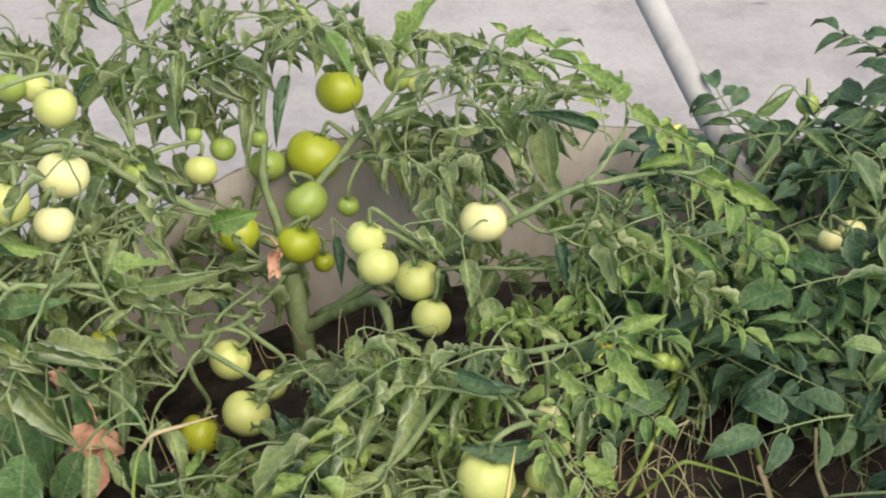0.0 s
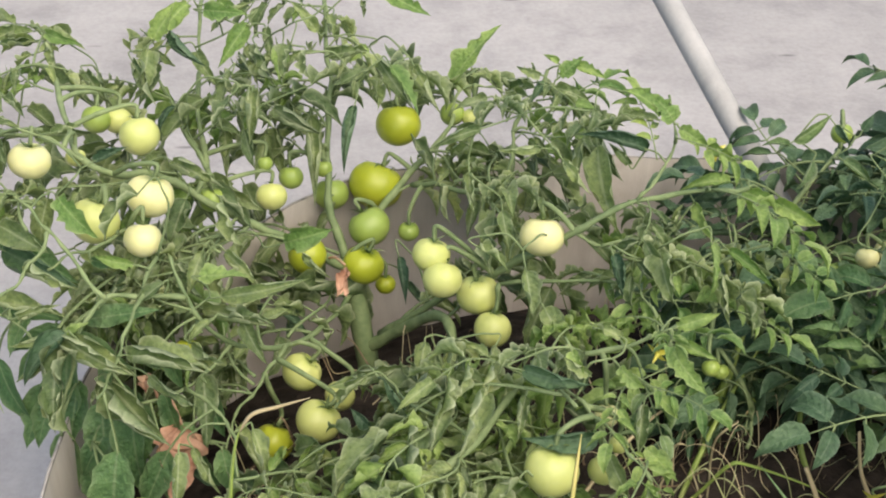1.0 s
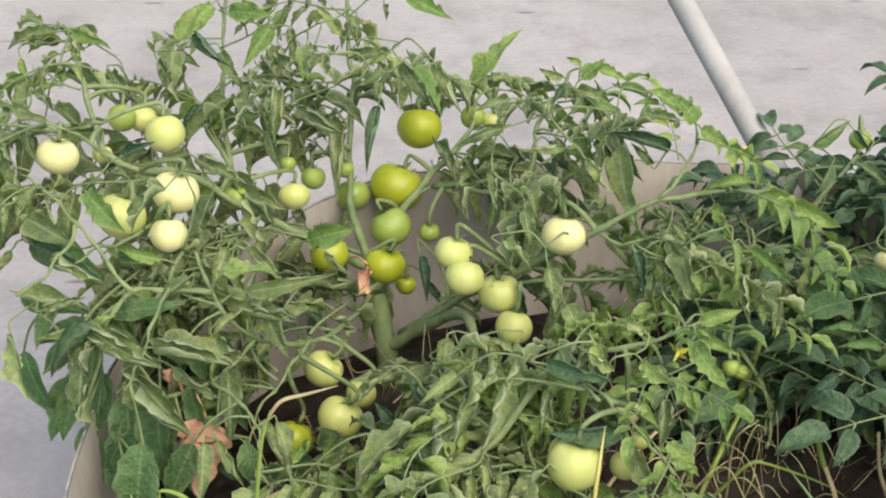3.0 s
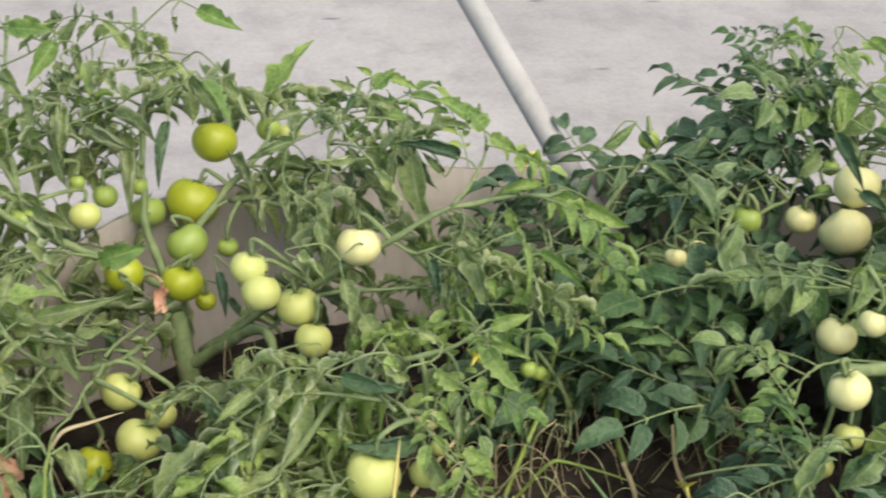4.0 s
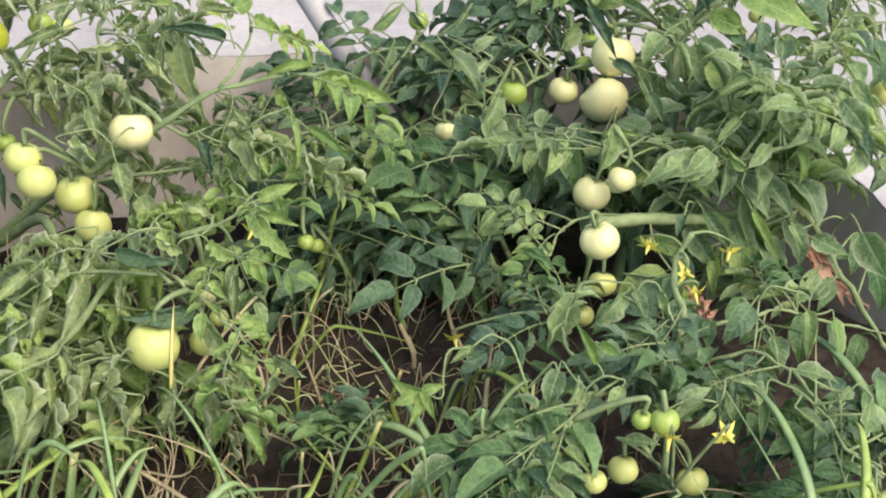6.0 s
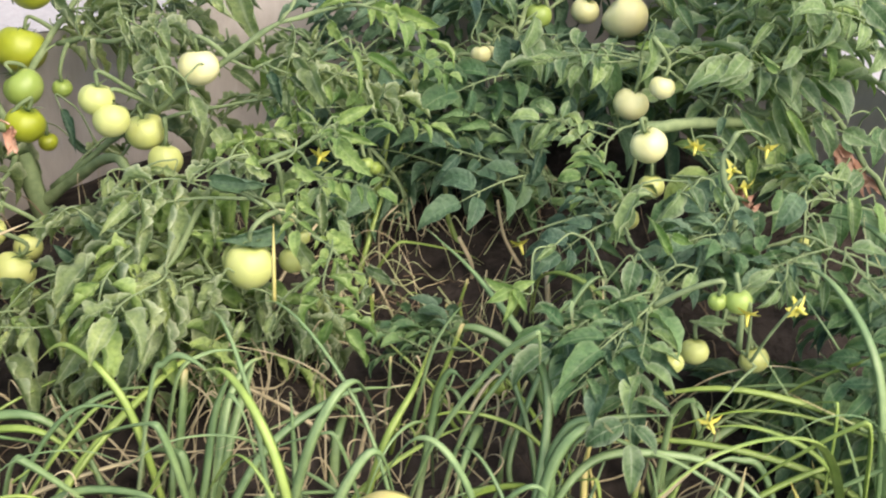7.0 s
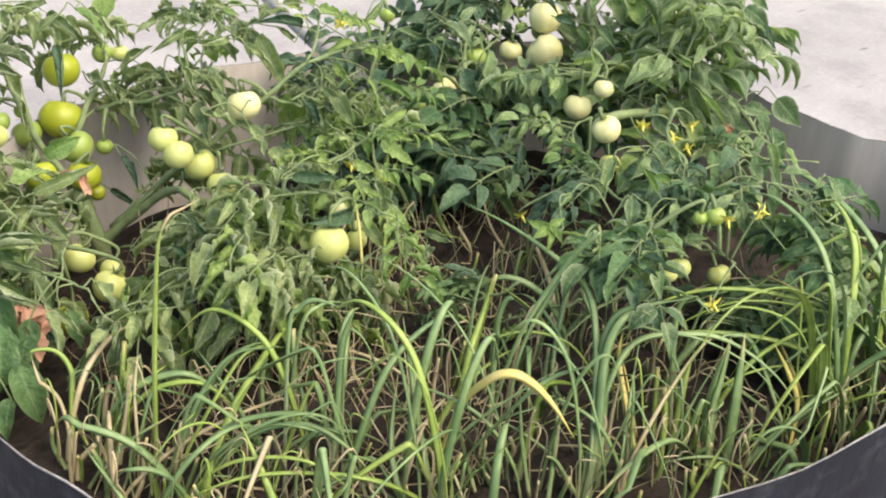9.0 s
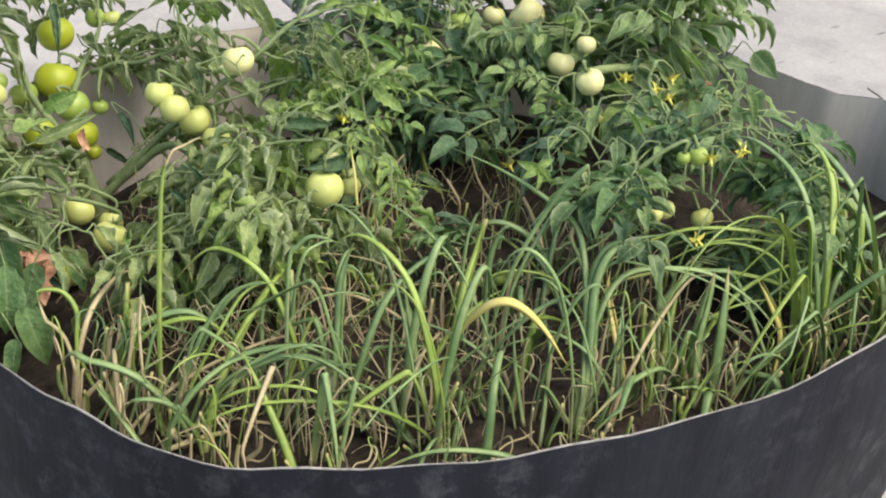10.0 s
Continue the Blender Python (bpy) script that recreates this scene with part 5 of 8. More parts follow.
leaflet(plant_a, (-0.662, 0.584, 0.664), (-0.633, 0.594, 0.708), 0.40, FRESH)
leaflet(plant_a, (-0.601, 0.596, 0.696), (-0.553, 0.577, 0.700), 0.30, FRESH)
leaflet(plant_a, (-0.453, 0.575, 0.698), (-0.447, 0.552, 0.679), 0.40, LEAF)
leaflet(plant_a, (-0.570, 0.535, 0.613), (-0.542, 0.532, 0.629), 0.36, LEAF)
leaflet(plant_a, (-0.574, 0.192, 0.504), (-0.509, 0.121, 0.461), 0.35, LEAF)
leaflet(plant_a, (-0.591, 0.227, 0.551), (-0.483, 0.195, 0.578), 0.30, LEAF)
leaflet(plant_a, (-0.566, 0.141, 0.431), (-0.538, 0.102, 0.404), 0.50, LEAF)
leaflet(plant_a, (-0.615, 0.132, 0.407), (-0.586, 0.102, 0.389), 0.45, DEEP)
leaflet(plant_a, (-0.424, 0.160, 0.491), (-0.384, 0.145, 0.497), 0.60, LEAF)
leaflet(plant_a, (-0.369, 0.171, 0.520), (-0.378, 0.133, 0.486), 0.40, LEAF)
leaflet(plant_a, (-0.449, 0.112, 0.415), (-0.374, 0.085, 0.427), 0.30, LEAF)
leaflet(plant_a, (-0.422, 0.127, 0.443), (-0.440, 0.098, 0.416), 0.50, LEAF)
leaflet(plant_a, (-0.382, 0.160, 0.501), (-0.334, 0.127, 0.489), 0.40, LEAF)
leaflet(plant_a, (-0.331, 0.160, 0.512), (-0.325, 0.115, 0.474), 0.35, LEAF)
leaflet(plant_a, (-0.653, 0.202, 0.501), (-0.605, 0.177, 0.498), 0.40, FRESH)
leaflet(plant_a, (-0.391, 0.591, 0.629), (-0.353, 0.536, 0.590), 0.35, LEAF)
leaflet(plant_a, (-0.477, 0.563, 0.568), (-0.473, 0.478, 0.494), 0.28, LEAF)
leaflet(plant_a, (-0.583, 0.571, 0.556), (-0.581, 0.517, 0.508), 0.35, LEAF)
leaflet(plant_a, (-0.303, 0.525, 0.552), (-0.255, 0.520, 0.579), 0.40, LEAF)
leaflet(plant_a, (-0.511, 0.329, 0.540), (-0.457, 0.319, 0.562), 0.40, FRESH)
leaflet(plant_a, (-0.280, 0.317, 0.575), (-0.290, 0.270, 0.532), 0.35, LEAF)
leaflet(plant_a, (-0.632, 0.394, 0.608), (-0.577, 0.359, 0.596), 0.40, LEAF)
leaflet(plant_a, (-0.619, 0.369, 0.574), (-0.639, 0.329, 0.536), 0.40, LEAF)
leaflet(plant_a, (-0.578, 0.361, 0.571), (-0.559, 0.320, 0.539), 0.40, LEAF)
leaflet(plant_a, (-0.544, 0.346, 0.557), (-0.532, 0.315, 0.532), 0.40, LEAF)
set_leaf(plant_a, (-0.112, 0.289, 0.662), (-0.132, 0.345, 0.721), FRESH)
set_leaf(plant_a, (-0.096, 0.292, 0.687), (-0.026, 0.251, 0.679), FRESH)
set_leaf(plant_a, (-0.056, 0.272, 0.632), (0.049, 0.203, 0.626), FRESH)
set_leaf(plant_a, (-0.227, 0.435, 0.617), (-0.129, 0.488, 0.681), FRESH)
set_leaf(plant_a, (-0.101, 0.160, 0.493), (-0.190, 0.110, 0.470), FRESH)
set_leaf(plant_a, (-0.056, 0.200, 0.529), (0.028, 0.160, 0.500), FRESH)
set_leaf(plant_a, (-0.085, 0.220, 0.574), (-0.161, 0.170, 0.545), FRESH)
set_leaf(plant_a, (0.009, 0.240, 0.582), (0.067, 0.200, 0.548), FRESH)
set_leaf(plant_a, (-0.152, 0.100, 0.572), (-0.103, 0.059, 0.631), FRESH)
set_leaf(plant_a, (-0.190, 0.030, 0.570), (-0.232, -0.030, 0.560), FRESH)
set_leaf(plant_a, (-0.180, 0.030, 0.580), (-0.120, -0.020, 0.570), FRESH)
set_leaf(plant_a, (-0.200, 0.000, 0.540), (-0.160, -0.062, 0.505), FRESH)
set_leaf(plant_a, (-0.150, 0.070, 0.600), (-0.165, 0.010, 0.640), FRESH)
set_leaf(plant_a, (-0.164, 0.085, 0.548), (-0.154, 0.000, 0.533), LEAF)
# the shaded plant in the middle of the bed
rng.seed(22)
plant_b = plant("shaded tomato plant with dark green leaves and small green fruit", (0.109, 0.206))
branch(plant_b, 0.01, 0.003, 8, 0.17, (0.099, 0.172, 0.283), (0.101, 0.280, 0.354), (0.101, 0.370, 0.400), (0.126, 0.472, 0.458), (0.209, 0.545, 0.514))
branch(plant_b, 0.007, 0.003, 8, 0.17, (0.101, 0.280, 0.354), (0.188, 0.302, 0.433), (0.265, 0.392, 0.489), (0.345, 0.512, 0.518), (0.374, 0.634, 0.552))
branch(plant_b, 0.006, 0.003, 5, 0.12, (0.101, 0.370, 0.400), (0.054, 0.411, 0.424), (0.052, 0.463, 0.454))
branch(plant_b, 0.006, 0.003, 7, 0.17, (0.101, 0.280, 0.354), (0.106, 0.160, 0.410), (0.147, 0.094, 0.454), (0.181, 0.015, 0.476))
branch(plant_b, 0.005, 0.003, 6, 0.17, (0.188, 0.302, 0.433), (0.262, 0.248, 0.476), (0.333, 0.293, 0.506))
branch(plant_b, 0.005, 0.003, 5, 0.12, (0.101, 0.280, 0.354), (0.023, 0.208, 0.388), (-0.013, 0.138, 0.381))
branch(plant_b, 0.005, 0.003, 4, 0.17, (0.265, 0.392, 0.489), (0.358, 0.422, 0.513), (0.415, 0.501, 0.544))
tomato(plant_b, (0.155, 0.357, 0.450), 0.0162, GREEN, 0)
tomato(plant_b, (0.179, 0.345, 0.483), 0.0139, CREAM, 0)
tomato(plant_b, (0.223, 0.382, 0.465), 0.0165, CREAM, 10)
tomato(plant_b, (0.299, 0.406, 0.493), 0.0191, GREEN, 0)
tomato(plant_b, (0.212, 0.558, 0.531), 0.0142, GREEN, 0)
tomato(plant_b, (-0.036, 0.197, 0.442), 0.0099, GREEN, 0)
leaflet(plant_b, (0.126, 0.503, 0.553), (0.170, 0.504, 0.587), 0.30, LEAF)
leaflet(plant_b, (0.121, 0.501, 0.548), (0.084, 0.499, 0.554), 0.28, LEAF)
leaflet(plant_b, (0.179, 0.509, 0.571), (0.195, 0.486, 0.555), 0.35, DEEP)
leaflet(plant_b, (0.212, 0.502, 0.567), (0.225, 0.507, 0.588), 0.30, DEEP)
leaflet(plant_b, (0.149, 0.487, 0.534), (0.126, 0.459, 0.507), 0.30, LEAF)
leaflet(plant_b, (0.188, 0.484, 0.535), (0.220, 0.454, 0.519), 0.30, LEAF)
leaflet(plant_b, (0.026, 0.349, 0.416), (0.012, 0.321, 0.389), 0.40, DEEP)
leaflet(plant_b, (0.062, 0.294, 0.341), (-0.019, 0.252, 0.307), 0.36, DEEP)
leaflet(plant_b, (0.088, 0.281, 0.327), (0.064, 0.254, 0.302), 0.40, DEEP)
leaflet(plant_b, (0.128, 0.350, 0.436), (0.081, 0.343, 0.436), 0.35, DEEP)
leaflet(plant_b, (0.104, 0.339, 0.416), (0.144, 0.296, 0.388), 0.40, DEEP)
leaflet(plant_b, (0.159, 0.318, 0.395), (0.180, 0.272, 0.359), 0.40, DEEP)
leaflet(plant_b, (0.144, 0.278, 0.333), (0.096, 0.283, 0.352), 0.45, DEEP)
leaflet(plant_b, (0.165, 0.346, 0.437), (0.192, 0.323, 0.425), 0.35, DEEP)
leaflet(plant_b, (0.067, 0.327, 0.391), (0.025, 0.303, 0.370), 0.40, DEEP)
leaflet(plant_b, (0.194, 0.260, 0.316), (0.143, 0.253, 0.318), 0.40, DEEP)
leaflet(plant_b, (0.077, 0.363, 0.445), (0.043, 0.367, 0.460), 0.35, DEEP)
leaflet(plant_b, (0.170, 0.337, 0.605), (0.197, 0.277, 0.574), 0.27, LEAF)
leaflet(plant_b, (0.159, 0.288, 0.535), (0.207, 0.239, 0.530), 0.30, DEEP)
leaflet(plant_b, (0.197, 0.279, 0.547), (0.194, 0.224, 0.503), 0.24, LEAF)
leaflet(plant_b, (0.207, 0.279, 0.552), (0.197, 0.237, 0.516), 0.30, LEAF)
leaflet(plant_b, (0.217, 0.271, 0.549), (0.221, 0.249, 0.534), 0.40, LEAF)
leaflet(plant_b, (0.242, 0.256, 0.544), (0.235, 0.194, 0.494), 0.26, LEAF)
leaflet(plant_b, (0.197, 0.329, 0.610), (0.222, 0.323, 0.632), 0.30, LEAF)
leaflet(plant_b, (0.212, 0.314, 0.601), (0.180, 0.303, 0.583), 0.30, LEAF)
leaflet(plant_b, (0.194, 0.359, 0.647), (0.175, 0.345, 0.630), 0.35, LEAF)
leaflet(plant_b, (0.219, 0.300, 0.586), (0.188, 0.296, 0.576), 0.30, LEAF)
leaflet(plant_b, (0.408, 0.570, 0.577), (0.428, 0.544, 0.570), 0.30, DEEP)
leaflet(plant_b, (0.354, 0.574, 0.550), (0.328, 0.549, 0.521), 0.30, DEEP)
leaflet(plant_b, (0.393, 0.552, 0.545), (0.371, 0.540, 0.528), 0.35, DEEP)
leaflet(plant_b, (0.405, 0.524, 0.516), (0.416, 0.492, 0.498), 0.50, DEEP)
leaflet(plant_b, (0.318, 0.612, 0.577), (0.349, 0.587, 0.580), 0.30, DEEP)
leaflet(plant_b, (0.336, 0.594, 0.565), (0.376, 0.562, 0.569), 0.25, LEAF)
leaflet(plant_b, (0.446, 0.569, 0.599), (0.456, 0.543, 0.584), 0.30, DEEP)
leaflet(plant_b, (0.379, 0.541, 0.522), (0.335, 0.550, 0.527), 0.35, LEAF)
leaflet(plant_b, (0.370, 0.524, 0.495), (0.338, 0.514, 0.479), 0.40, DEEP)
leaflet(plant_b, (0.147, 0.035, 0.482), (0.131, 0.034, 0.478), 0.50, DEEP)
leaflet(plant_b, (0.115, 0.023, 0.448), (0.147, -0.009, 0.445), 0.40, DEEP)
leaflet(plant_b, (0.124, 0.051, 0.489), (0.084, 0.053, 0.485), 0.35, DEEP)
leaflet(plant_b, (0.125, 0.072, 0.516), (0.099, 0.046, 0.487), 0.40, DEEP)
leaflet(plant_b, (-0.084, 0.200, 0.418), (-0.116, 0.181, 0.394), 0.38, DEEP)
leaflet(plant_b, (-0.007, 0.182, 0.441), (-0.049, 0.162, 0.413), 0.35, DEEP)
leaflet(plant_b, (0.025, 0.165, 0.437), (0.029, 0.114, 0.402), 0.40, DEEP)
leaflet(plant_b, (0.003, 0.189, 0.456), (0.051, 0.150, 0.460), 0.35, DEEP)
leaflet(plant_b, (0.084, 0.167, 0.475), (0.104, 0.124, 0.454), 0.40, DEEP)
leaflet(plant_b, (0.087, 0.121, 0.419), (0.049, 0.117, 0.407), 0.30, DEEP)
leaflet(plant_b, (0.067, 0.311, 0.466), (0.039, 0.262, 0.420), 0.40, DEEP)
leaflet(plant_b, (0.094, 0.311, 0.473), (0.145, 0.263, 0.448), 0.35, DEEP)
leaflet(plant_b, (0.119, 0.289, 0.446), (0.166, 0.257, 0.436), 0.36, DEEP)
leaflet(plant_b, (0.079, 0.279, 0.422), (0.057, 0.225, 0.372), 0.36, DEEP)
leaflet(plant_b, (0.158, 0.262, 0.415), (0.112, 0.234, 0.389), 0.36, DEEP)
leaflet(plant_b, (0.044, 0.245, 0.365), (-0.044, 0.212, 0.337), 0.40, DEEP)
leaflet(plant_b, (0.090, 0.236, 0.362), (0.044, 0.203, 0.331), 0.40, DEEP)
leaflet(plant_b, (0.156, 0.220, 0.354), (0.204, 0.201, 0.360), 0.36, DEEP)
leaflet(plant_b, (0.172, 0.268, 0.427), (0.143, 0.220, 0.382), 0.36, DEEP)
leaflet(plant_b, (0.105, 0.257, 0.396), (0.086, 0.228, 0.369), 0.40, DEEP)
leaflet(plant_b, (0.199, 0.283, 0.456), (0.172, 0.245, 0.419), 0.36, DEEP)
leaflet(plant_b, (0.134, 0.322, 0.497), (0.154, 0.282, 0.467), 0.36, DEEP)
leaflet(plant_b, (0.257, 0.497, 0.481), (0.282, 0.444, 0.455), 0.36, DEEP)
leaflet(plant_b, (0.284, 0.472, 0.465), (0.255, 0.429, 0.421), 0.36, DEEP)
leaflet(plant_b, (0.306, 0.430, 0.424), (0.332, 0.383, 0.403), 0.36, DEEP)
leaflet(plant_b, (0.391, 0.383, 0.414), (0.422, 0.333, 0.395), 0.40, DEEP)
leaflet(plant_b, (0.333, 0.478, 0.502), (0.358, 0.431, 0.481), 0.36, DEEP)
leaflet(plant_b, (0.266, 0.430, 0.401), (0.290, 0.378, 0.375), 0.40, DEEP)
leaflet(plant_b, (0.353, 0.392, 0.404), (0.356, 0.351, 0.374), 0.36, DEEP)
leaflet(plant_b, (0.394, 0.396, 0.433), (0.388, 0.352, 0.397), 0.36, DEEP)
leaflet(plant_b, (0.360, 0.458, 0.492), (0.338, 0.413, 0.449), 0.36, DEEP)
leaflet(plant_b, (0.309, 0.478, 0.487), (0.309, 0.424, 0.446), 0.40, DEEP)
leaflet(plant_b, (0.380, 0.475, 0.525), (0.405, 0.428, 0.504), 0.40, DEEP)
leaflet(plant_b, (0.420, 0.475, 0.548), (0.372, 0.455, 0.519), 0.36, LEAF)
leaflet(plant_b, (0.312, 0.388, 0.374), (0.265, 0.369, 0.346), 0.40, DEEP)
leaflet(plant_b, (0.417, 0.427, 0.485), (0.396, 0.388, 0.447), 0.40, DEEP)
leaflet(plant_b, (0.192, 0.264, 0.559), (0.200, 0.208, 0.521), 0.36, LEAF)
leaflet(plant_b, (0.229, 0.241, 0.552), (0.228, 0.192, 0.514), 0.34, LEAF)
leaflet(plant_b, (0.255, 0.219, 0.538), (0.253, 0.179, 0.507), 0.30, LEAF)
leaflet(plant_b, (0.211, 0.270, 0.578), (0.173, 0.236, 0.539), 0.34, LEAF)
leaflet(plant_b, (0.163, 0.271, 0.551), (0.165, 0.229, 0.520), 0.34, DEEP)
leaflet(plant_b, (0.236, 0.196, 0.498), (0.205, 0.166, 0.465), 0.36, DEEP)
leaflet(plant_b, (0.268, 0.154, 0.463), (0.237, 0.124, 0.430), 0.36, DEEP)
broad_leaf(plant_b, (0.251, 0.360, 0.493), (0.264, 0.330, 0.419), 0.36)
broad_leaf(plant_b, (0.302, 0.370, 0.456), (0.318, 0.340, 0.387), 0.36)
broad_leaf(plant_b, (0.214, 0.420, 0.541), (0.251, 0.390, 0.502), 0.40)
broad_leaf(plant_b, (0.192, 0.300, 0.456), (0.228, 0.280, 0.439), 0.40)
broad_leaf(plant_b, (0.351, 0.400, 0.420), (0.351, 0.370, 0.366), 0.40)
broad_leaf(plant_b, (0.301, 0.440, 0.495), (0.326, 0.420, 0.446), 0.40)
broad_leaf(plant_b, (0.366, 0.380, 0.404), (0.390, 0.350, 0.337), 0.42)
broad_leaf(plant_b, (0.441, 0.400, 0.419), (0.458, 0.370, 0.352), 0.42)
broad_leaf(plant_b, (0.479, 0.400, 0.443), (0.474, 0.370, 0.379), 0.42)
broad_leaf(plant_b, (0.390, 0.340, 0.401), (0.412, 0.310, 0.344), 0.40)
# the tall plant that leans over the far side of the bed
rng.seed(23)
plant_c = plant("tall sprawling tomato plant with white-green fruit", (0.354, 0.165))
branch(plant_c, 0.011, 0.004, 8, 0.17, (0.363, 0.157, 0.316), (0.412, 0.229, 0.403), (0.485, 0.289, 0.488), (0.533, 0.389, 0.557), (0.651, 0.465, 0.586), (0.728, 0.596, 0.626))
branch(plant_c, 0.008, 0.003, 6, 0.17, (0.485, 0.289, 0.488), (0.470, 0.408, 0.527), (0.478, 0.530, 0.568), (0.503, 0.611, 0.599))
branch(plant_c, 0.009, 0.004, 9, 0.17, (0.412, 0.229, 0.403), (0.391, 0.055, 0.513), (0.481, 0.016, 0.551), (0.530, -0.055, 0.489), (0.585, -0.121, 0.402))
branch(plant_c, 0.006, 0.003, 7, 0.17, (0.435, 0.045, 0.526), (0.521, 0.158, 0.549), (0.539, 0.260, 0.586), (0.671, 0.327, 0.612), (0.799, 0.385, 0.623))
branch(plant_c, 0.006, 0.003, 6, 0.17, (0.481, 0.016, 0.551), (0.576, 0.101, 0.578), (0.681, 0.252, 0.591), (0.811, 0.341, 0.609))
branch(plant_c, 0.005, 0.003, 5, 0.17, (0.380, 0.094, 0.521), (0.393, 0.024, 0.613), (0.461, -0.003, 0.653), (0.565, 0.014, 0.650))
branch(plant_c, 0.004, 0.002, 4, 0.17, (0.391, 0.055, 0.513), (0.338, 0.087, 0.557), (0.293, 0.124, 0.578), (0.252, 0.148, 0.584))
branch(plant_c, 0.004, 0.002, 3, 0.1, (0.391, 0.055, 0.513), (0.258, 0.065, 0.533), (0.196, 0.035, 0.546), (0.161, -0.005, 0.543))
branch(plant_c, 0.0105, 0.009, 0, 0.17, (0.572, 0.364, 0.652), (0.570, 0.387, 0.665), (0.573, 0.426, 0.683), (0.573, 0.468, 0.704), (0.596, 0.547, 0.734))
branch(plant_c, 0.0075, 0.006, 0, 0.17, (0.463, 0.238, 0.488), (0.465, 0.254, 0.512), (0.489, 0.329, 0.574), (0.511, 0.353, 0.601), (0.565, 0.365, 0.631))
branch(plant_c, 0.005, 0.004, 0, 0.17, (0.599, 0.205, 0.526), (0.601, 0.234, 0.566), (0.628, 0.315, 0.621), (0.628, 0.360, 0.645), (0.631, 0.420, 0.673), (0.651, 0.455, 0.697))
branch(plant_c, 0.004, 0.002, 2, 0.1, (0.626, 0.180, 0.580), (0.681, 0.262, 0.634), (0.752, 0.323, 0.670), (0.785, 0.344, 0.682))
branch(plant_c, 0.004, 0.002, 3, 0.06, (0.623, 0.385, 0.658), (0.657, 0.368, 0.655), (0.677, 0.342, 0.650), (0.697, 0.330, 0.646))
branch(plant_b, 0.003, 0.0015, 5, 0.07, (0.361, 0.512, 0.546), (0.393, 0.576, 0.580), (0.408, 0.614, 0.605), (0.416, 0.658, 0.632))
branch(plant_b, 0.003, 0.0015, 4, 0.07, (0.393, 0.576, 0.580), (0.422, 0.587, 0.595), (0.454, 0.592, 0.603))
branch(plant_c, 0.0105, 0.008, 0, 0.1, (0.225, 0.020, 0.562), (0.312, 0.030, 0.546), (0.396, 0.030, 0.530), (0.516, 0.050, 0.486))
branch(plant_c, 0.0100, 0.008, 0, 0.1, (0.465, 0.080, 0.537), (0.494, 0.060, 0.514), (0.540, 0.080, 0.470), (0.560, 0.140, 0.400))
broad_leaf(plant_c, (0.579, 0.000, 0.507), (0.567, -0.030, 0.465), 0.45)
broad_leaf(plant_c, (0.577, 0.050, 0.456), (0.610, 0.030, 0.439), 0.50)
broad_leaf(plant_c, (0.515, -0.050, 0.487), (0.485, -0.080, 0.468), 0.45)
broad_leaf(plant_c, (0.612, 0.000, 0.462), (0.641, -0.030, 0.393), 0.45)
broad_leaf(plant_c, (0.581, -0.060, 0.396), (0.553, -0.090, 0.358), 0.45)
broad_leaf(plant_c, (0.478, 0.340, 0.534), (0.487, 0.310, 0.464), 0.40)
broad_leaf(plant_c, (0.245, 0.160, 0.588), (0.267, 0.130, 0.516), 0.36)
broad_leaf(plant_c, (0.413, 0.200, 0.521), (0.451, 0.170, 0.461), 0.40)
leaflet(plant_c, (0.398, 0.000, 0.593), (0.449, -0.030, 0.500), 0.24, LEAF)
leaflet(plant_c, (0.349, 0.000, 0.574), (0.382, -0.030, 0.529), 0.26, LEAF)
leaflet(plant_c, (0.506, 0.050, 0.584), (0.534, 0.020, 0.528), 0.24, LEAF)
leaflet(plant_c, (0.274, 0.100, 0.636), (0.261, 0.080, 0.576), 0.30, LEAF)
leaflet(plant_c, (0.484, 0.280, 0.619), (0.555, 0.250, 0.521), 0.40, LEAF)
tomato(plant_c, (0.427, 0.380, 0.554), 0.0296, CREAM, 10)
tomato(plant_c, (0.410, 0.354, 0.501), 0.0335, CREAM, 12, 0.5)
tomato(plant_c, (0.372, 0.399, 0.492), 0.0208, CREAM, 10)
tomato(plant_c, (0.271, 0.112, 0.530), 0.0224, CREAM, 15)
tomato(plant_c, (0.282, 0.072, 0.578), 0.0159, CREAM, 20)
tomato(plant_c, (0.219, -0.007, 0.558), 0.0219, CREAM, -20)
tomato(plant_c, (0.230, -0.015, 0.501), 0.0162, PALE, 10)
tomato(plant_c, (0.402, 0.412, 0.527), 0.0116, GREEN, 0)
tomato(plant_c, (0.432, 0.458, 0.534), 0.0118, GREEN, 0)
tomato(plant_c, (0.640, 0.360, 0.566), 0.0156, CREAM, 0)
tomato(plant_c, (0.652, 0.396, 0.586), 0.0110, PALE, 0)
tomato(plant_c, (0.807, 0.274, 0.521), 0.0228, PALE, 20)
tomato(plant_c, (0.745, 0.230, 0.514), 0.0138, CREAM, 0)
leaflet(plant_c, (0.400, 0.419, 0.672), (0.385, 0.378, 0.635), 0.50, FRESH)
leaflet(plant_c, (0.410, 0.374, 0.620), (0.402, 0.324, 0.579), 0.30, DEEP)
leaflet(plant_c, (0.533, 0.329, 0.637), (0.565, 0.282, 0.621), 0.35, FRESH)
leaflet(plant_c, (0.566, 0.332, 0.660), (0.647, 0.242, 0.646), 0.26, FRESH)
leaflet(plant_c, (0.651, 0.297, 0.665), (0.669, 0.252, 0.641), 0.42, DEEP)
leaflet(plant_c, (0.685, 0.293, 0.680), (0.672, 0.262, 0.651), 0.42, LEAF)
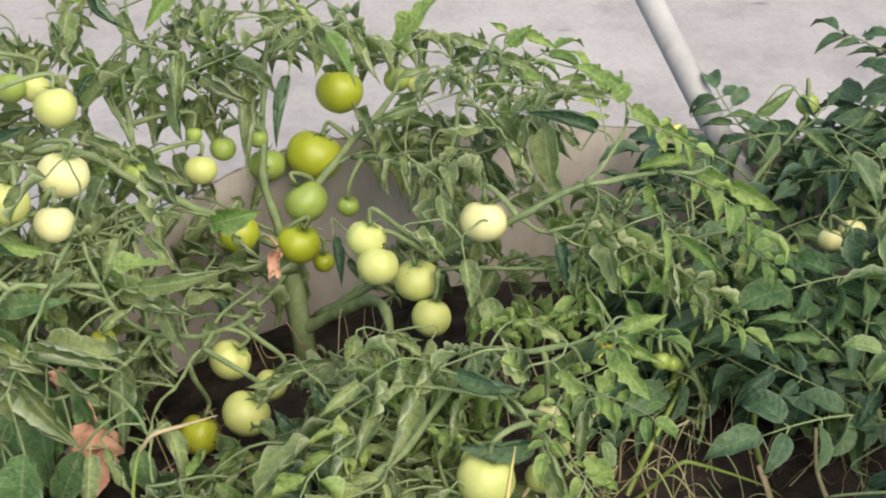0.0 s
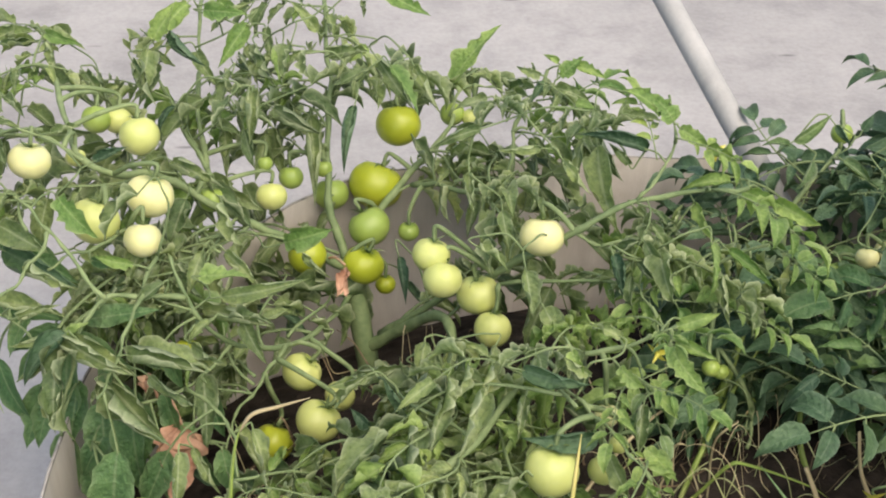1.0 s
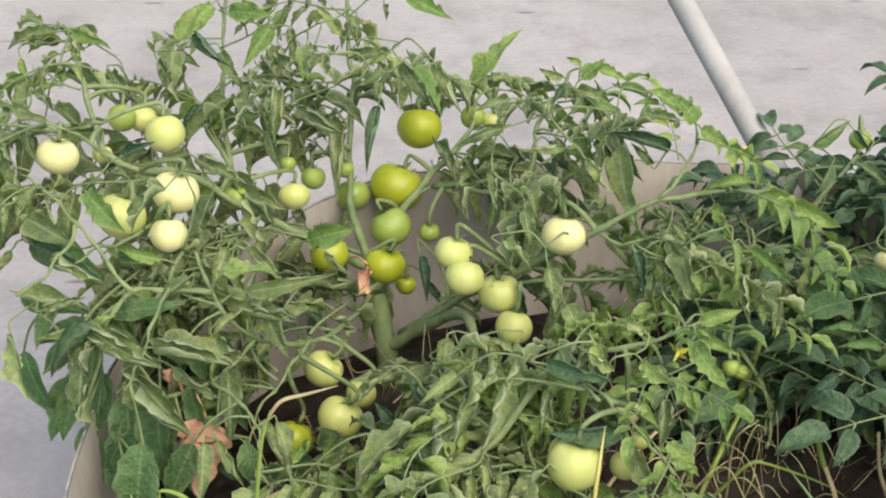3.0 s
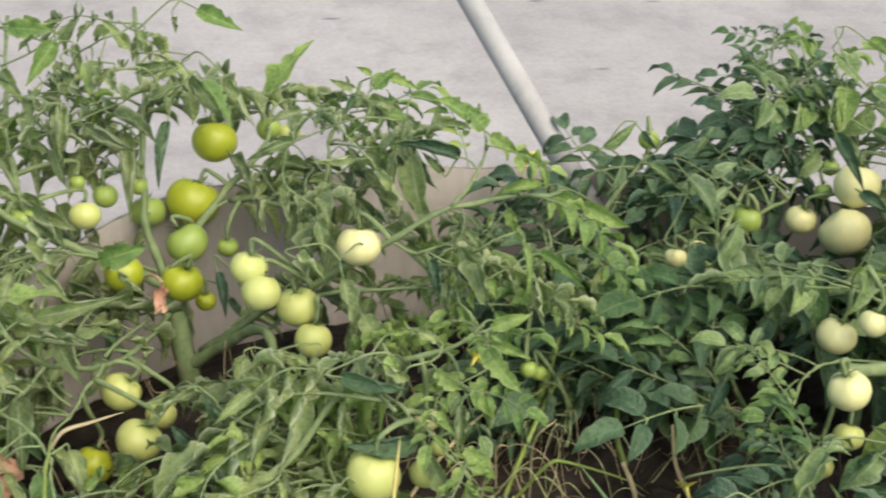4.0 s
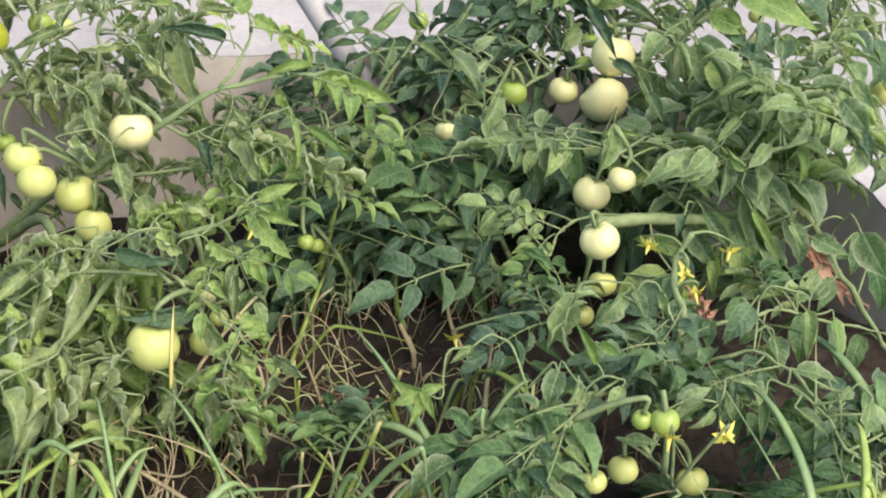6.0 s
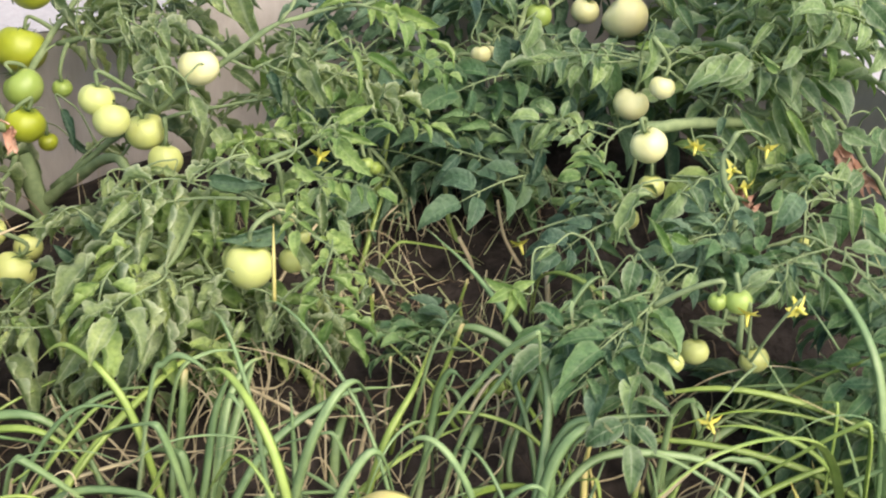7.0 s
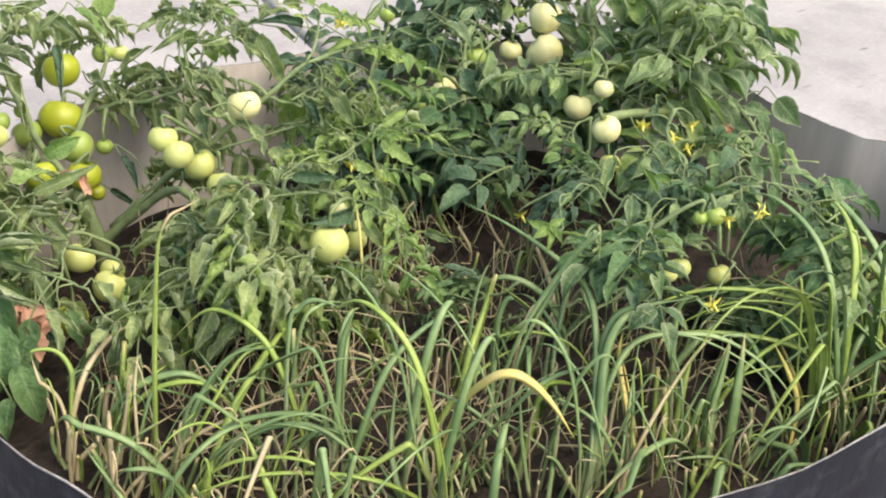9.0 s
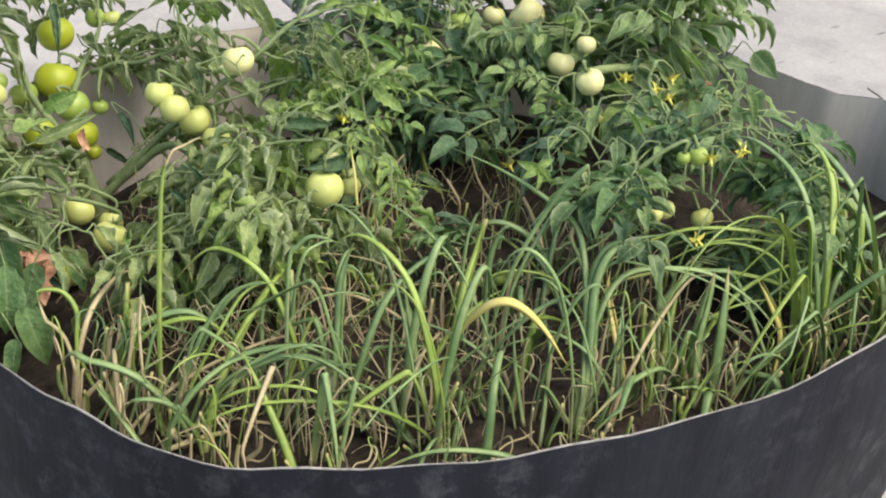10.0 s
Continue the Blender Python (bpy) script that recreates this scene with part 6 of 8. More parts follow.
leaflet(plant_c, (0.732, 0.278, 0.689), (0.740, 0.242, 0.666), 0.30, DEEP)
leaflet(plant_c, (0.727, 0.234, 0.629), (0.714, 0.186, 0.587), 0.45, DEEP)
leaflet(plant_c, (0.703, 0.262, 0.651), (0.687, 0.233, 0.622), 0.30, LEAF)
leaflet(plant_c, (0.445, 0.406, 0.683), (0.485, 0.364, 0.678), 0.50, FRESH)
leaflet(plant_c, (0.474, 0.361, 0.642), (0.435, 0.377, 0.659), 0.30, LEAF)
leaflet(plant_c, (0.543, 0.350, 0.669), (0.502, 0.325, 0.636), 0.40, DEEP)
leaflet(plant_c, (0.500, 0.339, 0.629), (0.463, 0.324, 0.607), 0.35, LEAF)
leaflet(plant_c, (0.615, 0.335, 0.693), (0.618, 0.303, 0.670), 0.40, LEAF)
leaflet(plant_c, (0.637, 0.324, 0.691), (0.658, 0.299, 0.685), 0.40, LEAF)
leaflet(plant_c, (0.425, 0.195, 0.677), (0.445, 0.113, 0.627), 0.36, LEAF)
leaflet(plant_c, (0.262, 0.183, 0.566), (0.246, 0.133, 0.522), 0.34, DEEP)
leaflet(plant_c, (0.305, 0.170, 0.575), (0.343, 0.143, 0.583), 0.28, FRESH)
leaflet(plant_c, (0.387, 0.211, 0.676), (0.352, 0.192, 0.650), 0.45, LEAF)
leaflet(plant_c, (0.399, 0.201, 0.670), (0.407, 0.158, 0.642), 0.40, LEAF)
leaflet(plant_c, (0.362, 0.179, 0.619), (0.369, 0.144, 0.597), 0.40, LEAF)
leaflet(plant_c, (0.438, 0.153, 0.631), (0.405, 0.143, 0.615), 0.35, LEAF)
leaflet(plant_c, (0.348, 0.218, 0.661), (0.368, 0.221, 0.693), 0.35, LEAF)
leaflet(plant_c, (0.470, 0.172, 0.674), (0.499, 0.139, 0.669), 0.35, DEEP)
leaflet(plant_c, (0.499, 0.180, 0.702), (0.479, 0.152, 0.673), 0.40, DEEP)
leaflet(plant_c, (0.360, 0.027, 0.632), (0.319, 0.011, 0.608), 0.40, LEAF)
leaflet(plant_c, (0.363, 0.016, 0.619), (0.331, 0.006, 0.603), 0.30, LEAF)
leaflet(plant_c, (0.393, 0.004, 0.622), (0.372, 0.019, 0.642), 0.40, FRESH)
leaflet(plant_c, (0.451, -0.004, 0.646), (0.444, -0.035, 0.620), 0.35, FRESH)
leaflet(plant_c, (0.309, 0.044, 0.623), (0.321, 0.047, 0.646), 0.30, FRESH)
leaflet(plant_c, (0.423, 0.042, 0.689), (0.410, 0.015, 0.662), 0.35, LEAF)
leaflet(plant_c, (0.441, 0.028, 0.681), (0.441, 0.002, 0.661), 0.40, LEAF)
leaflet(plant_c, (0.501, 0.010, 0.694), (0.519, -0.032, 0.672), 0.40, LEAF)
leaflet(plant_c, (0.501, -0.008, 0.670), (0.519, -0.051, 0.648), 0.40, DEEP)
leaflet(plant_c, (0.516, -0.032, 0.649), (0.487, -0.046, 0.629), 0.45, LEAF)
leaflet(plant_c, (0.333, 0.035, 0.626), (0.301, 0.020, 0.605), 0.40, LEAF)
leaflet(plant_c, (0.393, 0.038, 0.665), (0.360, 0.024, 0.644), 0.40, LEAF)
leaflet(plant_c, (0.420, 0.010, 0.645), (0.393, -0.003, 0.627), 0.35, LEAF)
leaflet(plant_c, (0.476, 0.014, 0.684), (0.462, -0.012, 0.658), 0.35, LEAF)
leaflet(plant_c, (0.515, 0.018, 0.712), (0.528, -0.014, 0.695), 0.35, LEAF)
leaflet(plant_c, (0.505, -0.083, 0.577), (0.515, -0.129, 0.548), 0.50, LEAF)
leaflet(plant_c, (0.453, -0.066, 0.568), (0.481, -0.098, 0.562), 0.40, LEAF)
leaflet(plant_c, (0.462, -0.102, 0.527), (0.440, -0.110, 0.515), 0.40, LEAF)
leaflet(plant_c, (0.395, -0.026, 0.585), (0.406, -0.083, 0.548), 0.18, FRESH)
leaflet(plant_c, (0.434, -0.050, 0.577), (0.438, -0.073, 0.563), 0.40, LEAF)
leaflet(plant_c, (0.295, -0.038, 0.510), (0.247, -0.024, 0.520), 0.30, LEAF)
leaflet(plant_c, (0.324, -0.002, 0.573), (0.310, -0.018, 0.556), 0.30, DEEP)
leaflet(plant_c, (0.475, 0.515, 0.689), (0.503, 0.475, 0.675), 0.50, FRESH)
leaflet(plant_c, (0.553, 0.454, 0.655), (0.470, 0.466, 0.656), 0.50, FRESH)
leaflet(plant_c, (0.437, 0.517, 0.670), (0.454, 0.477, 0.647), 0.55, LEAF)
leaflet(plant_c, (0.439, 0.491, 0.636), (0.429, 0.444, 0.594), 0.36, FRESH)
leaflet(plant_c, (0.611, 0.458, 0.696), (0.633, 0.411, 0.671), 0.40, FRESH)
leaflet(plant_c, (0.654, 0.448, 0.708), (0.635, 0.423, 0.680), 0.40, LEAF)
leaflet(plant_c, (0.609, 0.428, 0.654), (0.630, 0.416, 0.663), 0.40, LEAF)
leaflet(plant_c, (0.677, 0.408, 0.668), (0.706, 0.399, 0.691), 0.30, FRESH)
leaflet(plant_c, (0.696, 0.387, 0.651), (0.716, 0.372, 0.655), 0.50, LEAF)
leaflet(plant_c, (0.682, 0.388, 0.644), (0.666, 0.373, 0.626), 0.50, LEAF)
leaflet(plant_c, (0.600, 0.451, 0.679), (0.596, 0.425, 0.656), 0.40, LEAF)
leaflet(plant_c, (0.581, 0.475, 0.700), (0.583, 0.458, 0.688), 0.40, LEAF)
leaflet(plant_c, (0.692, 0.437, 0.716), (0.687, 0.419, 0.699), 0.30, LEAF)
leaflet(plant_c, (0.494, 0.490, 0.668), (0.512, 0.457, 0.652), 0.50, LEAF)
leaflet(plant_c, (0.518, 0.493, 0.686), (0.542, 0.463, 0.678), 0.40, LEAF)
leaflet(plant_c, (0.568, 0.437, 0.642), (0.542, 0.418, 0.617), 0.40, DEEP)
leaflet(plant_c, (0.534, 0.456, 0.646), (0.504, 0.441, 0.624), 0.40, LEAF)
leaflet(plant_c, (0.676, 0.326, 0.772), (0.666, 0.263, 0.716), 0.36, FRESH)
leaflet(plant_c, (0.368, 0.366, 0.639), (0.384, 0.302, 0.597), 0.28, DEEP)
leaflet(plant_c, (0.414, 0.384, 0.690), (0.438, 0.348, 0.677), 0.30, LEAF)
leaflet(plant_c, (0.408, 0.354, 0.647), (0.447, 0.309, 0.637), 0.30, LEAF)
leaflet(plant_c, (0.486, 0.344, 0.680), (0.507, 0.299, 0.657), 0.55, DEEP)
leaflet(plant_c, (0.550, 0.310, 0.674), (0.629, 0.222, 0.657), 0.24, FRESH)
leaflet(plant_c, (0.514, 0.307, 0.647), (0.548, 0.265, 0.636), 0.36, FRESH)
leaflet(plant_c, (0.493, 0.293, 0.616), (0.514, 0.209, 0.561), 0.40, LEAF)
leaflet(plant_c, (0.422, 0.317, 0.605), (0.448, 0.273, 0.586), 0.50, LEAF)
leaflet(plant_c, (0.549, 0.262, 0.608), (0.579, 0.236, 0.609), 0.45, DEEP)
leaflet(plant_c, (0.628, 0.279, 0.679), (0.648, 0.233, 0.654), 0.40, DEEP)
leaflet(plant_c, (0.683, 0.263, 0.690), (0.648, 0.264, 0.685), 0.36, DEEP)
leaflet(plant_c, (0.684, 0.266, 0.695), (0.708, 0.245, 0.697), 0.36, DEEP)
leaflet(plant_c, (0.604, 0.230, 0.599), (0.635, 0.207, 0.604), 0.50, LEAF)
leaflet(plant_c, (0.543, 0.237, 0.571), (0.569, 0.208, 0.565), 0.36, LEAF)
leaflet(plant_c, (0.584, 0.217, 0.568), (0.588, 0.178, 0.540), 0.45, LEAF)
leaflet(plant_c, (0.602, 0.178, 0.527), (0.628, 0.171, 0.549), 0.45, LEAF)
leaflet(plant_c, (0.658, 0.189, 0.576), (0.682, 0.140, 0.552), 0.40, LEAF)
leaflet(plant_c, (0.442, 0.304, 0.600), (0.465, 0.266, 0.584), 0.40, LEAF)
leaflet(plant_c, (0.421, 0.290, 0.569), (0.431, 0.252, 0.544), 0.40, LEAF)
leaflet(plant_c, (0.463, 0.256, 0.548), (0.498, 0.215, 0.539), 0.36, LEAF)
leaflet(plant_c, (0.404, 0.273, 0.535), (0.415, 0.238, 0.514), 0.36, DEEP)
leaflet(plant_c, (0.474, 0.225, 0.514), (0.507, 0.209, 0.530), 0.36, DEEP)
leaflet(plant_c, (0.557, 0.216, 0.551), (0.575, 0.191, 0.543), 0.40, LEAF)
leaflet(plant_c, (0.660, 0.156, 0.533), (0.677, 0.129, 0.522), 0.40, LEAF)
leaflet(plant_c, (0.648, 0.182, 0.561), (0.649, 0.149, 0.535), 0.36, LEAF)
leaflet(plant_c, (0.532, 0.329, 0.688), (0.562, 0.300, 0.686), 0.40, DEEP)
leaflet(plant_c, (0.448, 0.355, 0.672), (0.468, 0.319, 0.655), 0.40, LEAF)
leaflet(plant_c, (0.455, 0.323, 0.634), (0.480, 0.291, 0.624), 0.40, LEAF)
leaflet(plant_c, (0.527, 0.286, 0.627), (0.552, 0.256, 0.620), 0.40, DEEP)
leaflet(plant_c, (0.593, 0.259, 0.630), (0.613, 0.229, 0.620), 0.40, LEAF)
leaflet(plant_c, (0.633, 0.238, 0.627), (0.648, 0.205, 0.609), 0.40, LEAF)
leaflet(plant_c, (0.685, 0.230, 0.647), (0.697, 0.198, 0.629), 0.40, DEEP)
leaflet(plant_c, (0.672, 0.211, 0.613), (0.685, 0.174, 0.592), 0.40, LEAF)
leaflet(plant_c, (0.453, 0.276, 0.569), (0.470, 0.245, 0.554), 0.40, LEAF)
leaflet(plant_c, (0.390, 0.315, 0.584), (0.415, 0.280, 0.571), 0.36, DEEP)
leaflet(plant_c, (0.520, 0.254, 0.580), (0.536, 0.220, 0.562), 0.40, LEAF)
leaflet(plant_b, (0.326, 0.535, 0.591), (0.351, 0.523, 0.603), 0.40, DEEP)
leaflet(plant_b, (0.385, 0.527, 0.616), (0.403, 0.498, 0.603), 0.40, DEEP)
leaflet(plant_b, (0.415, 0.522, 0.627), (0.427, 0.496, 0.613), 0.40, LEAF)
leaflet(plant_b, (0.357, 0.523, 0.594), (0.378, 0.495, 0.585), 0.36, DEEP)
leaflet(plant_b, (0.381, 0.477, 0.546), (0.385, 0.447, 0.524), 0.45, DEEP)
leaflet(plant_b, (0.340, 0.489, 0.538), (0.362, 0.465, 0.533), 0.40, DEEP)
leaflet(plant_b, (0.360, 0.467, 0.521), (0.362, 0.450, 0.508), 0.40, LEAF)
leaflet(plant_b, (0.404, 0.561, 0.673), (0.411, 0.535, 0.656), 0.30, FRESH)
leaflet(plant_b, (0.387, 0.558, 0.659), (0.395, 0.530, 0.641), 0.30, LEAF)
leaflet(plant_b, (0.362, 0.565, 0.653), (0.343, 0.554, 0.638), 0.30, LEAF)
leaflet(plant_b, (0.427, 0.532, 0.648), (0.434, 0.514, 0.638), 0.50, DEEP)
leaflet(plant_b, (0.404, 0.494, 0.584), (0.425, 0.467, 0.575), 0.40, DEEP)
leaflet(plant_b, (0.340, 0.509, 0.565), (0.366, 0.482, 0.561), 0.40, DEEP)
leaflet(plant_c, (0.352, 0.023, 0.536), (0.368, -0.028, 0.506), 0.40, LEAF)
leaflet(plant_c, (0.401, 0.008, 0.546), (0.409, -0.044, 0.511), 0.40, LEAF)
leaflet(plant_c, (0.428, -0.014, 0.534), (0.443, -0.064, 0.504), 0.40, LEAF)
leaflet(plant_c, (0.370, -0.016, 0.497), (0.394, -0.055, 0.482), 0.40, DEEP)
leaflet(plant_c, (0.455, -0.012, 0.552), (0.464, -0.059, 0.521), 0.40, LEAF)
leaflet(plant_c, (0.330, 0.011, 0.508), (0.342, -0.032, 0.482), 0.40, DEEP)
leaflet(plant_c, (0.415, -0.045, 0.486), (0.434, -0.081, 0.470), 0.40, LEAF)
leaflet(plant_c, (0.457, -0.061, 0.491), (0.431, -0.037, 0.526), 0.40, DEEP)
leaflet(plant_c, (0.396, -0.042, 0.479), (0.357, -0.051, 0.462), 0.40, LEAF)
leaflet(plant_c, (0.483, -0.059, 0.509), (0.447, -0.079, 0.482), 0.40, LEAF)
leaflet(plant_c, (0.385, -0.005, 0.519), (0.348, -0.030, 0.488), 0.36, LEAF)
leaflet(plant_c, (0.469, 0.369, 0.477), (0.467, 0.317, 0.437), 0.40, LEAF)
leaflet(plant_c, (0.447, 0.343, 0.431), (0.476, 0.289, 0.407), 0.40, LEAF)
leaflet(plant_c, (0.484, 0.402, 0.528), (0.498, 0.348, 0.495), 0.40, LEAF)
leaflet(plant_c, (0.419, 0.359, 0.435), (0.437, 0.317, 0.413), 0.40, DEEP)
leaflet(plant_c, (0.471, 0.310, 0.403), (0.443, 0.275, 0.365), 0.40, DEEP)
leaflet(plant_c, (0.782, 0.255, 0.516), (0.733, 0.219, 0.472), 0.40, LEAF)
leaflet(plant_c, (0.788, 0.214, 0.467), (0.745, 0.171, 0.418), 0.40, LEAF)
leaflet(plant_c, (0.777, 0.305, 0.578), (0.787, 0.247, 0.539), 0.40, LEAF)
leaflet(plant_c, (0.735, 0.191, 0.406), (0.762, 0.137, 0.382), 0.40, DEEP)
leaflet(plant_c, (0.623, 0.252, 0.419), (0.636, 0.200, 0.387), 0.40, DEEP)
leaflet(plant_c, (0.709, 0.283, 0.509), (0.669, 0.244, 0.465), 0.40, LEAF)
# the low plant in front of the tall one
rng.seed(24)
plant_d = plant("low flowering tomato plant with yellow blossoms", (0.252, -0.164))
branch(plant_d, 0.0070, 0.004, 5, 0.11, (0.247, -0.173, 0.447), (0.239, -0.173, 0.512), (0.248, -0.140, 0.559), (0.264, -0.085, 0.571), (0.288, -0.072, 0.601))
branch(plant_d, 0.006, 0.003, 6, 0.13, (0.247, -0.173, 0.447), (0.124, -0.209, 0.536), (0.063, -0.267, 0.564), (0.023, -0.307, 0.558))
branch(plant_d, 0.004, 0.002, 7, 0.13, (0.245, -0.166, 0.489), (0.276, -0.194, 0.542), (0.314, -0.250, 0.561), (0.349, -0.298, 0.555))
branch(plant_d, 0.0035, 0.002, 6, 0.13, (0.242, -0.160, 0.531), (0.335, -0.141, 0.541), (0.428, -0.155, 0.525), (0.493, -0.191, 0.518))
branch(plant_d, 0.0038, 0.002, 6, 0.13, (0.247, -0.173, 0.447), (0.144, -0.291, 0.529), (0.139, -0.352, 0.535))
branch(plant_d, 0.0035, 0.002, 6, 0.13, (0.314, -0.250, 0.561), (0.314, -0.349, 0.555), (0.357, -0.388, 0.531))
branch(plant_d, 0.004, 0.003, 4, 0.11, (0.124, -0.209, 0.536), (0.130, -0.133, 0.533), (0.130, -0.079, 0.533))
branch(plant_d, 0.004, 0.002, 5, 0.13, (0.110, -0.213, 0.440), (0.027, -0.214, 0.410), (-0.039, -0.222, 0.380))
branch(plant_d, 0.004, 0.002, 5, 0.13, (0.211, -0.289, 0.420), (0.122, -0.322, 0.400))
branch(plant_d, 0.004, 0.002, 5, 0.13, (0.360, -0.322, 0.420), (0.263, -0.355, 0.400))
branch(plant_d, 0.004, 0.002, 5, 0.09, (0.039, -0.187, 0.420), (-0.007, -0.157, 0.400), (-0.053, -0.127, 0.380))
branch(plant_d, 0.004, 0.002, 5, 0.09, (-0.043, -0.143, 0.450), (-0.080, -0.116, 0.420), (-0.104, -0.099, 0.400))
branch(plant_d, 0.004, 0.002, 5, 0.09, (-0.000, -0.177, 0.380), (-0.050, -0.163, 0.370))
broad_leaf(plant_d, (0.334, -0.120, 0.546), (0.308, -0.150, 0.512), 0.62)
broad_leaf(plant_d, (0.397, -0.150, 0.535), (0.386, -0.180, 0.494), 0.55)
broad_leaf(plant_d, (0.208, -0.150, 0.554), (0.191, -0.180, 0.499), 0.48)
broad_leaf(plant_d, (0.181, -0.040, 0.514), (0.142, -0.070, 0.470), 0.50)
broad_leaf(plant_d, (0.225, -0.060, 0.510), (0.189, -0.080, 0.492), 0.60)
broad_leaf(plant_d, (0.456, -0.130, 0.501), (0.465, -0.160, 0.453), 0.42)
broad_leaf(plant_d, (0.286, -0.140, 0.542), (0.279, -0.160, 0.520), 0.55)
broad_leaf(plant_d, (0.344, -0.180, 0.531), (0.332, -0.200, 0.502), 0.60)
tomato(plant_d, (0.390, -0.347, 0.446), 0.0226, PALE, 10)
tomato(plant_d, (0.135, -0.265, 0.486), 0.0150, PALE, 10)
tomato(plant_d, (0.092, -0.285, 0.500), 0.0120, PALE, -10)
tomato(plant_d, (0.219, -0.267, 0.447), 0.0165, PALE, 0)
tomato(plant_d, (0.135, -0.306, 0.588), 0.0135, GREEN, 0)
tomato(plant_d, (0.118, -0.296, 0.584), 0.0095, GREEN, 0)
tomato(plant_d, (-0.002, -0.112, 0.337), 0.0125, GREEN, 10)
tomato(plant_d, (-0.026, -0.116, 0.341), 0.0105, GREEN, -10)
tomato(plant_d, (0.418, -0.096, 0.430), 0.0110, PALE, 0)
tomato(plant_c, (0.244, 0.036, 0.412), 0.0150, PALE, 0)
dry_leaf(plant_c, (0.524, 0.030, 0.482), (0.652, 0.000, 0.366), .13)
dry_leaf(plant_c, (0.320, -0.058, 0.500), (0.319, -0.108, 0.504), .5)
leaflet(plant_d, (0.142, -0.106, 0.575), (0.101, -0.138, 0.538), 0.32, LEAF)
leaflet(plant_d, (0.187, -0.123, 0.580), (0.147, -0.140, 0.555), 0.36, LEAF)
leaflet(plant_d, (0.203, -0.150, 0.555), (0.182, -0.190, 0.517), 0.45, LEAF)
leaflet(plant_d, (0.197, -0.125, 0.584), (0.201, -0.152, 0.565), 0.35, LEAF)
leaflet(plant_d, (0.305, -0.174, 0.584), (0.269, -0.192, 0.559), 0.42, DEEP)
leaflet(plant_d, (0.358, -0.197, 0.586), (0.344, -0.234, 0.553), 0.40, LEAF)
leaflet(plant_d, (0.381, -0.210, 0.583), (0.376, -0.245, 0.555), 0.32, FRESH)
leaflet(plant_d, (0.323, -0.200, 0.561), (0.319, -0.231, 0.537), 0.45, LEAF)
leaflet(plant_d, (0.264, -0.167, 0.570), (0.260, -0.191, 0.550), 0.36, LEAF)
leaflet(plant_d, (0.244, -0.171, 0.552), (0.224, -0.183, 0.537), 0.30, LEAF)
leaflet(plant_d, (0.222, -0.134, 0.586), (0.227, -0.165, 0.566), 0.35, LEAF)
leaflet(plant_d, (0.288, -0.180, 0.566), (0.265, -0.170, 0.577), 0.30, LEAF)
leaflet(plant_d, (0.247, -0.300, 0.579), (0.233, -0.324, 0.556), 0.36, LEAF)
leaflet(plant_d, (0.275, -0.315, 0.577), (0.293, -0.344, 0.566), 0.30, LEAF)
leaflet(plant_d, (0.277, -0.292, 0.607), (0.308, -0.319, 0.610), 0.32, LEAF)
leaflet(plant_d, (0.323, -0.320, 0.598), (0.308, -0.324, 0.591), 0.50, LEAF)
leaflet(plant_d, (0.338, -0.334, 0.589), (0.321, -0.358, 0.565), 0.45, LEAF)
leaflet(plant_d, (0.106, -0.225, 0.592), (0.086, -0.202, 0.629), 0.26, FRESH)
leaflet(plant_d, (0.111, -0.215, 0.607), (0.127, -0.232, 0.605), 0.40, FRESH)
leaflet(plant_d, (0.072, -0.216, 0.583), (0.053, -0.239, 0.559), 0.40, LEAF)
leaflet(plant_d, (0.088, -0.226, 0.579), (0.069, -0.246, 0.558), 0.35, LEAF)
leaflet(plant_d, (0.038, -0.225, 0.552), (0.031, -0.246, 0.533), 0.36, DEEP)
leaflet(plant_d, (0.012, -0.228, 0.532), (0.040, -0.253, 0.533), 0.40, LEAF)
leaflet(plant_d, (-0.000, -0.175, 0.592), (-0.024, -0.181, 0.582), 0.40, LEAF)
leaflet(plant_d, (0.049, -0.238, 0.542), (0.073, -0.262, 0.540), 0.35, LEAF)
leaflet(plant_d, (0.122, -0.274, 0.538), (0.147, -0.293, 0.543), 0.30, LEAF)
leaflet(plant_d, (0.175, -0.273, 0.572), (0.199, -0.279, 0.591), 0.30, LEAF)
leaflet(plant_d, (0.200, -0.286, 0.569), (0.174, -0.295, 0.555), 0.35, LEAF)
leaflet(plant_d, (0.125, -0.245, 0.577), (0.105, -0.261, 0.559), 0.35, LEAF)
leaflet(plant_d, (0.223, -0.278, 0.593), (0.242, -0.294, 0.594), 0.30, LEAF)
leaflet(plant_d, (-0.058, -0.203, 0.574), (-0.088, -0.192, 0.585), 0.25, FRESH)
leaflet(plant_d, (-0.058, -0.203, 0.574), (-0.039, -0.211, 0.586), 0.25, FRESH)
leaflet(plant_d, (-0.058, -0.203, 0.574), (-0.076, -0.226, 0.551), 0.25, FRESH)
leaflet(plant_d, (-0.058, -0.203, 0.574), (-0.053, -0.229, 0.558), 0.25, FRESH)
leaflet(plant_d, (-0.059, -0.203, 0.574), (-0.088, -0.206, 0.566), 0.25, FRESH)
leaflet(plant_a, (-0.368, 0.018, 0.470), (-0.411, -0.011, 0.421), 0.38, LEAF)
leaflet(plant_a, (-0.303, -0.018, 0.470), (-0.330, -0.077, 0.409), 0.38, LEAF)
leaflet(plant_a, (-0.224, -0.048, 0.470), (-0.250, -0.105, 0.411), 0.38, LEAF)
leaflet(plant_a, (-0.392, 0.051, 0.470), (-0.427, 0.019, 0.424), 0.38, LEAF)
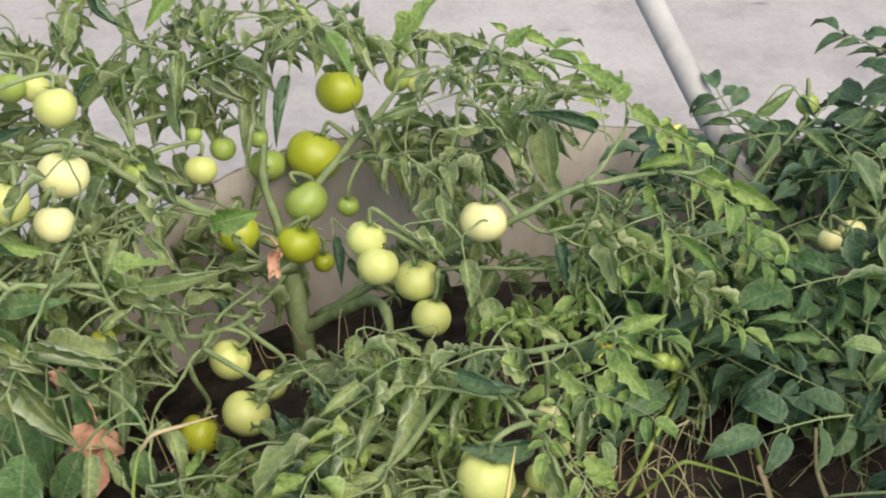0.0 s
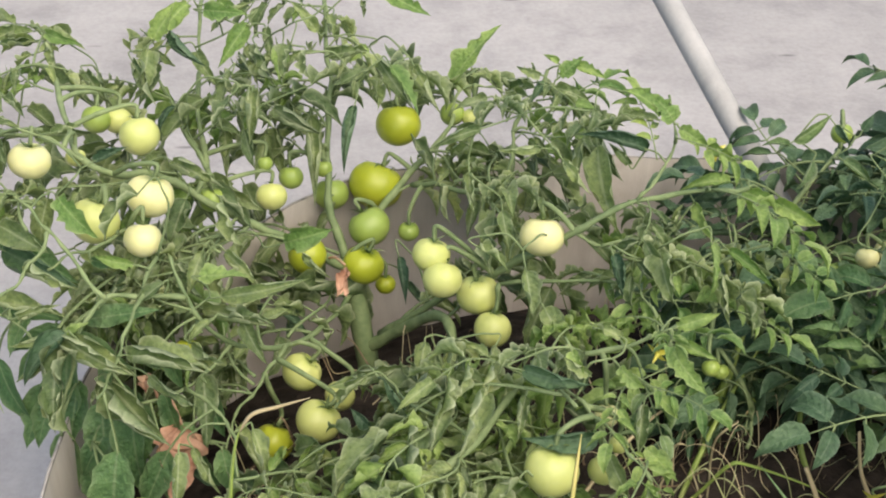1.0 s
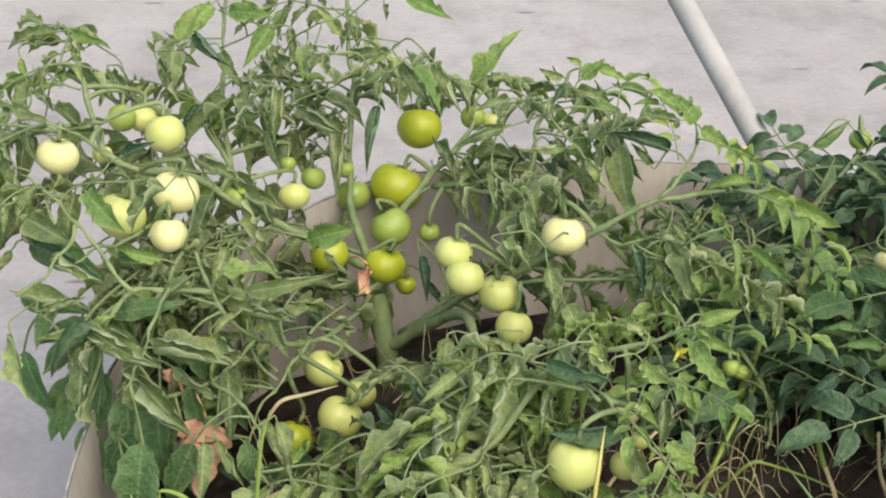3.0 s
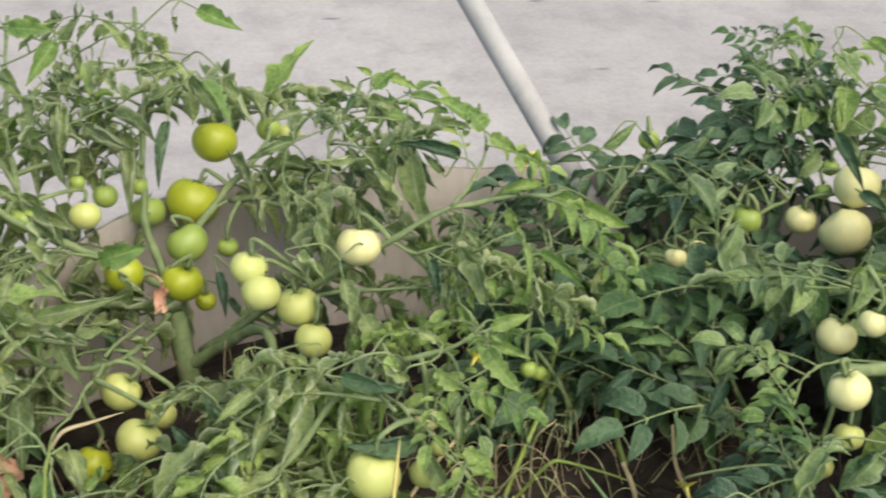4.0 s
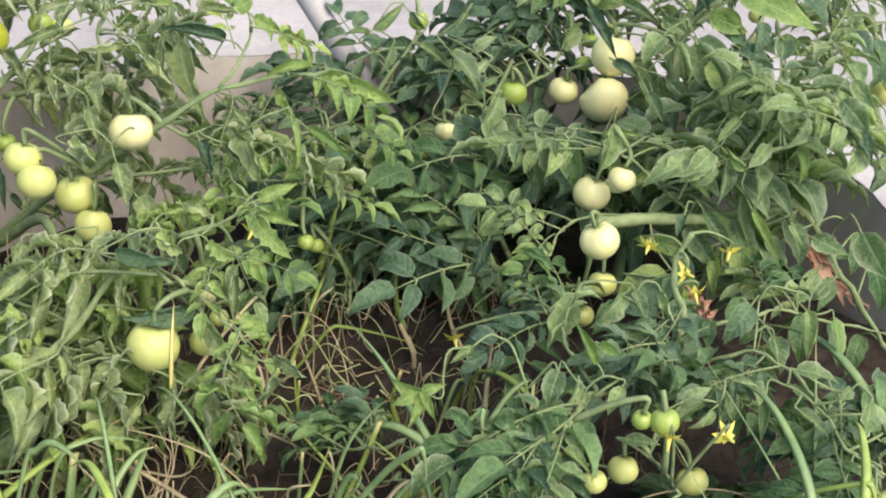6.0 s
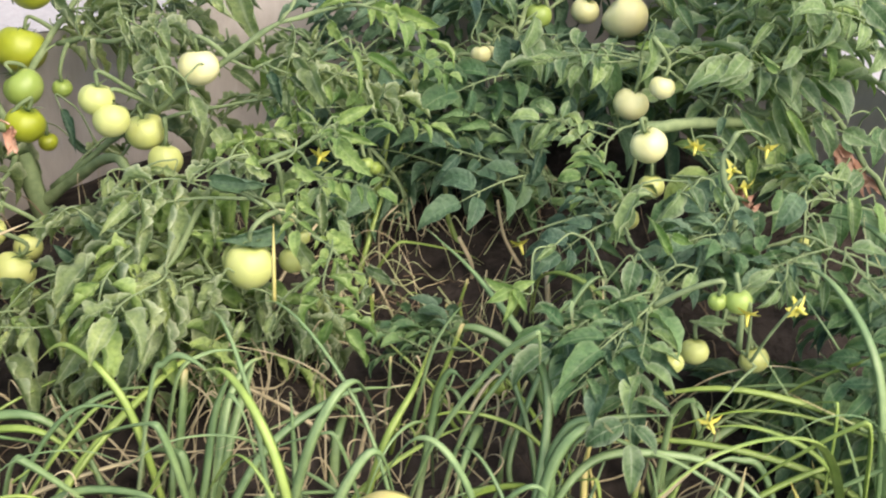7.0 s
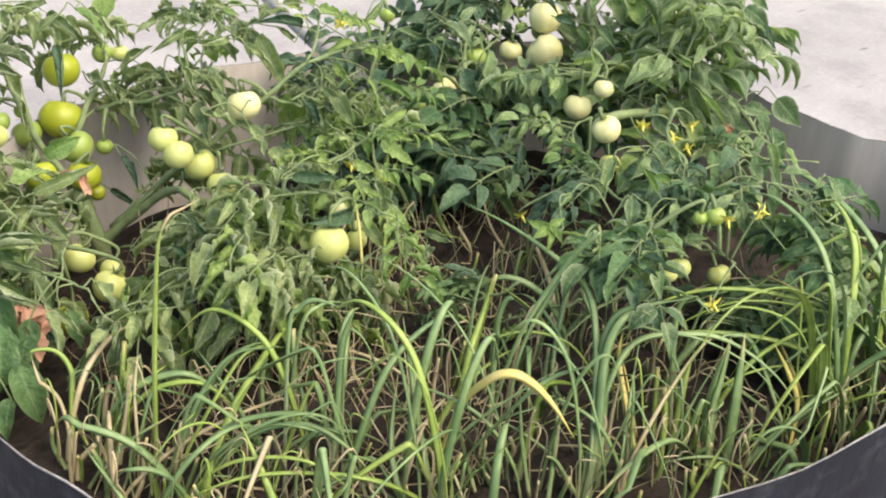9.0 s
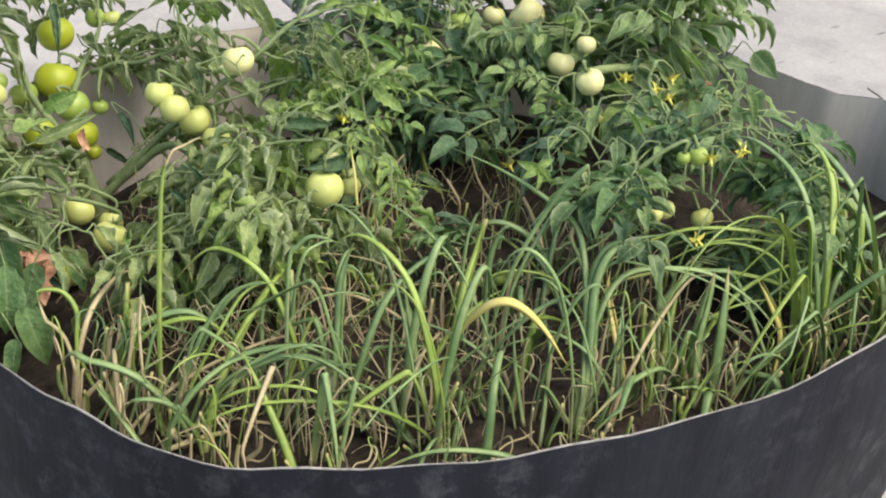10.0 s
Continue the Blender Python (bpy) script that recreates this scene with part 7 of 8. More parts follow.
leaflet(plant_a, (-0.437, 0.045, 0.470), (-0.455, -0.002, 0.423), 0.38, LEAF)
leaflet(plant_a, (-0.235, -0.091, 0.470), (-0.244, -0.147, 0.424), 0.38, LEAF)
leaflet(plant_a, (-0.599, 0.190, 0.470), (-0.594, 0.121, 0.427), 0.38, LEAF)
leaflet(plant_a, (-0.618, 0.075, 0.470), (-0.621, 0.025, 0.432), 0.38, LEAF)
flower(plant_d, (0.259, -0.042, 0.570))
flower(plant_d, (0.277, -0.093, 0.568))
flower(plant_d, (0.274, -0.121, 0.564))
flower(plant_d, (0.365, -0.044, 0.545))
flower(plant_d, (0.118, -0.340, 0.604))
flower(plant_d, (0.165, -0.354, 0.608))
flower(plant_d, (0.070, -0.382, 0.515))
flower(plant_d, (0.053, -0.028, 0.467))
flower(plant_a, (-0.127, 0.148, 0.511))
flower(plant_a, (-0.045, 0.312, 0.656))
# foliage
rng.seed(31)
foliage(plant_a, (WILT, WILT, WILT, WILT, FRESH), 2.4, "wilted")
rng.seed(32)
# the shade on this plant is partly put into its dark skins
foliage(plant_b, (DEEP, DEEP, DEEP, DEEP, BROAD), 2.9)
rng.seed(33)
foliage(plant_c, (LEAF, LEAF, LEAF, FRESH), 1.9)
rng.seed(34)
foliage(plant_d, (LEAF, BROAD, BROAD, DEEP, DEEP), 3.2)


# ---- spring onions ----
def in_bag(p, k):
    x, y = ((p.x - 0.03) * math.cos(radians(9)) - p.y * math.sin(radians(9))), ((p.x - 0.03) * math.sin(radians(9)) + p.y * math.cos(radians(9)))
    return abs(x / 0.74) ** 2.3 + abs(y / 0.60) ** 2.3 < k ** 2.3


def keep_inside(p):
    """Pull a point that lies below the rim back inside the bag."""
    p = Vector(p)
    c, s = math.cos(radians(9)), math.sin(radians(9))
    x, y = (p.x - 0.03) * c - p.y * s, (p.x - 0.03) * s + p.y * c
    ratio = (abs(x / 0.74) ** 2.3 + abs(y / 0.60) ** 2.3) ** (1 / 2.3)
    limit = 0.93 + 4 * max(0.0, p.z - 0.46)
    if ratio > limit:
        p.x, p.y = 0.03 + (p.x - 0.03) * limit / ratio, p.y * limit / ratio
    return p


SECTION = ((1, 0.32), (0.5, 0.06), (0, -0.06), (-0.5, 0.06), (-1, 0.32), (-0.5, -0.12), (0, -0.26), (0.5, -0.12))


def onion_blade(owner, pts, r0, skin, name="blade"):
    """A long strap leaf with a keel, which turns a little on its way and narrows only near the tip."""
    bm = bmesh.new()
    la = bm.verts.layers.float.new("along")
    line = [keep_inside(p) for p in curve_points(pts, 7)]
    n = len(line)
    lie = line[-1] - line[0]
    flat = Vector((-lie.y, lie.x, 0)) if abs(lie.x) + abs(lie.y) > 0.01 else Vector((1, 0.3, 0))
    turn, ripe, start = rng.uniform(-0.9, 0.9), rng.uniform(0.72, 1.05), rng.uniform(-0.3, 0.3)
    rings = []
    for i, p in enumerate(line):
        u = i / (n - 1)
        d = (line[min(i + 1, n - 1)] - line[max(i - 1, 0)]).normalized()
        side = (flat - d * flat.dot(d)).normalized()
        a = start + turn * u
        up = side.cross(d)
        side, up = side * math.cos(a) + up * math.sin(a), up * math.cos(a) - side * math.sin(a)
        r = max(0.0004, r0 * (0.9 + 0.25 * math.sin(2.6 * u)) * (1 - u ** 3.2) ** 0.9)
        ring = [bm.verts.new(p + r * (x * side + z * up)) for x, z in SECTION]
        for v in ring:
            v[la] = u * ripe
        rings.append(ring)
    for a, b in zip(rings, rings[1:]):
        for k in range(8):
            bm.faces.new((a[k], a[(k + 1) % 8], b[(k + 1) % 8], b[k]))
    bm.faces.new(rings[-1])
    bm.faces.new(rings[0][::-1])
    return part(name, bm, skin, owner)


def cut_stalk(owner, foot, top, r0, skin):
    """A stalk cut off above the soil: thick, slightly bent, with a blunt slanting end."""
    bm = bmesh.new()
    la = bm.verts.layers.float.new("along")
    foot, top = keep_inside(foot), keep_inside(top)
    bow = Vector((rng.uniform(-0.01, 0.01), rng.uniform(-0.01, 0.01), 0))
    line = curve_points([foot, foot.lerp(top, 0.5) + bow, top], 5)
    tube(bm, line, lambda u: r0 * (1.0 - 0.25 * u), 8, 0.6)
    for i, v in enumerate(bm.verts):
        v[la] = 0.95 * (i // 8) / (len(line) - 1)
    return part("cut_stalk", bm, skin, owner)


def onion(at, n, height, spread, dry=0.12, fan=None, girth=0.83):
    """A clump of spring onion: strap leaves from one root, cut stubs and dry curls between them."""
    root = Vector((at[0], at[1], SOIL_Z))
    label = "sparse thin spring onion sprouts between the tomato plants" if girth < 0.7 else "half-dried spring onion clump with straw-coloured leaves" if dry > 0.3 else "clump of arching green spring onion leaves in soil"
    ob = thing("spring_onion", root, label, "spring onion", "spring onions along the front of the bag")
    for k in range(max(2, round(n * 0.55))):
        a = rng.uniform(-0.9, 4.0) if fan is None else fan + rng.uniform(-1.0, 1.0)
        d = Vector((math.cos(a), math.sin(a), 0))
        r = rng.random()
        skin = STRAW if r < dry else LIME if r < dry + 0.28 else BLADE
        p0 = root + Vector((rng.uniform(-0.024, 0.024), rng.uniform(-0.024, 0.024), -0.01))
        side = Vector((-d.y, d.x, 0)) * rng.uniform(-0.08, 0.08)
        h, s, habit = height * rng.uniform(0.45, 1.15), spread * rng.uniform(0.4, 1.5), rng.random()
        if skin is STRAW:
            h, s = h * 0.7, s * 1.2
        if habit < 0.24:
            # stiff, leaning
            steps = [(0.0, 0.0, 0), (0.16, 0.34, 0.2), (0.42, 0.68, 0.5), (0.80, 1.0, 1.0)]
        elif habit < 0.70:
            # arching over
            drop = rng.uniform(0.35, 0.85)
            steps = [(0.0, 0.0, 0), (0.10, 0.42, 0.1), (0.36, 0.84, 0.5), (0.78, 0.94, 1.0), (1.15, drop, 1.5)]
        else:
            # kinked and hanging
            k_ = rng.uniform(0.45, 0.95)
            steps = [(0.0, 0.0, 0), (0.12, 0.5 * k_, 0.2), (0.22, k_, 0.4), (0.30, k_ * 1.0, 0.6), (0.55, k_ * 0.62, 1.2), (0.66, k_ * 0.30, 1.5)]
        onion_blade(ob, [p0 + d * s * x + side * w + Vector((0, 0, h * z)) for x, z, w in steps], rng.choice((0.0028, 0.0042, 0.0058, 0.0070, 0.0082)) * girth * (0.6 if skin is STRAW else 0.85 if skin is LIME else 1), skin)
    for k in range(2):
        a = rng.uniform(0, 6.28)
        q = root + Vector((0.022 * math.cos(a), 0.022 * math.sin(a), -0.01))
        cut_stalk(ob, q, q + Vector((0.02 * math.cos(a), 0.02 * math.sin(a), rng.uniform(0.035, 0.10))), rng.uniform(0.0030, 0.0056) * girth / 0.83, rng.choice((LIME, BLADE, BLADE, STRAW)))
    for k in range(3):
        # dry curl
        a, p = rng.uniform(0, 6.28), root + Vector((rng.uniform(-0.04, 0.04), rng.uniform(-0.04, 0.04), 0.0))
        w, up, turn = rng.uniform(0.012, 0.03), rng.uniform(0.05, 0.13), rng.uniform(3.0, 6.5)
        pts = [p + Vector((math.cos(a) * 0.3 * u * up + w * (math.cos(a + turn * u) - math.cos(a)) * u, math.sin(a) * 0.3 * u * up + w * (math.sin(a + turn * u) - math.sin(a)) * u, up * math.sin(2.3 * u))) for u in (i / 7 for i in range(8))]
        onion_blade(ob, pts, 0.0014, rng.choice((STRAW, STRAW, LIME, BLADE)), "dry_curl")
    return ob


rng.seed(41)
# clumps from the lit corner to the shaded one
clump = onion((-0.633, -0.049), 7, 0.2, 0.13, 0.6, 0.7)
clump = onion((-0.620, -0.123), 6, 0.18, 0.15, 0.65, 0.9)
clump = onion((-0.605, -0.039), 6, 0.16, 0.12, 0.7, 0.8)
clump = onion((-0.580, -0.155), 6, 0.24, 0.16, 0.1)
onion_blade(clump, [(-0.572, -0.118, 0.320), (-0.566, -0.112, 0.48), (-0.555, -0.106, 0.62), (-0.545, -0.105, 0.668)], 0.0038, LIME)
onion_blade(clump, [(-0.547, -0.105, 0.660), (-0.536, -0.104, 0.676), (-0.515, -0.095, 0.675), (-0.490, -0.085, 0.674)], 0.0019, STRAW)
onion_blade(clump, [(-0.574, -0.159, 0.325), (-0.542, -0.145, 0.377), (-0.496, -0.136, 0.438), (-0.455, -0.119, 0.464), (-0.425, -0.123, 0.473), (-0.405, -0.130, 0.466)], 0.003, LIME)
clump = onion((-0.550, -0.193), 6, 0.2, 0.2, 0.1)
onion_blade(clump, [(-0.554, -0.165, 0.325), (-0.531, -0.182, 0.387), (-0.493, -0.209, 0.431), (-0.445, -0.233, 0.452), (-0.411, -0.256, 0.441), (-0.396, -0.271, 0.398)], 0.0046, BLADE)
onion_blade(clump, [(-0.554, -0.172, 0.325), (-0.520, -0.190, 0.396), (-0.473, -0.215, 0.435), (-0.427, -0.244, 0.427), (-0.406, -0.261, 0.409)], 0.004, BLADE)
clump = onion((-0.479, -0.187), 6, 0.17, 0.18, 0.35)
clump = onion((-0.426, -0.194), 7, 0.2, 0.15, 0.15)
clump = onion((-0.390, -0.243), 6, 0.22, 0.2, 0.2)
onion_blade(clump, [(-0.393, -0.228, 0.325), (-0.360, -0.193, 0.405), (-0.332, -0.147, 0.455), (-0.305, -0.123, 0.476), (-0.282, -0.113, 0.473)], 0.0045, BLADE)
clump = onion((-0.349, -0.296), 8, 0.26, 0.2, 0.06)
clump = onion((-0.336, -0.343), 9, 0.24, 0.2, 0.05)
onion_blade(clump, [(-0.342, -0.339, 0.325), (-0.350, -0.306, 0.359), (-0.331, -0.264, 0.394), (-0.300, -0.227, 0.455)], 0.0045, BLADE)
onion_blade(clump, [(-0.339, -0.341, 0.325), (-0.402, -0.282, 0.373), (-0.486, -0.288, 0.353)], 0.0042, BLADE)
clump = onion((-0.311, -0.372), 7, 0.22, 0.2, 0.06)
clump = onion((-0.203, -0.335), 7, 0.22, 0.22, 0.15)
clump = onion((-0.193, -0.395), 6, 0.22, 0.2, 0.12)
clump = onion((-0.161, -0.429), 7, 0.26, 0.22, 0.05)
onion_blade(clump, [(-0.152, -0.435, 0.325), (-0.124, -0.396, 0.404), (-0.083, -0.341, 0.479), (-0.061, -0.295, 0.524), (-0.056, -0.244, 0.535), (-0.062, -0.186, 0.543), (-0.067, -0.121, 0.543), (-0.081, -0.051, 0.541)], 0.0046, BLADE)
onion_blade(clump, [(-0.158, -0.431, 0.325), (-0.122, -0.399, 0.405), (-0.093, -0.365, 0.478), (-0.067, -0.355, 0.519), (-0.029, -0.359, 0.535), (0.032, -0.379, 0.537)], 0.006, BLADE)
onion_blade(clump, [(-0.156, -0.419, 0.325), (-0.106, -0.383, 0.424), (-0.041, -0.361, 0.484), (0.040, -0.383, 0.483), (0.084, -0.414, 0.472), (0.115, -0.463, 0.444), (0.123, -0.507, 0.414)], 0.0045, BLADE)
onion_blade(clump, [(-0.056, -0.279, 0.325), (-0.054, -0.240, 0.377), (0.041, -0.162, 0.481), (0.085, -0.147, 0.507), (0.076, -0.175, 0.482)], 0.0035, BLADE)
clump = onion((-0.097, -0.429), 7, 0.2, 0.2, 0.1)
clump = onion((-0.040, -0.424), 7, 0.22, 0.2, 0.12)
onion_blade(clump, [(-0.044, -0.407, 0.325), (-0.036, -0.364, 0.387), (-0.016, -0.320, 0.427), (0.001, -0.303, 0.448)], 0.004, YELLOW)
clump = onion((0.010, -0.426), 7, 0.24, 0.2, 0.08)
onion_blade(clump, [(0.009, -0.411, 0.325), (0.034, -0.391, 0.377), (0.050, -0.379, 0.410), (0.069, -0.368, 0.425)], 0.0048, LIME)
clump = onion((0.022, -0.477), 6, 0.2, 0.2, 0.1)
onion_blade(clump, [(0.024, -0.464, 0.325), (0.052, -0.432, 0.395), (0.092, -0.403, 0.437), (0.114, -0.388, 0.461)], 0.0045, BLADE)
clump = onion((0.089, -0.476), 4, 0.2, 0.22, 0.1)
clump = onion((0.165, -0.479), 7, 0.26, 0.25, 0.04)
onion_blade(clump, [(0.207, -0.474, 0.325), (0.209, -0.456, 0.351), (0.209, -0.425, 0.390), (0.219, -0.386, 0.412)], 0.004, YELLOW)
clump = onion((0.228, -0.487), 15, 0.3, 0.3, 0.02, 2.4)
clump = onion((0.322, -0.482), 15, 0.26, 0.26, 0.02, 2.4)
clump = onion((0.403, -0.481), 15, 0.24, 0.26, 0.02, 2.6)
clump = onion((0.475, -0.437), 7, 0.2, 0.2, 0.02, 2.8)
onion_blade(clump, [(0.231, -0.505, 0.325), (0.270, -0.469, 0.413), (0.333, -0.455, 0.459), (0.408, -0.471, 0.481)], 0.005, BLADE)
onion_blade(clump, [(0.228, -0.487, 0.325), (0.259, -0.450, 0.406), (0.332, -0.428, 0.454), (0.411, -0.430, 0.478), (0.503, -0.440, 0.485)], 0.005, BLADE)
clump = onion((-0.544, -0.229), 4, 0.13, 0.14, 0.5)
clump = onion((-0.444, -0.274), 4, 0.15, 0.16, 0.3)
clump = onion((-0.586, -0.092), 4, 0.16, 0.12, 0.5, 0.9)
clump = onion((0.355, -0.502), 9, 0.26, 0.26, 0.02, 2.4)
clump = onion((0.232, -0.513), 9, 0.26, 0.26, 0.03, 2.2)
clump = onion((0.036, -0.152), 6, 0.17, 0.14, 0.1)
clump = onion((0.108, -0.178), 6, 0.17, 0.14, 0.1)
clump = onion((0.038, -0.205), 6, 0.17, 0.14, 0.1)
clump = onion((0.127, -0.243), 6, 0.17, 0.14, 0.1)
for at in ((-0.050, -0.170), (-0.130, -0.215), (-0.215, -0.190), (-0.020, -0.285), (-0.290, -0.235), (-0.110, -0.305), (0.090, -0.330), (-0.150, -0.130)):
    clump = onion(at, 6, 0.18, 0.15, 0.15, None, 0.75)
# sprouts close behind the front rim
for turn in (195, 203, 212, 221, 231, 240, 249, 258, 266, 274, 283, 292, 301, 310):
    x, y, _ = wall_point(radians(turn), 0.8, 0.0)
    clump = onion((0.03 + (x - 0.03) * 0.87, y * 0.87), 4, 0.14, 0.13, 0.5 if turn < 222 else 0.15)
# single long leaves
onion_blade(clump, [(-0.561, -0.147, 0.325), (-0.551, -0.135, 0.366), (-0.512, -0.124, 0.436), (-0.473, -0.132, 0.483), (-0.431, -0.167, 0.500)], 0.0037, BLADE)
onion_blade(clump, [(-0.577, -0.154, 0.325), (-0.555, -0.154, 0.363), (-0.497, -0.173, 0.416), (-0.439, -0.216, 0.438), (-0.413, -0.253, 0.434)], 0.0048, BLADE)
onion_blade(clump, [(-0.557, -0.183, 0.325), (-0.546, -0.183, 0.350), (-0.489, -0.194, 0.409), (-0.436, -0.230, 0.431), (-0.406, -0.276, 0.418), (-0.387, -0.330, 0.383)], 0.0045, BLADE)
onion_blade(clump, [(-0.645, -0.043, 0.325), (-0.629, -0.012, 0.394), (-0.622, 0.000, 0.430), (-0.633, 0.018, 0.452), (-0.660, 0.030, 0.453), (-0.677, 0.022, 0.437)], 0.0033, LIME)
onion_blade(clump, [(-0.647, -0.058, 0.325), (-0.643, -0.021, 0.393), (-0.654, -0.002, 0.420), (-0.676, 0.014, 0.433), (-0.697, 0.029, 0.446)], 0.0028, STRAW)
onion_blade(clump, [(-0.653, -0.114, 0.325), (-0.624, -0.112, 0.376), (-0.594, -0.133, 0.401), (-0.574, -0.172, 0.393)], 0.0025, STRAW)
onion_blade(clump, [(-0.405, -0.246, 0.325), (-0.375, -0.209, 0.419), (-0.360, -0.189, 0.476), (-0.349, -0.184, 0.509), (-0.338, -0.185, 0.535)], 0.0043, BLADE)
onion_blade(clump, [(-0.393, -0.253, 0.325), (-0.349, -0.181, 0.479), (-0.334, -0.192, 0.497), (-0.329, -0.241, 0.456), (-0.320, -0.279, 0.431)], 0.0035, BLADE)
onion_blade(clump, [(-0.538, -0.178, 0.325), (-0.489, -0.159, 0.421), (-0.459, -0.162, 0.468), (-0.444, -0.163, 0.502)], 0.0022, LIME)
onion_blade(clump, [(-0.460, -0.228, 0.325), (-0.408, -0.147, 0.497), (-0.393, -0.145, 0.527), (-0.379, -0.155, 0.542), (-0.363, -0.178, 0.542), (-0.356, -0.202, 0.533)], 0.0036, BLADE)
onion_blade(clump, [(-0.472, -0.220, 0.325), (-0.444, -0.209, 0.388), (-0.414, -0.202, 0.448), (-0.405, -0.211, 0.466)], 0.0036, LIME)
onion_blade(clump, [(-0.452, -0.241, 0.325), (-0.437, -0.223, 0.383), (-0.412, -0.234, 0.415), (-0.393, -0.264, 0.416)], 0.0041, BLADE)
cut_stalk(clump, (-0.604, -0.041, 0.318), (-0.551, 0.001, 0.447), 0.0065, LIME)
cut_stalk(clump, (-0.387, -0.122, 0.319), (-0.354, -0.070, 0.439), 0.0075, BLADE)
cut_stalk(clump, (-0.415, -0.105, 0.319), (-0.373, -0.056, 0.444), 0.0055, BLADE)
cut_stalk(clump, (-0.648, -0.065, 0.318), (-0.625, -0.065, 0.362), 0.007, STRAW)
cut_stalk(clump, (-0.583, -0.149, 0.318), (-0.589, -0.121, 0.367), 0.007, LIME)
cut_stalk(clump, (-0.608, -0.133, 0.318), (-0.588, -0.123, 0.371), 0.006, STRAW)
cut_stalk(clump, (-0.618, -0.093, 0.318), (-0.570, -0.054, 0.438), 0.0055, STRAW)
onion_blade(clump, [(-0.123, -0.416, 0.325), (-0.085, -0.366, 0.441), (-0.081, -0.348, 0.481), (-0.063, -0.343, 0.519), (-0.045, -0.356, 0.536), (-0.036, -0.375, 0.533)], 0.0053, BLADE)
onion_blade(clump, [(0.010, -0.474, 0.325), (0.030, -0.447, 0.399), (0.046, -0.438, 0.447), (0.060, -0.427, 0.495)], 0.0044, BLADE)
onion_blade(clump, [(-0.097, -0.388, 0.325), (-0.040, -0.328, 0.473), (0.012, -0.370, 0.486), (0.045, -0.407, 0.483), (0.076, -0.456, 0.465), (0.088, -0.497, 0.438), (0.089, -0.525, 0.414)], 0.0031, BLADE)
onion_blade(clump, [(0.027, -0.390, 0.325), (0.062, -0.336, 0.448), (0.072, -0.328, 0.483), (0.084, -0.338, 0.498), (0.091, -0.366, 0.486)], 0.0043, BLADE)
onion_blade(clump, [(-0.290, -0.295, 0.325), (-0.278, -0.317, 0.446), (-0.268, -0.350, 0.508), (-0.253, -0.373, 0.528), (-0.234, -0.390, 0.519), (-0.214, -0.409, 0.492), (-0.186, -0.425, 0.440)], 0.0072, YELLOW)
onion_blade(clump, [(-0.540, -0.105, 0.325), (-0.490, -0.090, 0.400), (-0.463, -0.100, 0.451), (-0.425, -0.096, 0.458), (-0.377, -0.081, 0.432)], 0.0040, BLADE)
onion_blade(clump, [(-0.365, -0.185, 0.325), (-0.345, -0.168, 0.393), (-0.305, -0.118, 0.445), (-0.289, -0.107, 0.471)], 0.0062, BLADE)
onion_blade(clump, [(-0.400, -0.130, 0.325), (-0.377, -0.123, 0.477), (-0.347, -0.120, 0.503), (-0.311, -0.114, 0.491), (-0.285, -0.110, 0.470)], 0.0034, BLADE)
onion_blade(clump, [(-0.210, -0.290, 0.325), (-0.185, -0.301, 0.491), (-0.140, -0.318, 0.600), (-0.122, -0.346, 0.655), (-0.116, -0.349, 0.652), (-0.109, -0.346, 0.616)], 0.0034, BLADE)
onion_blade(clump, [(-0.268, -0.300, 0.325), (-0.235, -0.370, 0.472), (-0.203, -0.389, 0.512), (-0.183, -0.426, 0.545)], 0.0060, BLADE)
onion_blade(clump, [(0.038, -0.440, 0.325), (0.036, -0.432, 0.386), (0.041, -0.431, 0.447), (0.048, -0.436, 0.508)], 0.0062, BLADE)
onion_blade(clump, [(-0.240, -0.262, 0.325), (-0.205, -0.240, 0.440), (-0.160, -0.207, 0.474), (-0.141, -0.200, 0.521)], 0.0050, LIME)
onion_blade(clump, [(-0.009, -0.368, 0.325), (-0.009, -0.336, 0.393), (-0.014, -0.309, 0.447)], 0.0033, YELLOW)
onion_blade(clump, [(-0.088, -0.394, 0.325), (-0.078, -0.379, 0.380), (-0.063, -0.369, 0.434)], 0.0031, STRAW)
onion_blade(clump, [(0.138, -0.499, 0.325), (0.158, -0.481, 0.388), (0.152, -0.460, 0.427), (0.140, -0.437, 0.463)], 0.0041, YELLOW)
onion_blade(clump, [(0.010, -0.474, 0.325), (0.033, -0.472, 0.371), (0.051, -0.483, 0.395), (0.071, -0.503, 0.410)], 0.0035, BLADE)
onion_blade(clump, [(0.067, -0.511, 0.325), (0.032, -0.478, 0.350), (-0.005, -0.458, 0.355), (-0.049, -0.440, 0.350)], 0.0028, BLADE)
onion_blade(clump, [(-0.175, -0.264, 0.325), (-0.143, -0.221, 0.429), (-0.133, -0.211, 0.468), (-0.121, -0.214, 0.492), (-0.109, -0.243, 0.484)], 0.0043, BLADE)
onion_blade(clump, [(-0.158, -0.275, 0.325), (-0.116, -0.241, 0.425), (-0.055, -0.233, 0.514), (-0.013, -0.234, 0.568), (-0.014, -0.245, 0.566), (-0.021, -0.269, 0.543)], 0.0031, BLADE)
onion_blade(clump, [(-0.255, -0.341, 0.325), (-0.258, -0.305, 0.393), (-0.259, -0.284, 0.445)], 0.0042, BLADE)
onion_blade(clump, [(-0.203, -0.383, 0.325), (-0.199, -0.352, 0.394), (-0.192, -0.328, 0.458)], 0.0042, BLADE)
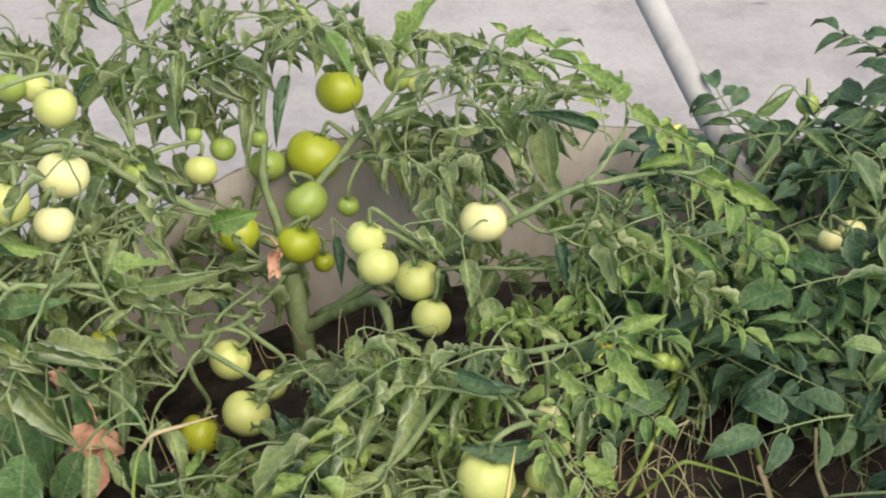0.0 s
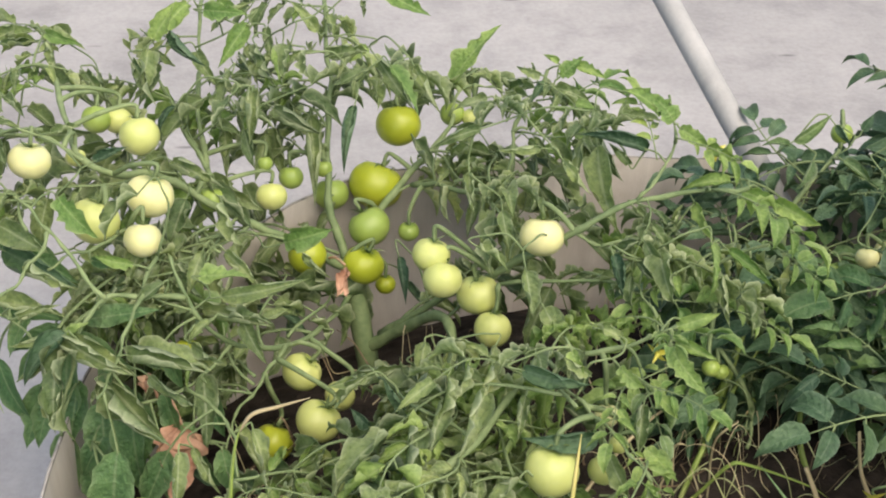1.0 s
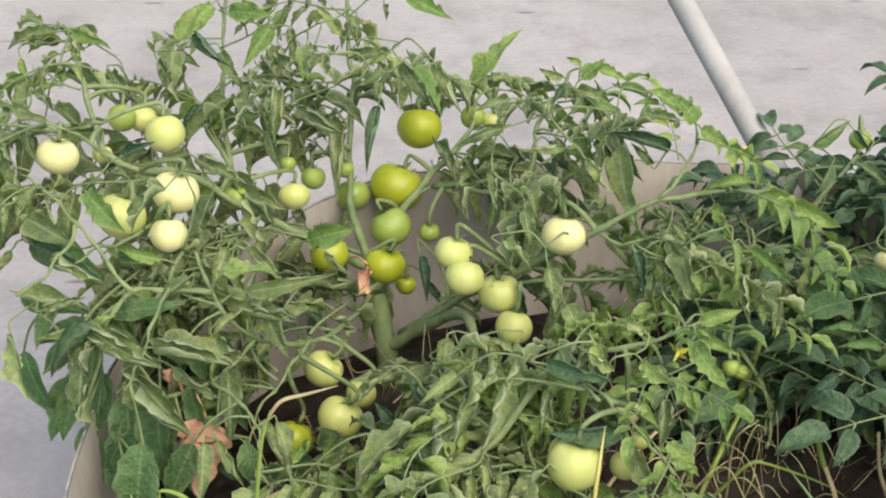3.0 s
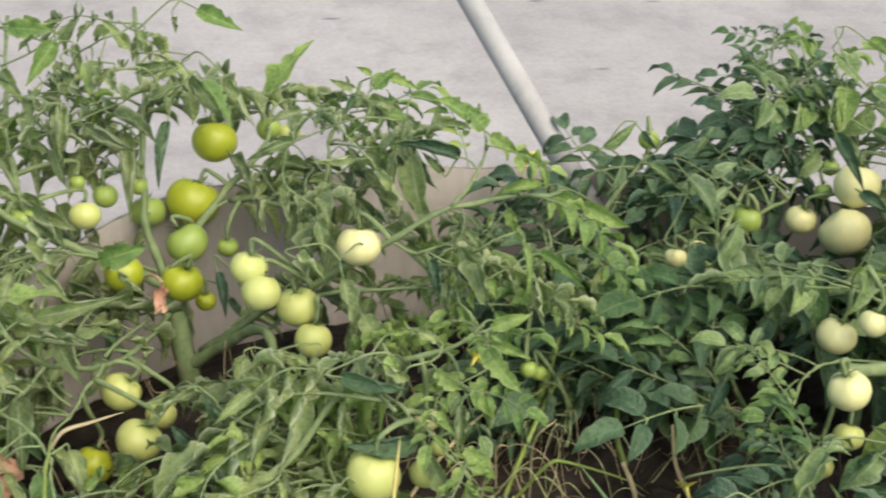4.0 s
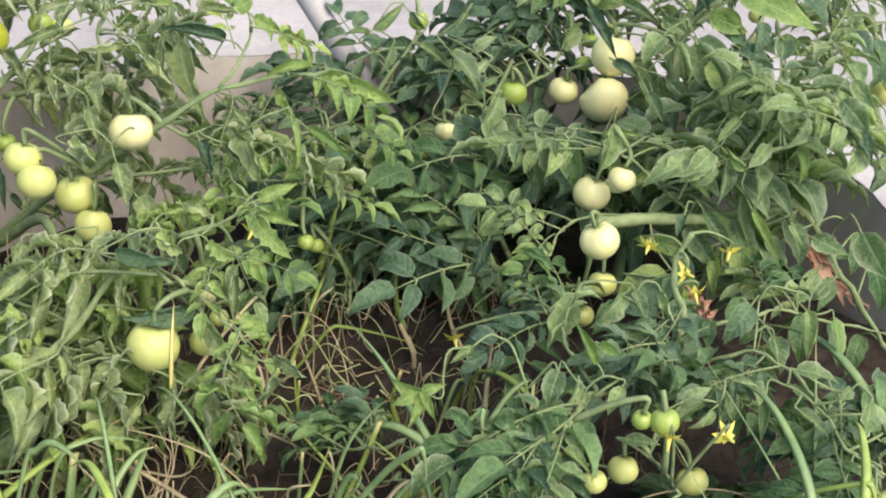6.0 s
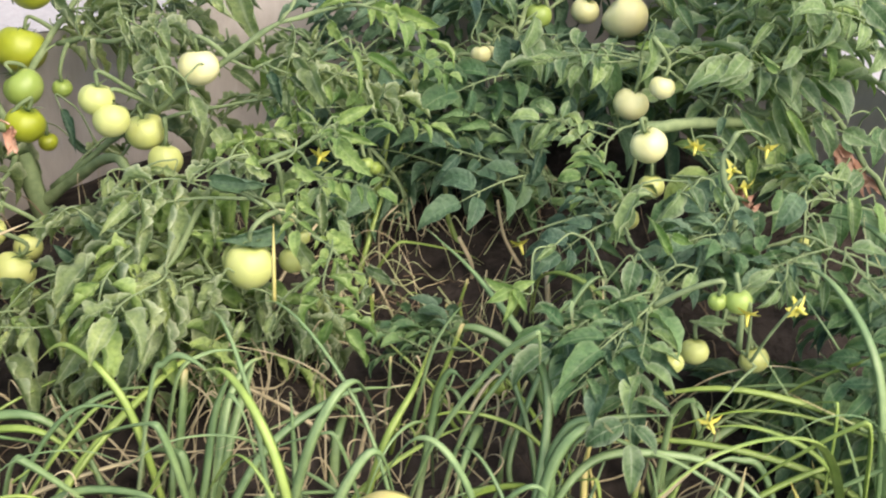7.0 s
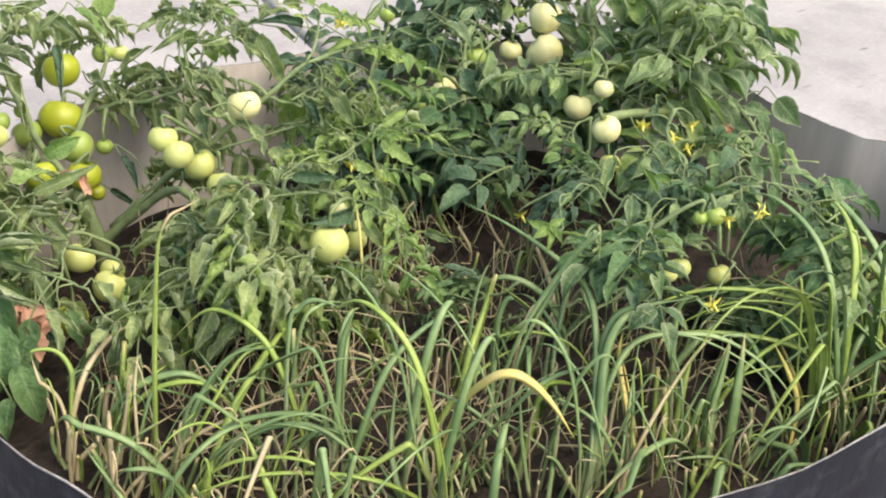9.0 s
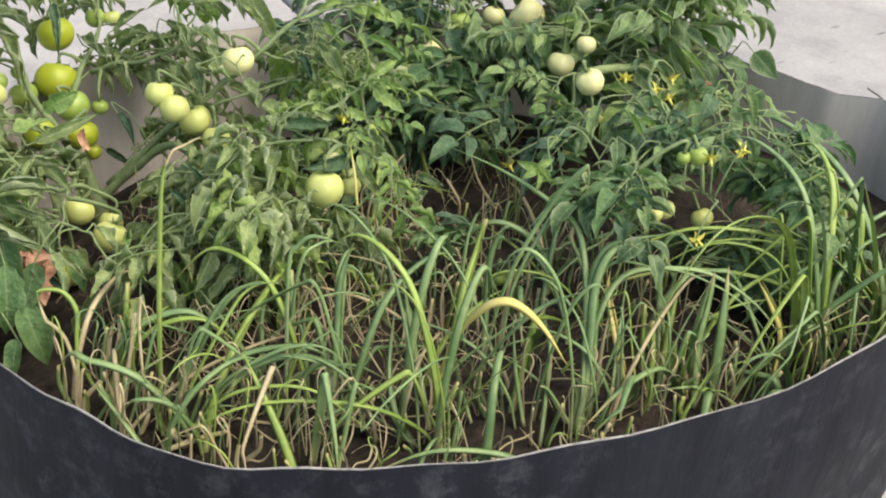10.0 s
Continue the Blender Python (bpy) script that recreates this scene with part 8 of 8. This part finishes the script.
onion_blade(clump, [(0.145, -0.503, 0.325), (0.134, -0.415, 0.444), (0.107, -0.394, 0.463), (0.083, -0.389, 0.462)], 0.0039, BLADE)
onion_blade(clump, [(-0.308, -0.324, 0.325), (-0.302, -0.274, 0.420), (-0.293, -0.219, 0.526)], 0.0045, BLADE)
onion_blade(clump, [(-0.308, -0.316, 0.325), (-0.268, -0.310, 0.394), (-0.199, -0.336, 0.454), (-0.151, -0.361, 0.492)], 0.0045, BLADE)
onion_blade(clump, [(-0.152, -0.406, 0.325), (-0.168, -0.373, 0.370), (-0.197, -0.342, 0.398), (-0.227, -0.316, 0.418)], 0.0036, BLADE)
onion_blade(clump, [(-0.154, -0.422, 0.325), (-0.172, -0.391, 0.372), (-0.189, -0.386, 0.386)], 0.0041, BLADE)
cut_stalk(clump, (-0.024, -0.425, 0.319), (0.003, -0.387, 0.414), 0.008, LIME)
cut_stalk(clump, (0.037, -0.388, 0.319), (0.058, -0.387, 0.361), 0.007, LIME)
cut_stalk(clump, (-0.097, -0.433, 0.319), (-0.062, -0.431, 0.377), 0.0085, LIME)
cut_stalk(clump, (-0.122, -0.147, 0.319), (-0.058, -0.112, 0.450), 0.0055, LIME)
cut_stalk(clump, (0.015, -0.374, 0.319), (0.037, -0.341, 0.404), 0.007, LIME)
cut_stalk(clump, (-0.059, -0.238, 0.319), (-0.041, -0.216, 0.386), 0.006, BLADE)
cut_stalk(clump, (-0.179, -0.309, 0.319), (-0.174, -0.303, 0.350), 0.006, STRAW)
cut_stalk(clump, (0.051, -0.397, 0.319), (0.068, -0.332, 0.438), 0.0075, BLADE)
cut_stalk(clump, (-0.011, -0.478, 0.319), (-0.009, -0.470, 0.350), 0.007, LIME)
cut_stalk(clump, (0.105, -0.506, 0.319), (0.132, -0.511, 0.361), 0.007, BLADE)
cut_stalk(clump, (0.094, -0.462, 0.319), (0.111, -0.445, 0.378), 0.006, BLADE)
# clumps between the tomato plants
clump = onion((-0.031, 0.211), 3, 0.16, 0.07, 0.1, None, 0.5)
clump = onion((-0.089, 0.102), 3, 0.12, 0.16, 0.4, None, 0.5)
clump = onion((-0.171, 0.039), 4, 0.15, 0.15, 0.3, None, 0.5)
clump = onion((-0.261, 0.055), 3, 0.14, 0.15, 0.3, None, 0.5)
clump = onion((-0.086, -0.002), 4, 0.14, 0.15, 0.3, None, 0.5)
clump = onion((0.056, -0.018), 3, 0.15, 0.13, 0.05, None, 0.6)
clump = onion((0.085, -0.090), 5, 0.15, 0.13, 0.05, None, 0.6)
onion_blade(clump, [(-0.045, 0.185, 0.325), (-0.030, 0.205, 0.380), (-0.010, 0.228, 0.440), (0.004, 0.240, 0.478)], 0.0068, LIME)
cut_stalk(clump, (0.139, 0.262, 0.262), (0.100, 0.268, 0.330), 0.0062, LIME)
onion_blade(clump, [(0.330, 0.300, 0.255), (0.311, 0.317, 0.285), (0.275, 0.330, 0.322), (0.249, 0.338, 0.345)], 0.0062, BLADE)
# old cut stalks and a dry stick in the hollow
cut_stalk(clump, (0.060, 0.085, 0.319), (0.041, 0.098, 0.387), 0.0042, STRAW)
cut_stalk(clump, (0.074, 0.140, 0.319), (0.074, 0.211, 0.381), 0.0043, LIME)
cut_stalk(clump, (0.133, 0.084, 0.319), (0.105, 0.124, 0.411), 0.0035, STRAW)
cut_stalk(clump, (0.261, 0.188, 0.319), (0.231, 0.277, 0.385), 0.0042, BLADE)
cut_stalk(clump, (0.184, 0.282, 0.319), (0.243, 0.271, 0.358), 0.0017, LIME)
cut_stalk(clump, (0.261, 0.222, 0.319), (0.232, 0.224, 0.368), 0.0035, BLADE)
cut_stalk(clump, (0.015, -0.000, 0.318), (-0.017, 0.004, 0.369), 0.0038, LIME)
cut_stalk(clump, (0.013, 0.000, 0.318), (0.012, 0.012, 0.395), 0.0042, LIME)
onion_blade(clump, [(-0.263, -0.086, 0.517), (-0.259, -0.072, 0.554), (-0.252, -0.049, 0.588)], 0.0022, YELLOW)


def strands(name, label, n, region, length, radius, skin, seed, lift=0.05):
    """A mat of thin dry strands lying on the soil."""
    r = random.Random(seed)
    bm = bmesh.new()
    for _ in range(n):
        x0, x1, y0, y1 = region
        p = Vector((r.uniform(x0, x1), r.uniform(y0, y1), SOIL_Z + r.uniform(0.0, 0.012)))
        a, pts = r.uniform(0, 6.28), [p]
        z = 0
        for k in range(4):
            a += r.uniform(-0.9, 0.9)
            z = max(0.004, r.uniform(-0.3, 1.0) * lift) if k < 3 else r.uniform(0.002, lift)
            q = pts[-1] + Vector((math.cos(a), math.sin(a), 0)) * length * r.uniform(0.5, 1.2) / 4
            q.z = SOIL_Z + z
            pts.append(q)
        w = radius * r.uniform(0.6, 1.3)
        if in_bag(p, 0.86) and in_bag(pts[-1], 0.9):
            tube(bm, curve_points(pts, 5), lambda u: w * (1 - 0.6 * u), 4, 0.5)
    me = bpy.data.meshes.new(name)
    bm.to_mesh(me)
    bm.free()
    me.materials.append(skin)
    tagged(new(name, me), label, "dry grass", kind="stuff")


strands("dry_straw", "tan dry onion leaves and straw lying on the soil", 105, (-0.66, -0.22, -0.36, 0.06), 0.17, 0.0014, STRAW, 3, 0.11)
strands("dry_roots", "thin tan curling dry stems on dark soil", 62, (-0.42, 0.10, -0.10, 0.36), 0.13, 0.0009, STRAW, 4, 0.10)
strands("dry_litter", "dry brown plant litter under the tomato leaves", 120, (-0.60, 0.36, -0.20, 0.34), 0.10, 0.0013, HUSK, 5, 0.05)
strands("front_litter", "dry plant litter along the front rim", 90, (-0.45, 0.50, -0.55, -0.20), 0.12, 0.0013, STRAW, 6, 0.05)
strands("curled_threads", "thin yellow-green curling threads in the shaded hollow", 34, (-0.12, 0.18, -0.04, 0.20), 0.12, 0.0009, LIME, 8, 0.08)
